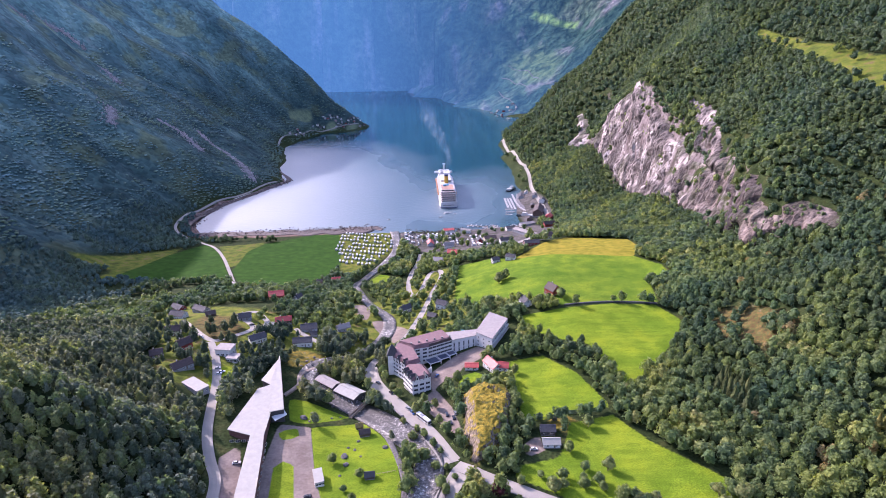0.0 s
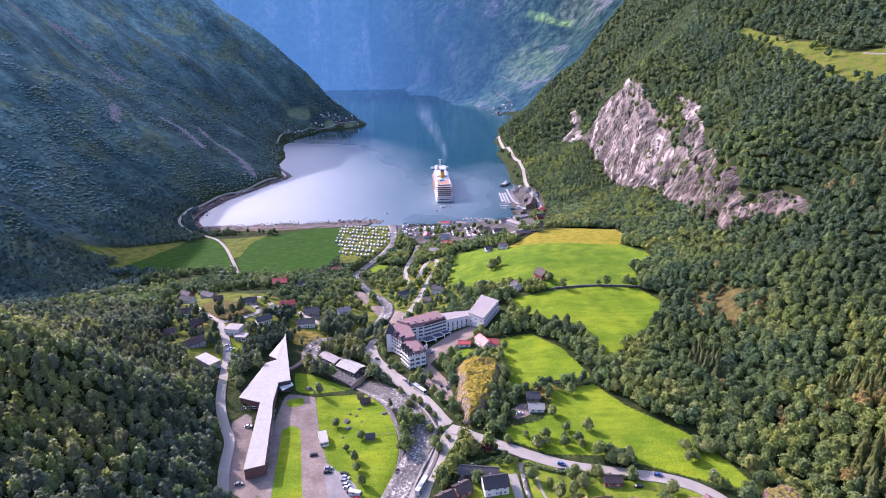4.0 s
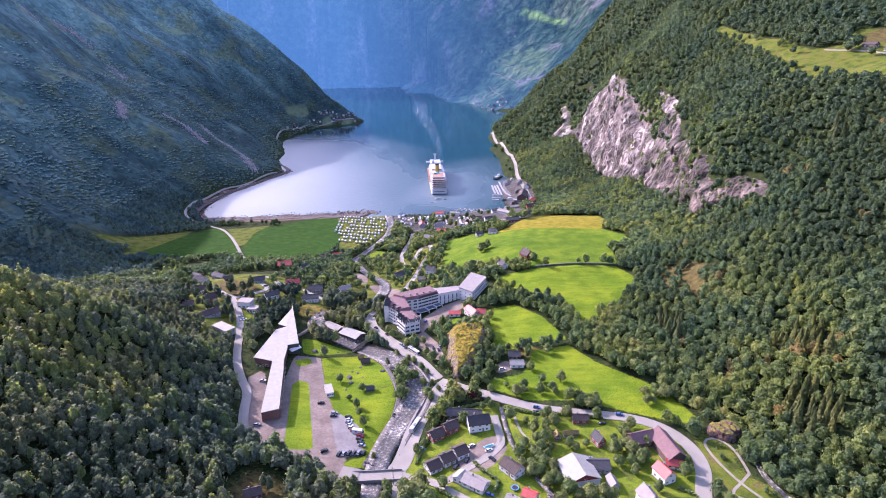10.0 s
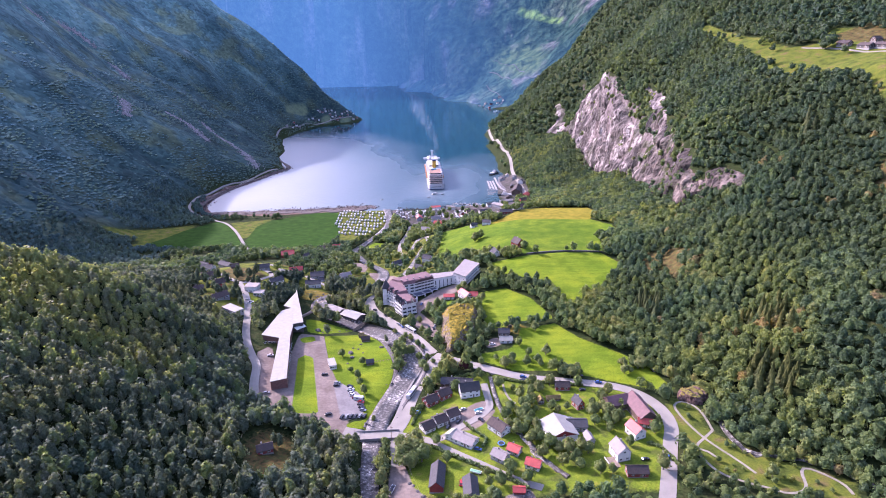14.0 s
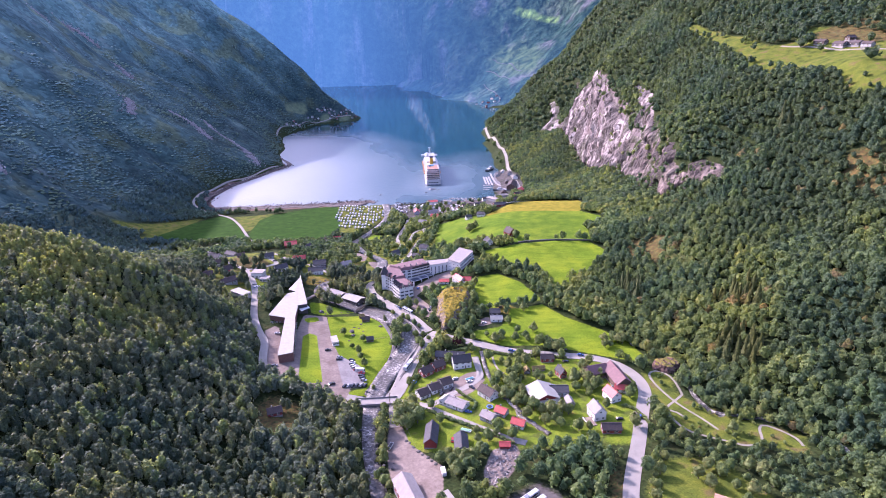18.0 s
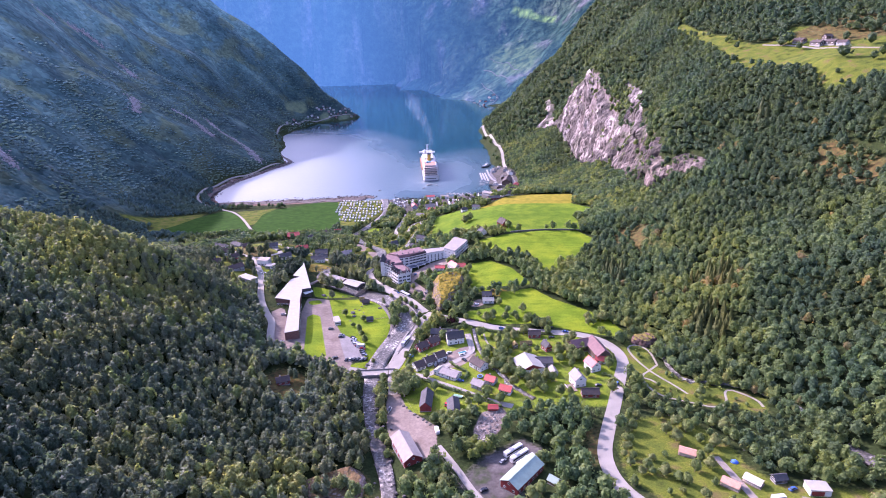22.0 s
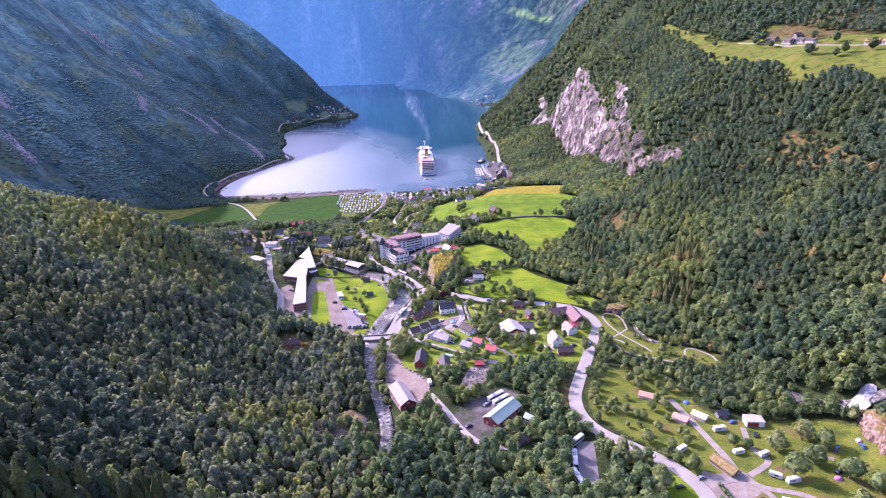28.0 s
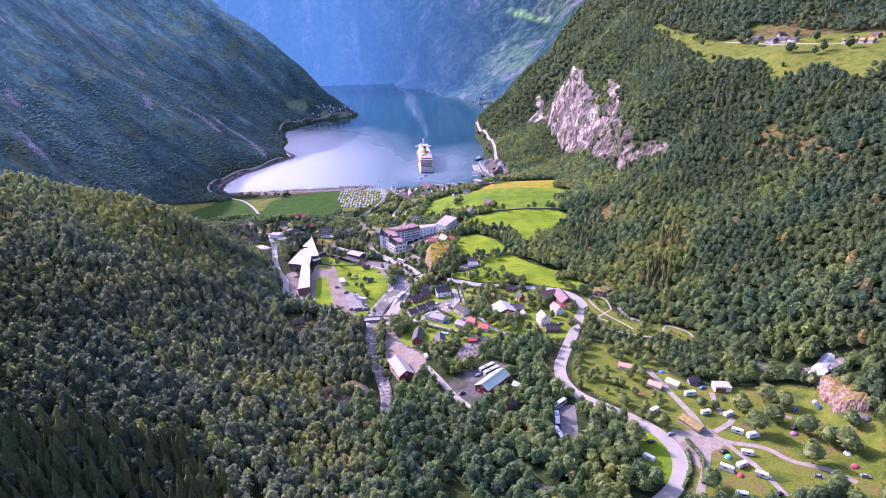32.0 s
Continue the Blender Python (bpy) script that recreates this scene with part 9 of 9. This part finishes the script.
    stand("hillside_wood", "dense dark green forest on the steep hillside", 165, 430, -95, 460, 5.4, near, 9.5, None, True, tone=0.19, spread=0.2, rust=0.012)
    stand("valley_wood", "leafy green trees along the river and lanes", -25, 165, -95, 460, 5.6, near, 9.0, lambda x, y: wander(x, y, 26, 55) > -0.8, tone=0.25, spread=0.2)
    stand("valley_wood", "leafy trees between the meadows and houses below the hotel", -335, 240, 420, 860, 6.4, mid, 9.0, lambda x, y: wander(x, y, 40, 56) > -0.4, tone=0.2, spread=0.2)
    stand("back_wood", "forest behind the viewpoint", -330, 430, -330, -95, 6.5, mid, 9.5)
    stand("upper_wood", "dark forest high on the hillside round the mountain farm", 430, 800, 0, 1260, 8.6, mid, 11, None, tone=-0.12)
    stand("cliff_wood", "green forest above and below the grey cliff", 160, 430, 460, 1260, 5.6, mid, 9.5, None, tone=0.18, spread=0.3)
    stand("mountain_wood", "forest on the shaded mountainside, tinted blue-green for haze", -1000, -330, -100, 2330, 8.0, far, 4.0, lambda x, y: ((x < -720) | (y > 1300)) & (0.5 + 0.5 * wander(x, y, 24, 29) < (330 + 60 * wander(x, y, 70, 29) - ground(x, y)) / 240), leaf=MOUNTAIN_HAZED)
    stand("mountain_wood", "dark forest on the lower mountainside, tinted blue-green for haze", -720, -330, -100, 1300, 6.2, far, 3.4, lambda x, y: ((x < -480) | (y > 1000) | (y < 380)) & (0.5 + 0.5 * wander(x, y, 24, 28) < (330 + 60 * wander(x, y, 70, 29) - ground(x, y)) / 240), leaf=MOUNTAIN_HAZED)
    stand("foot_wood", "dark green trees at the mountain's foot above the fields", -480, -330, 380, 1000, 6.6, mid, 8.0, leaf=MOUNTAIN_HAZED)
    stand("headland_wood", "forest on the headland slope above the fjord road", 165, 800, 1260, 2400, 11.0, mid, 13, None, tone=-0.1)
    spots = np.concatenate(LEDGES)
    wood("ledge_shrubs", "green bushes and small trees rooted on the cliff's ledges", spots, r.uniform(3.0, 6.5, len(spots)), mid, BROAD, r.uniform(0.2, 0.6, len(spots)))


sow_woods()
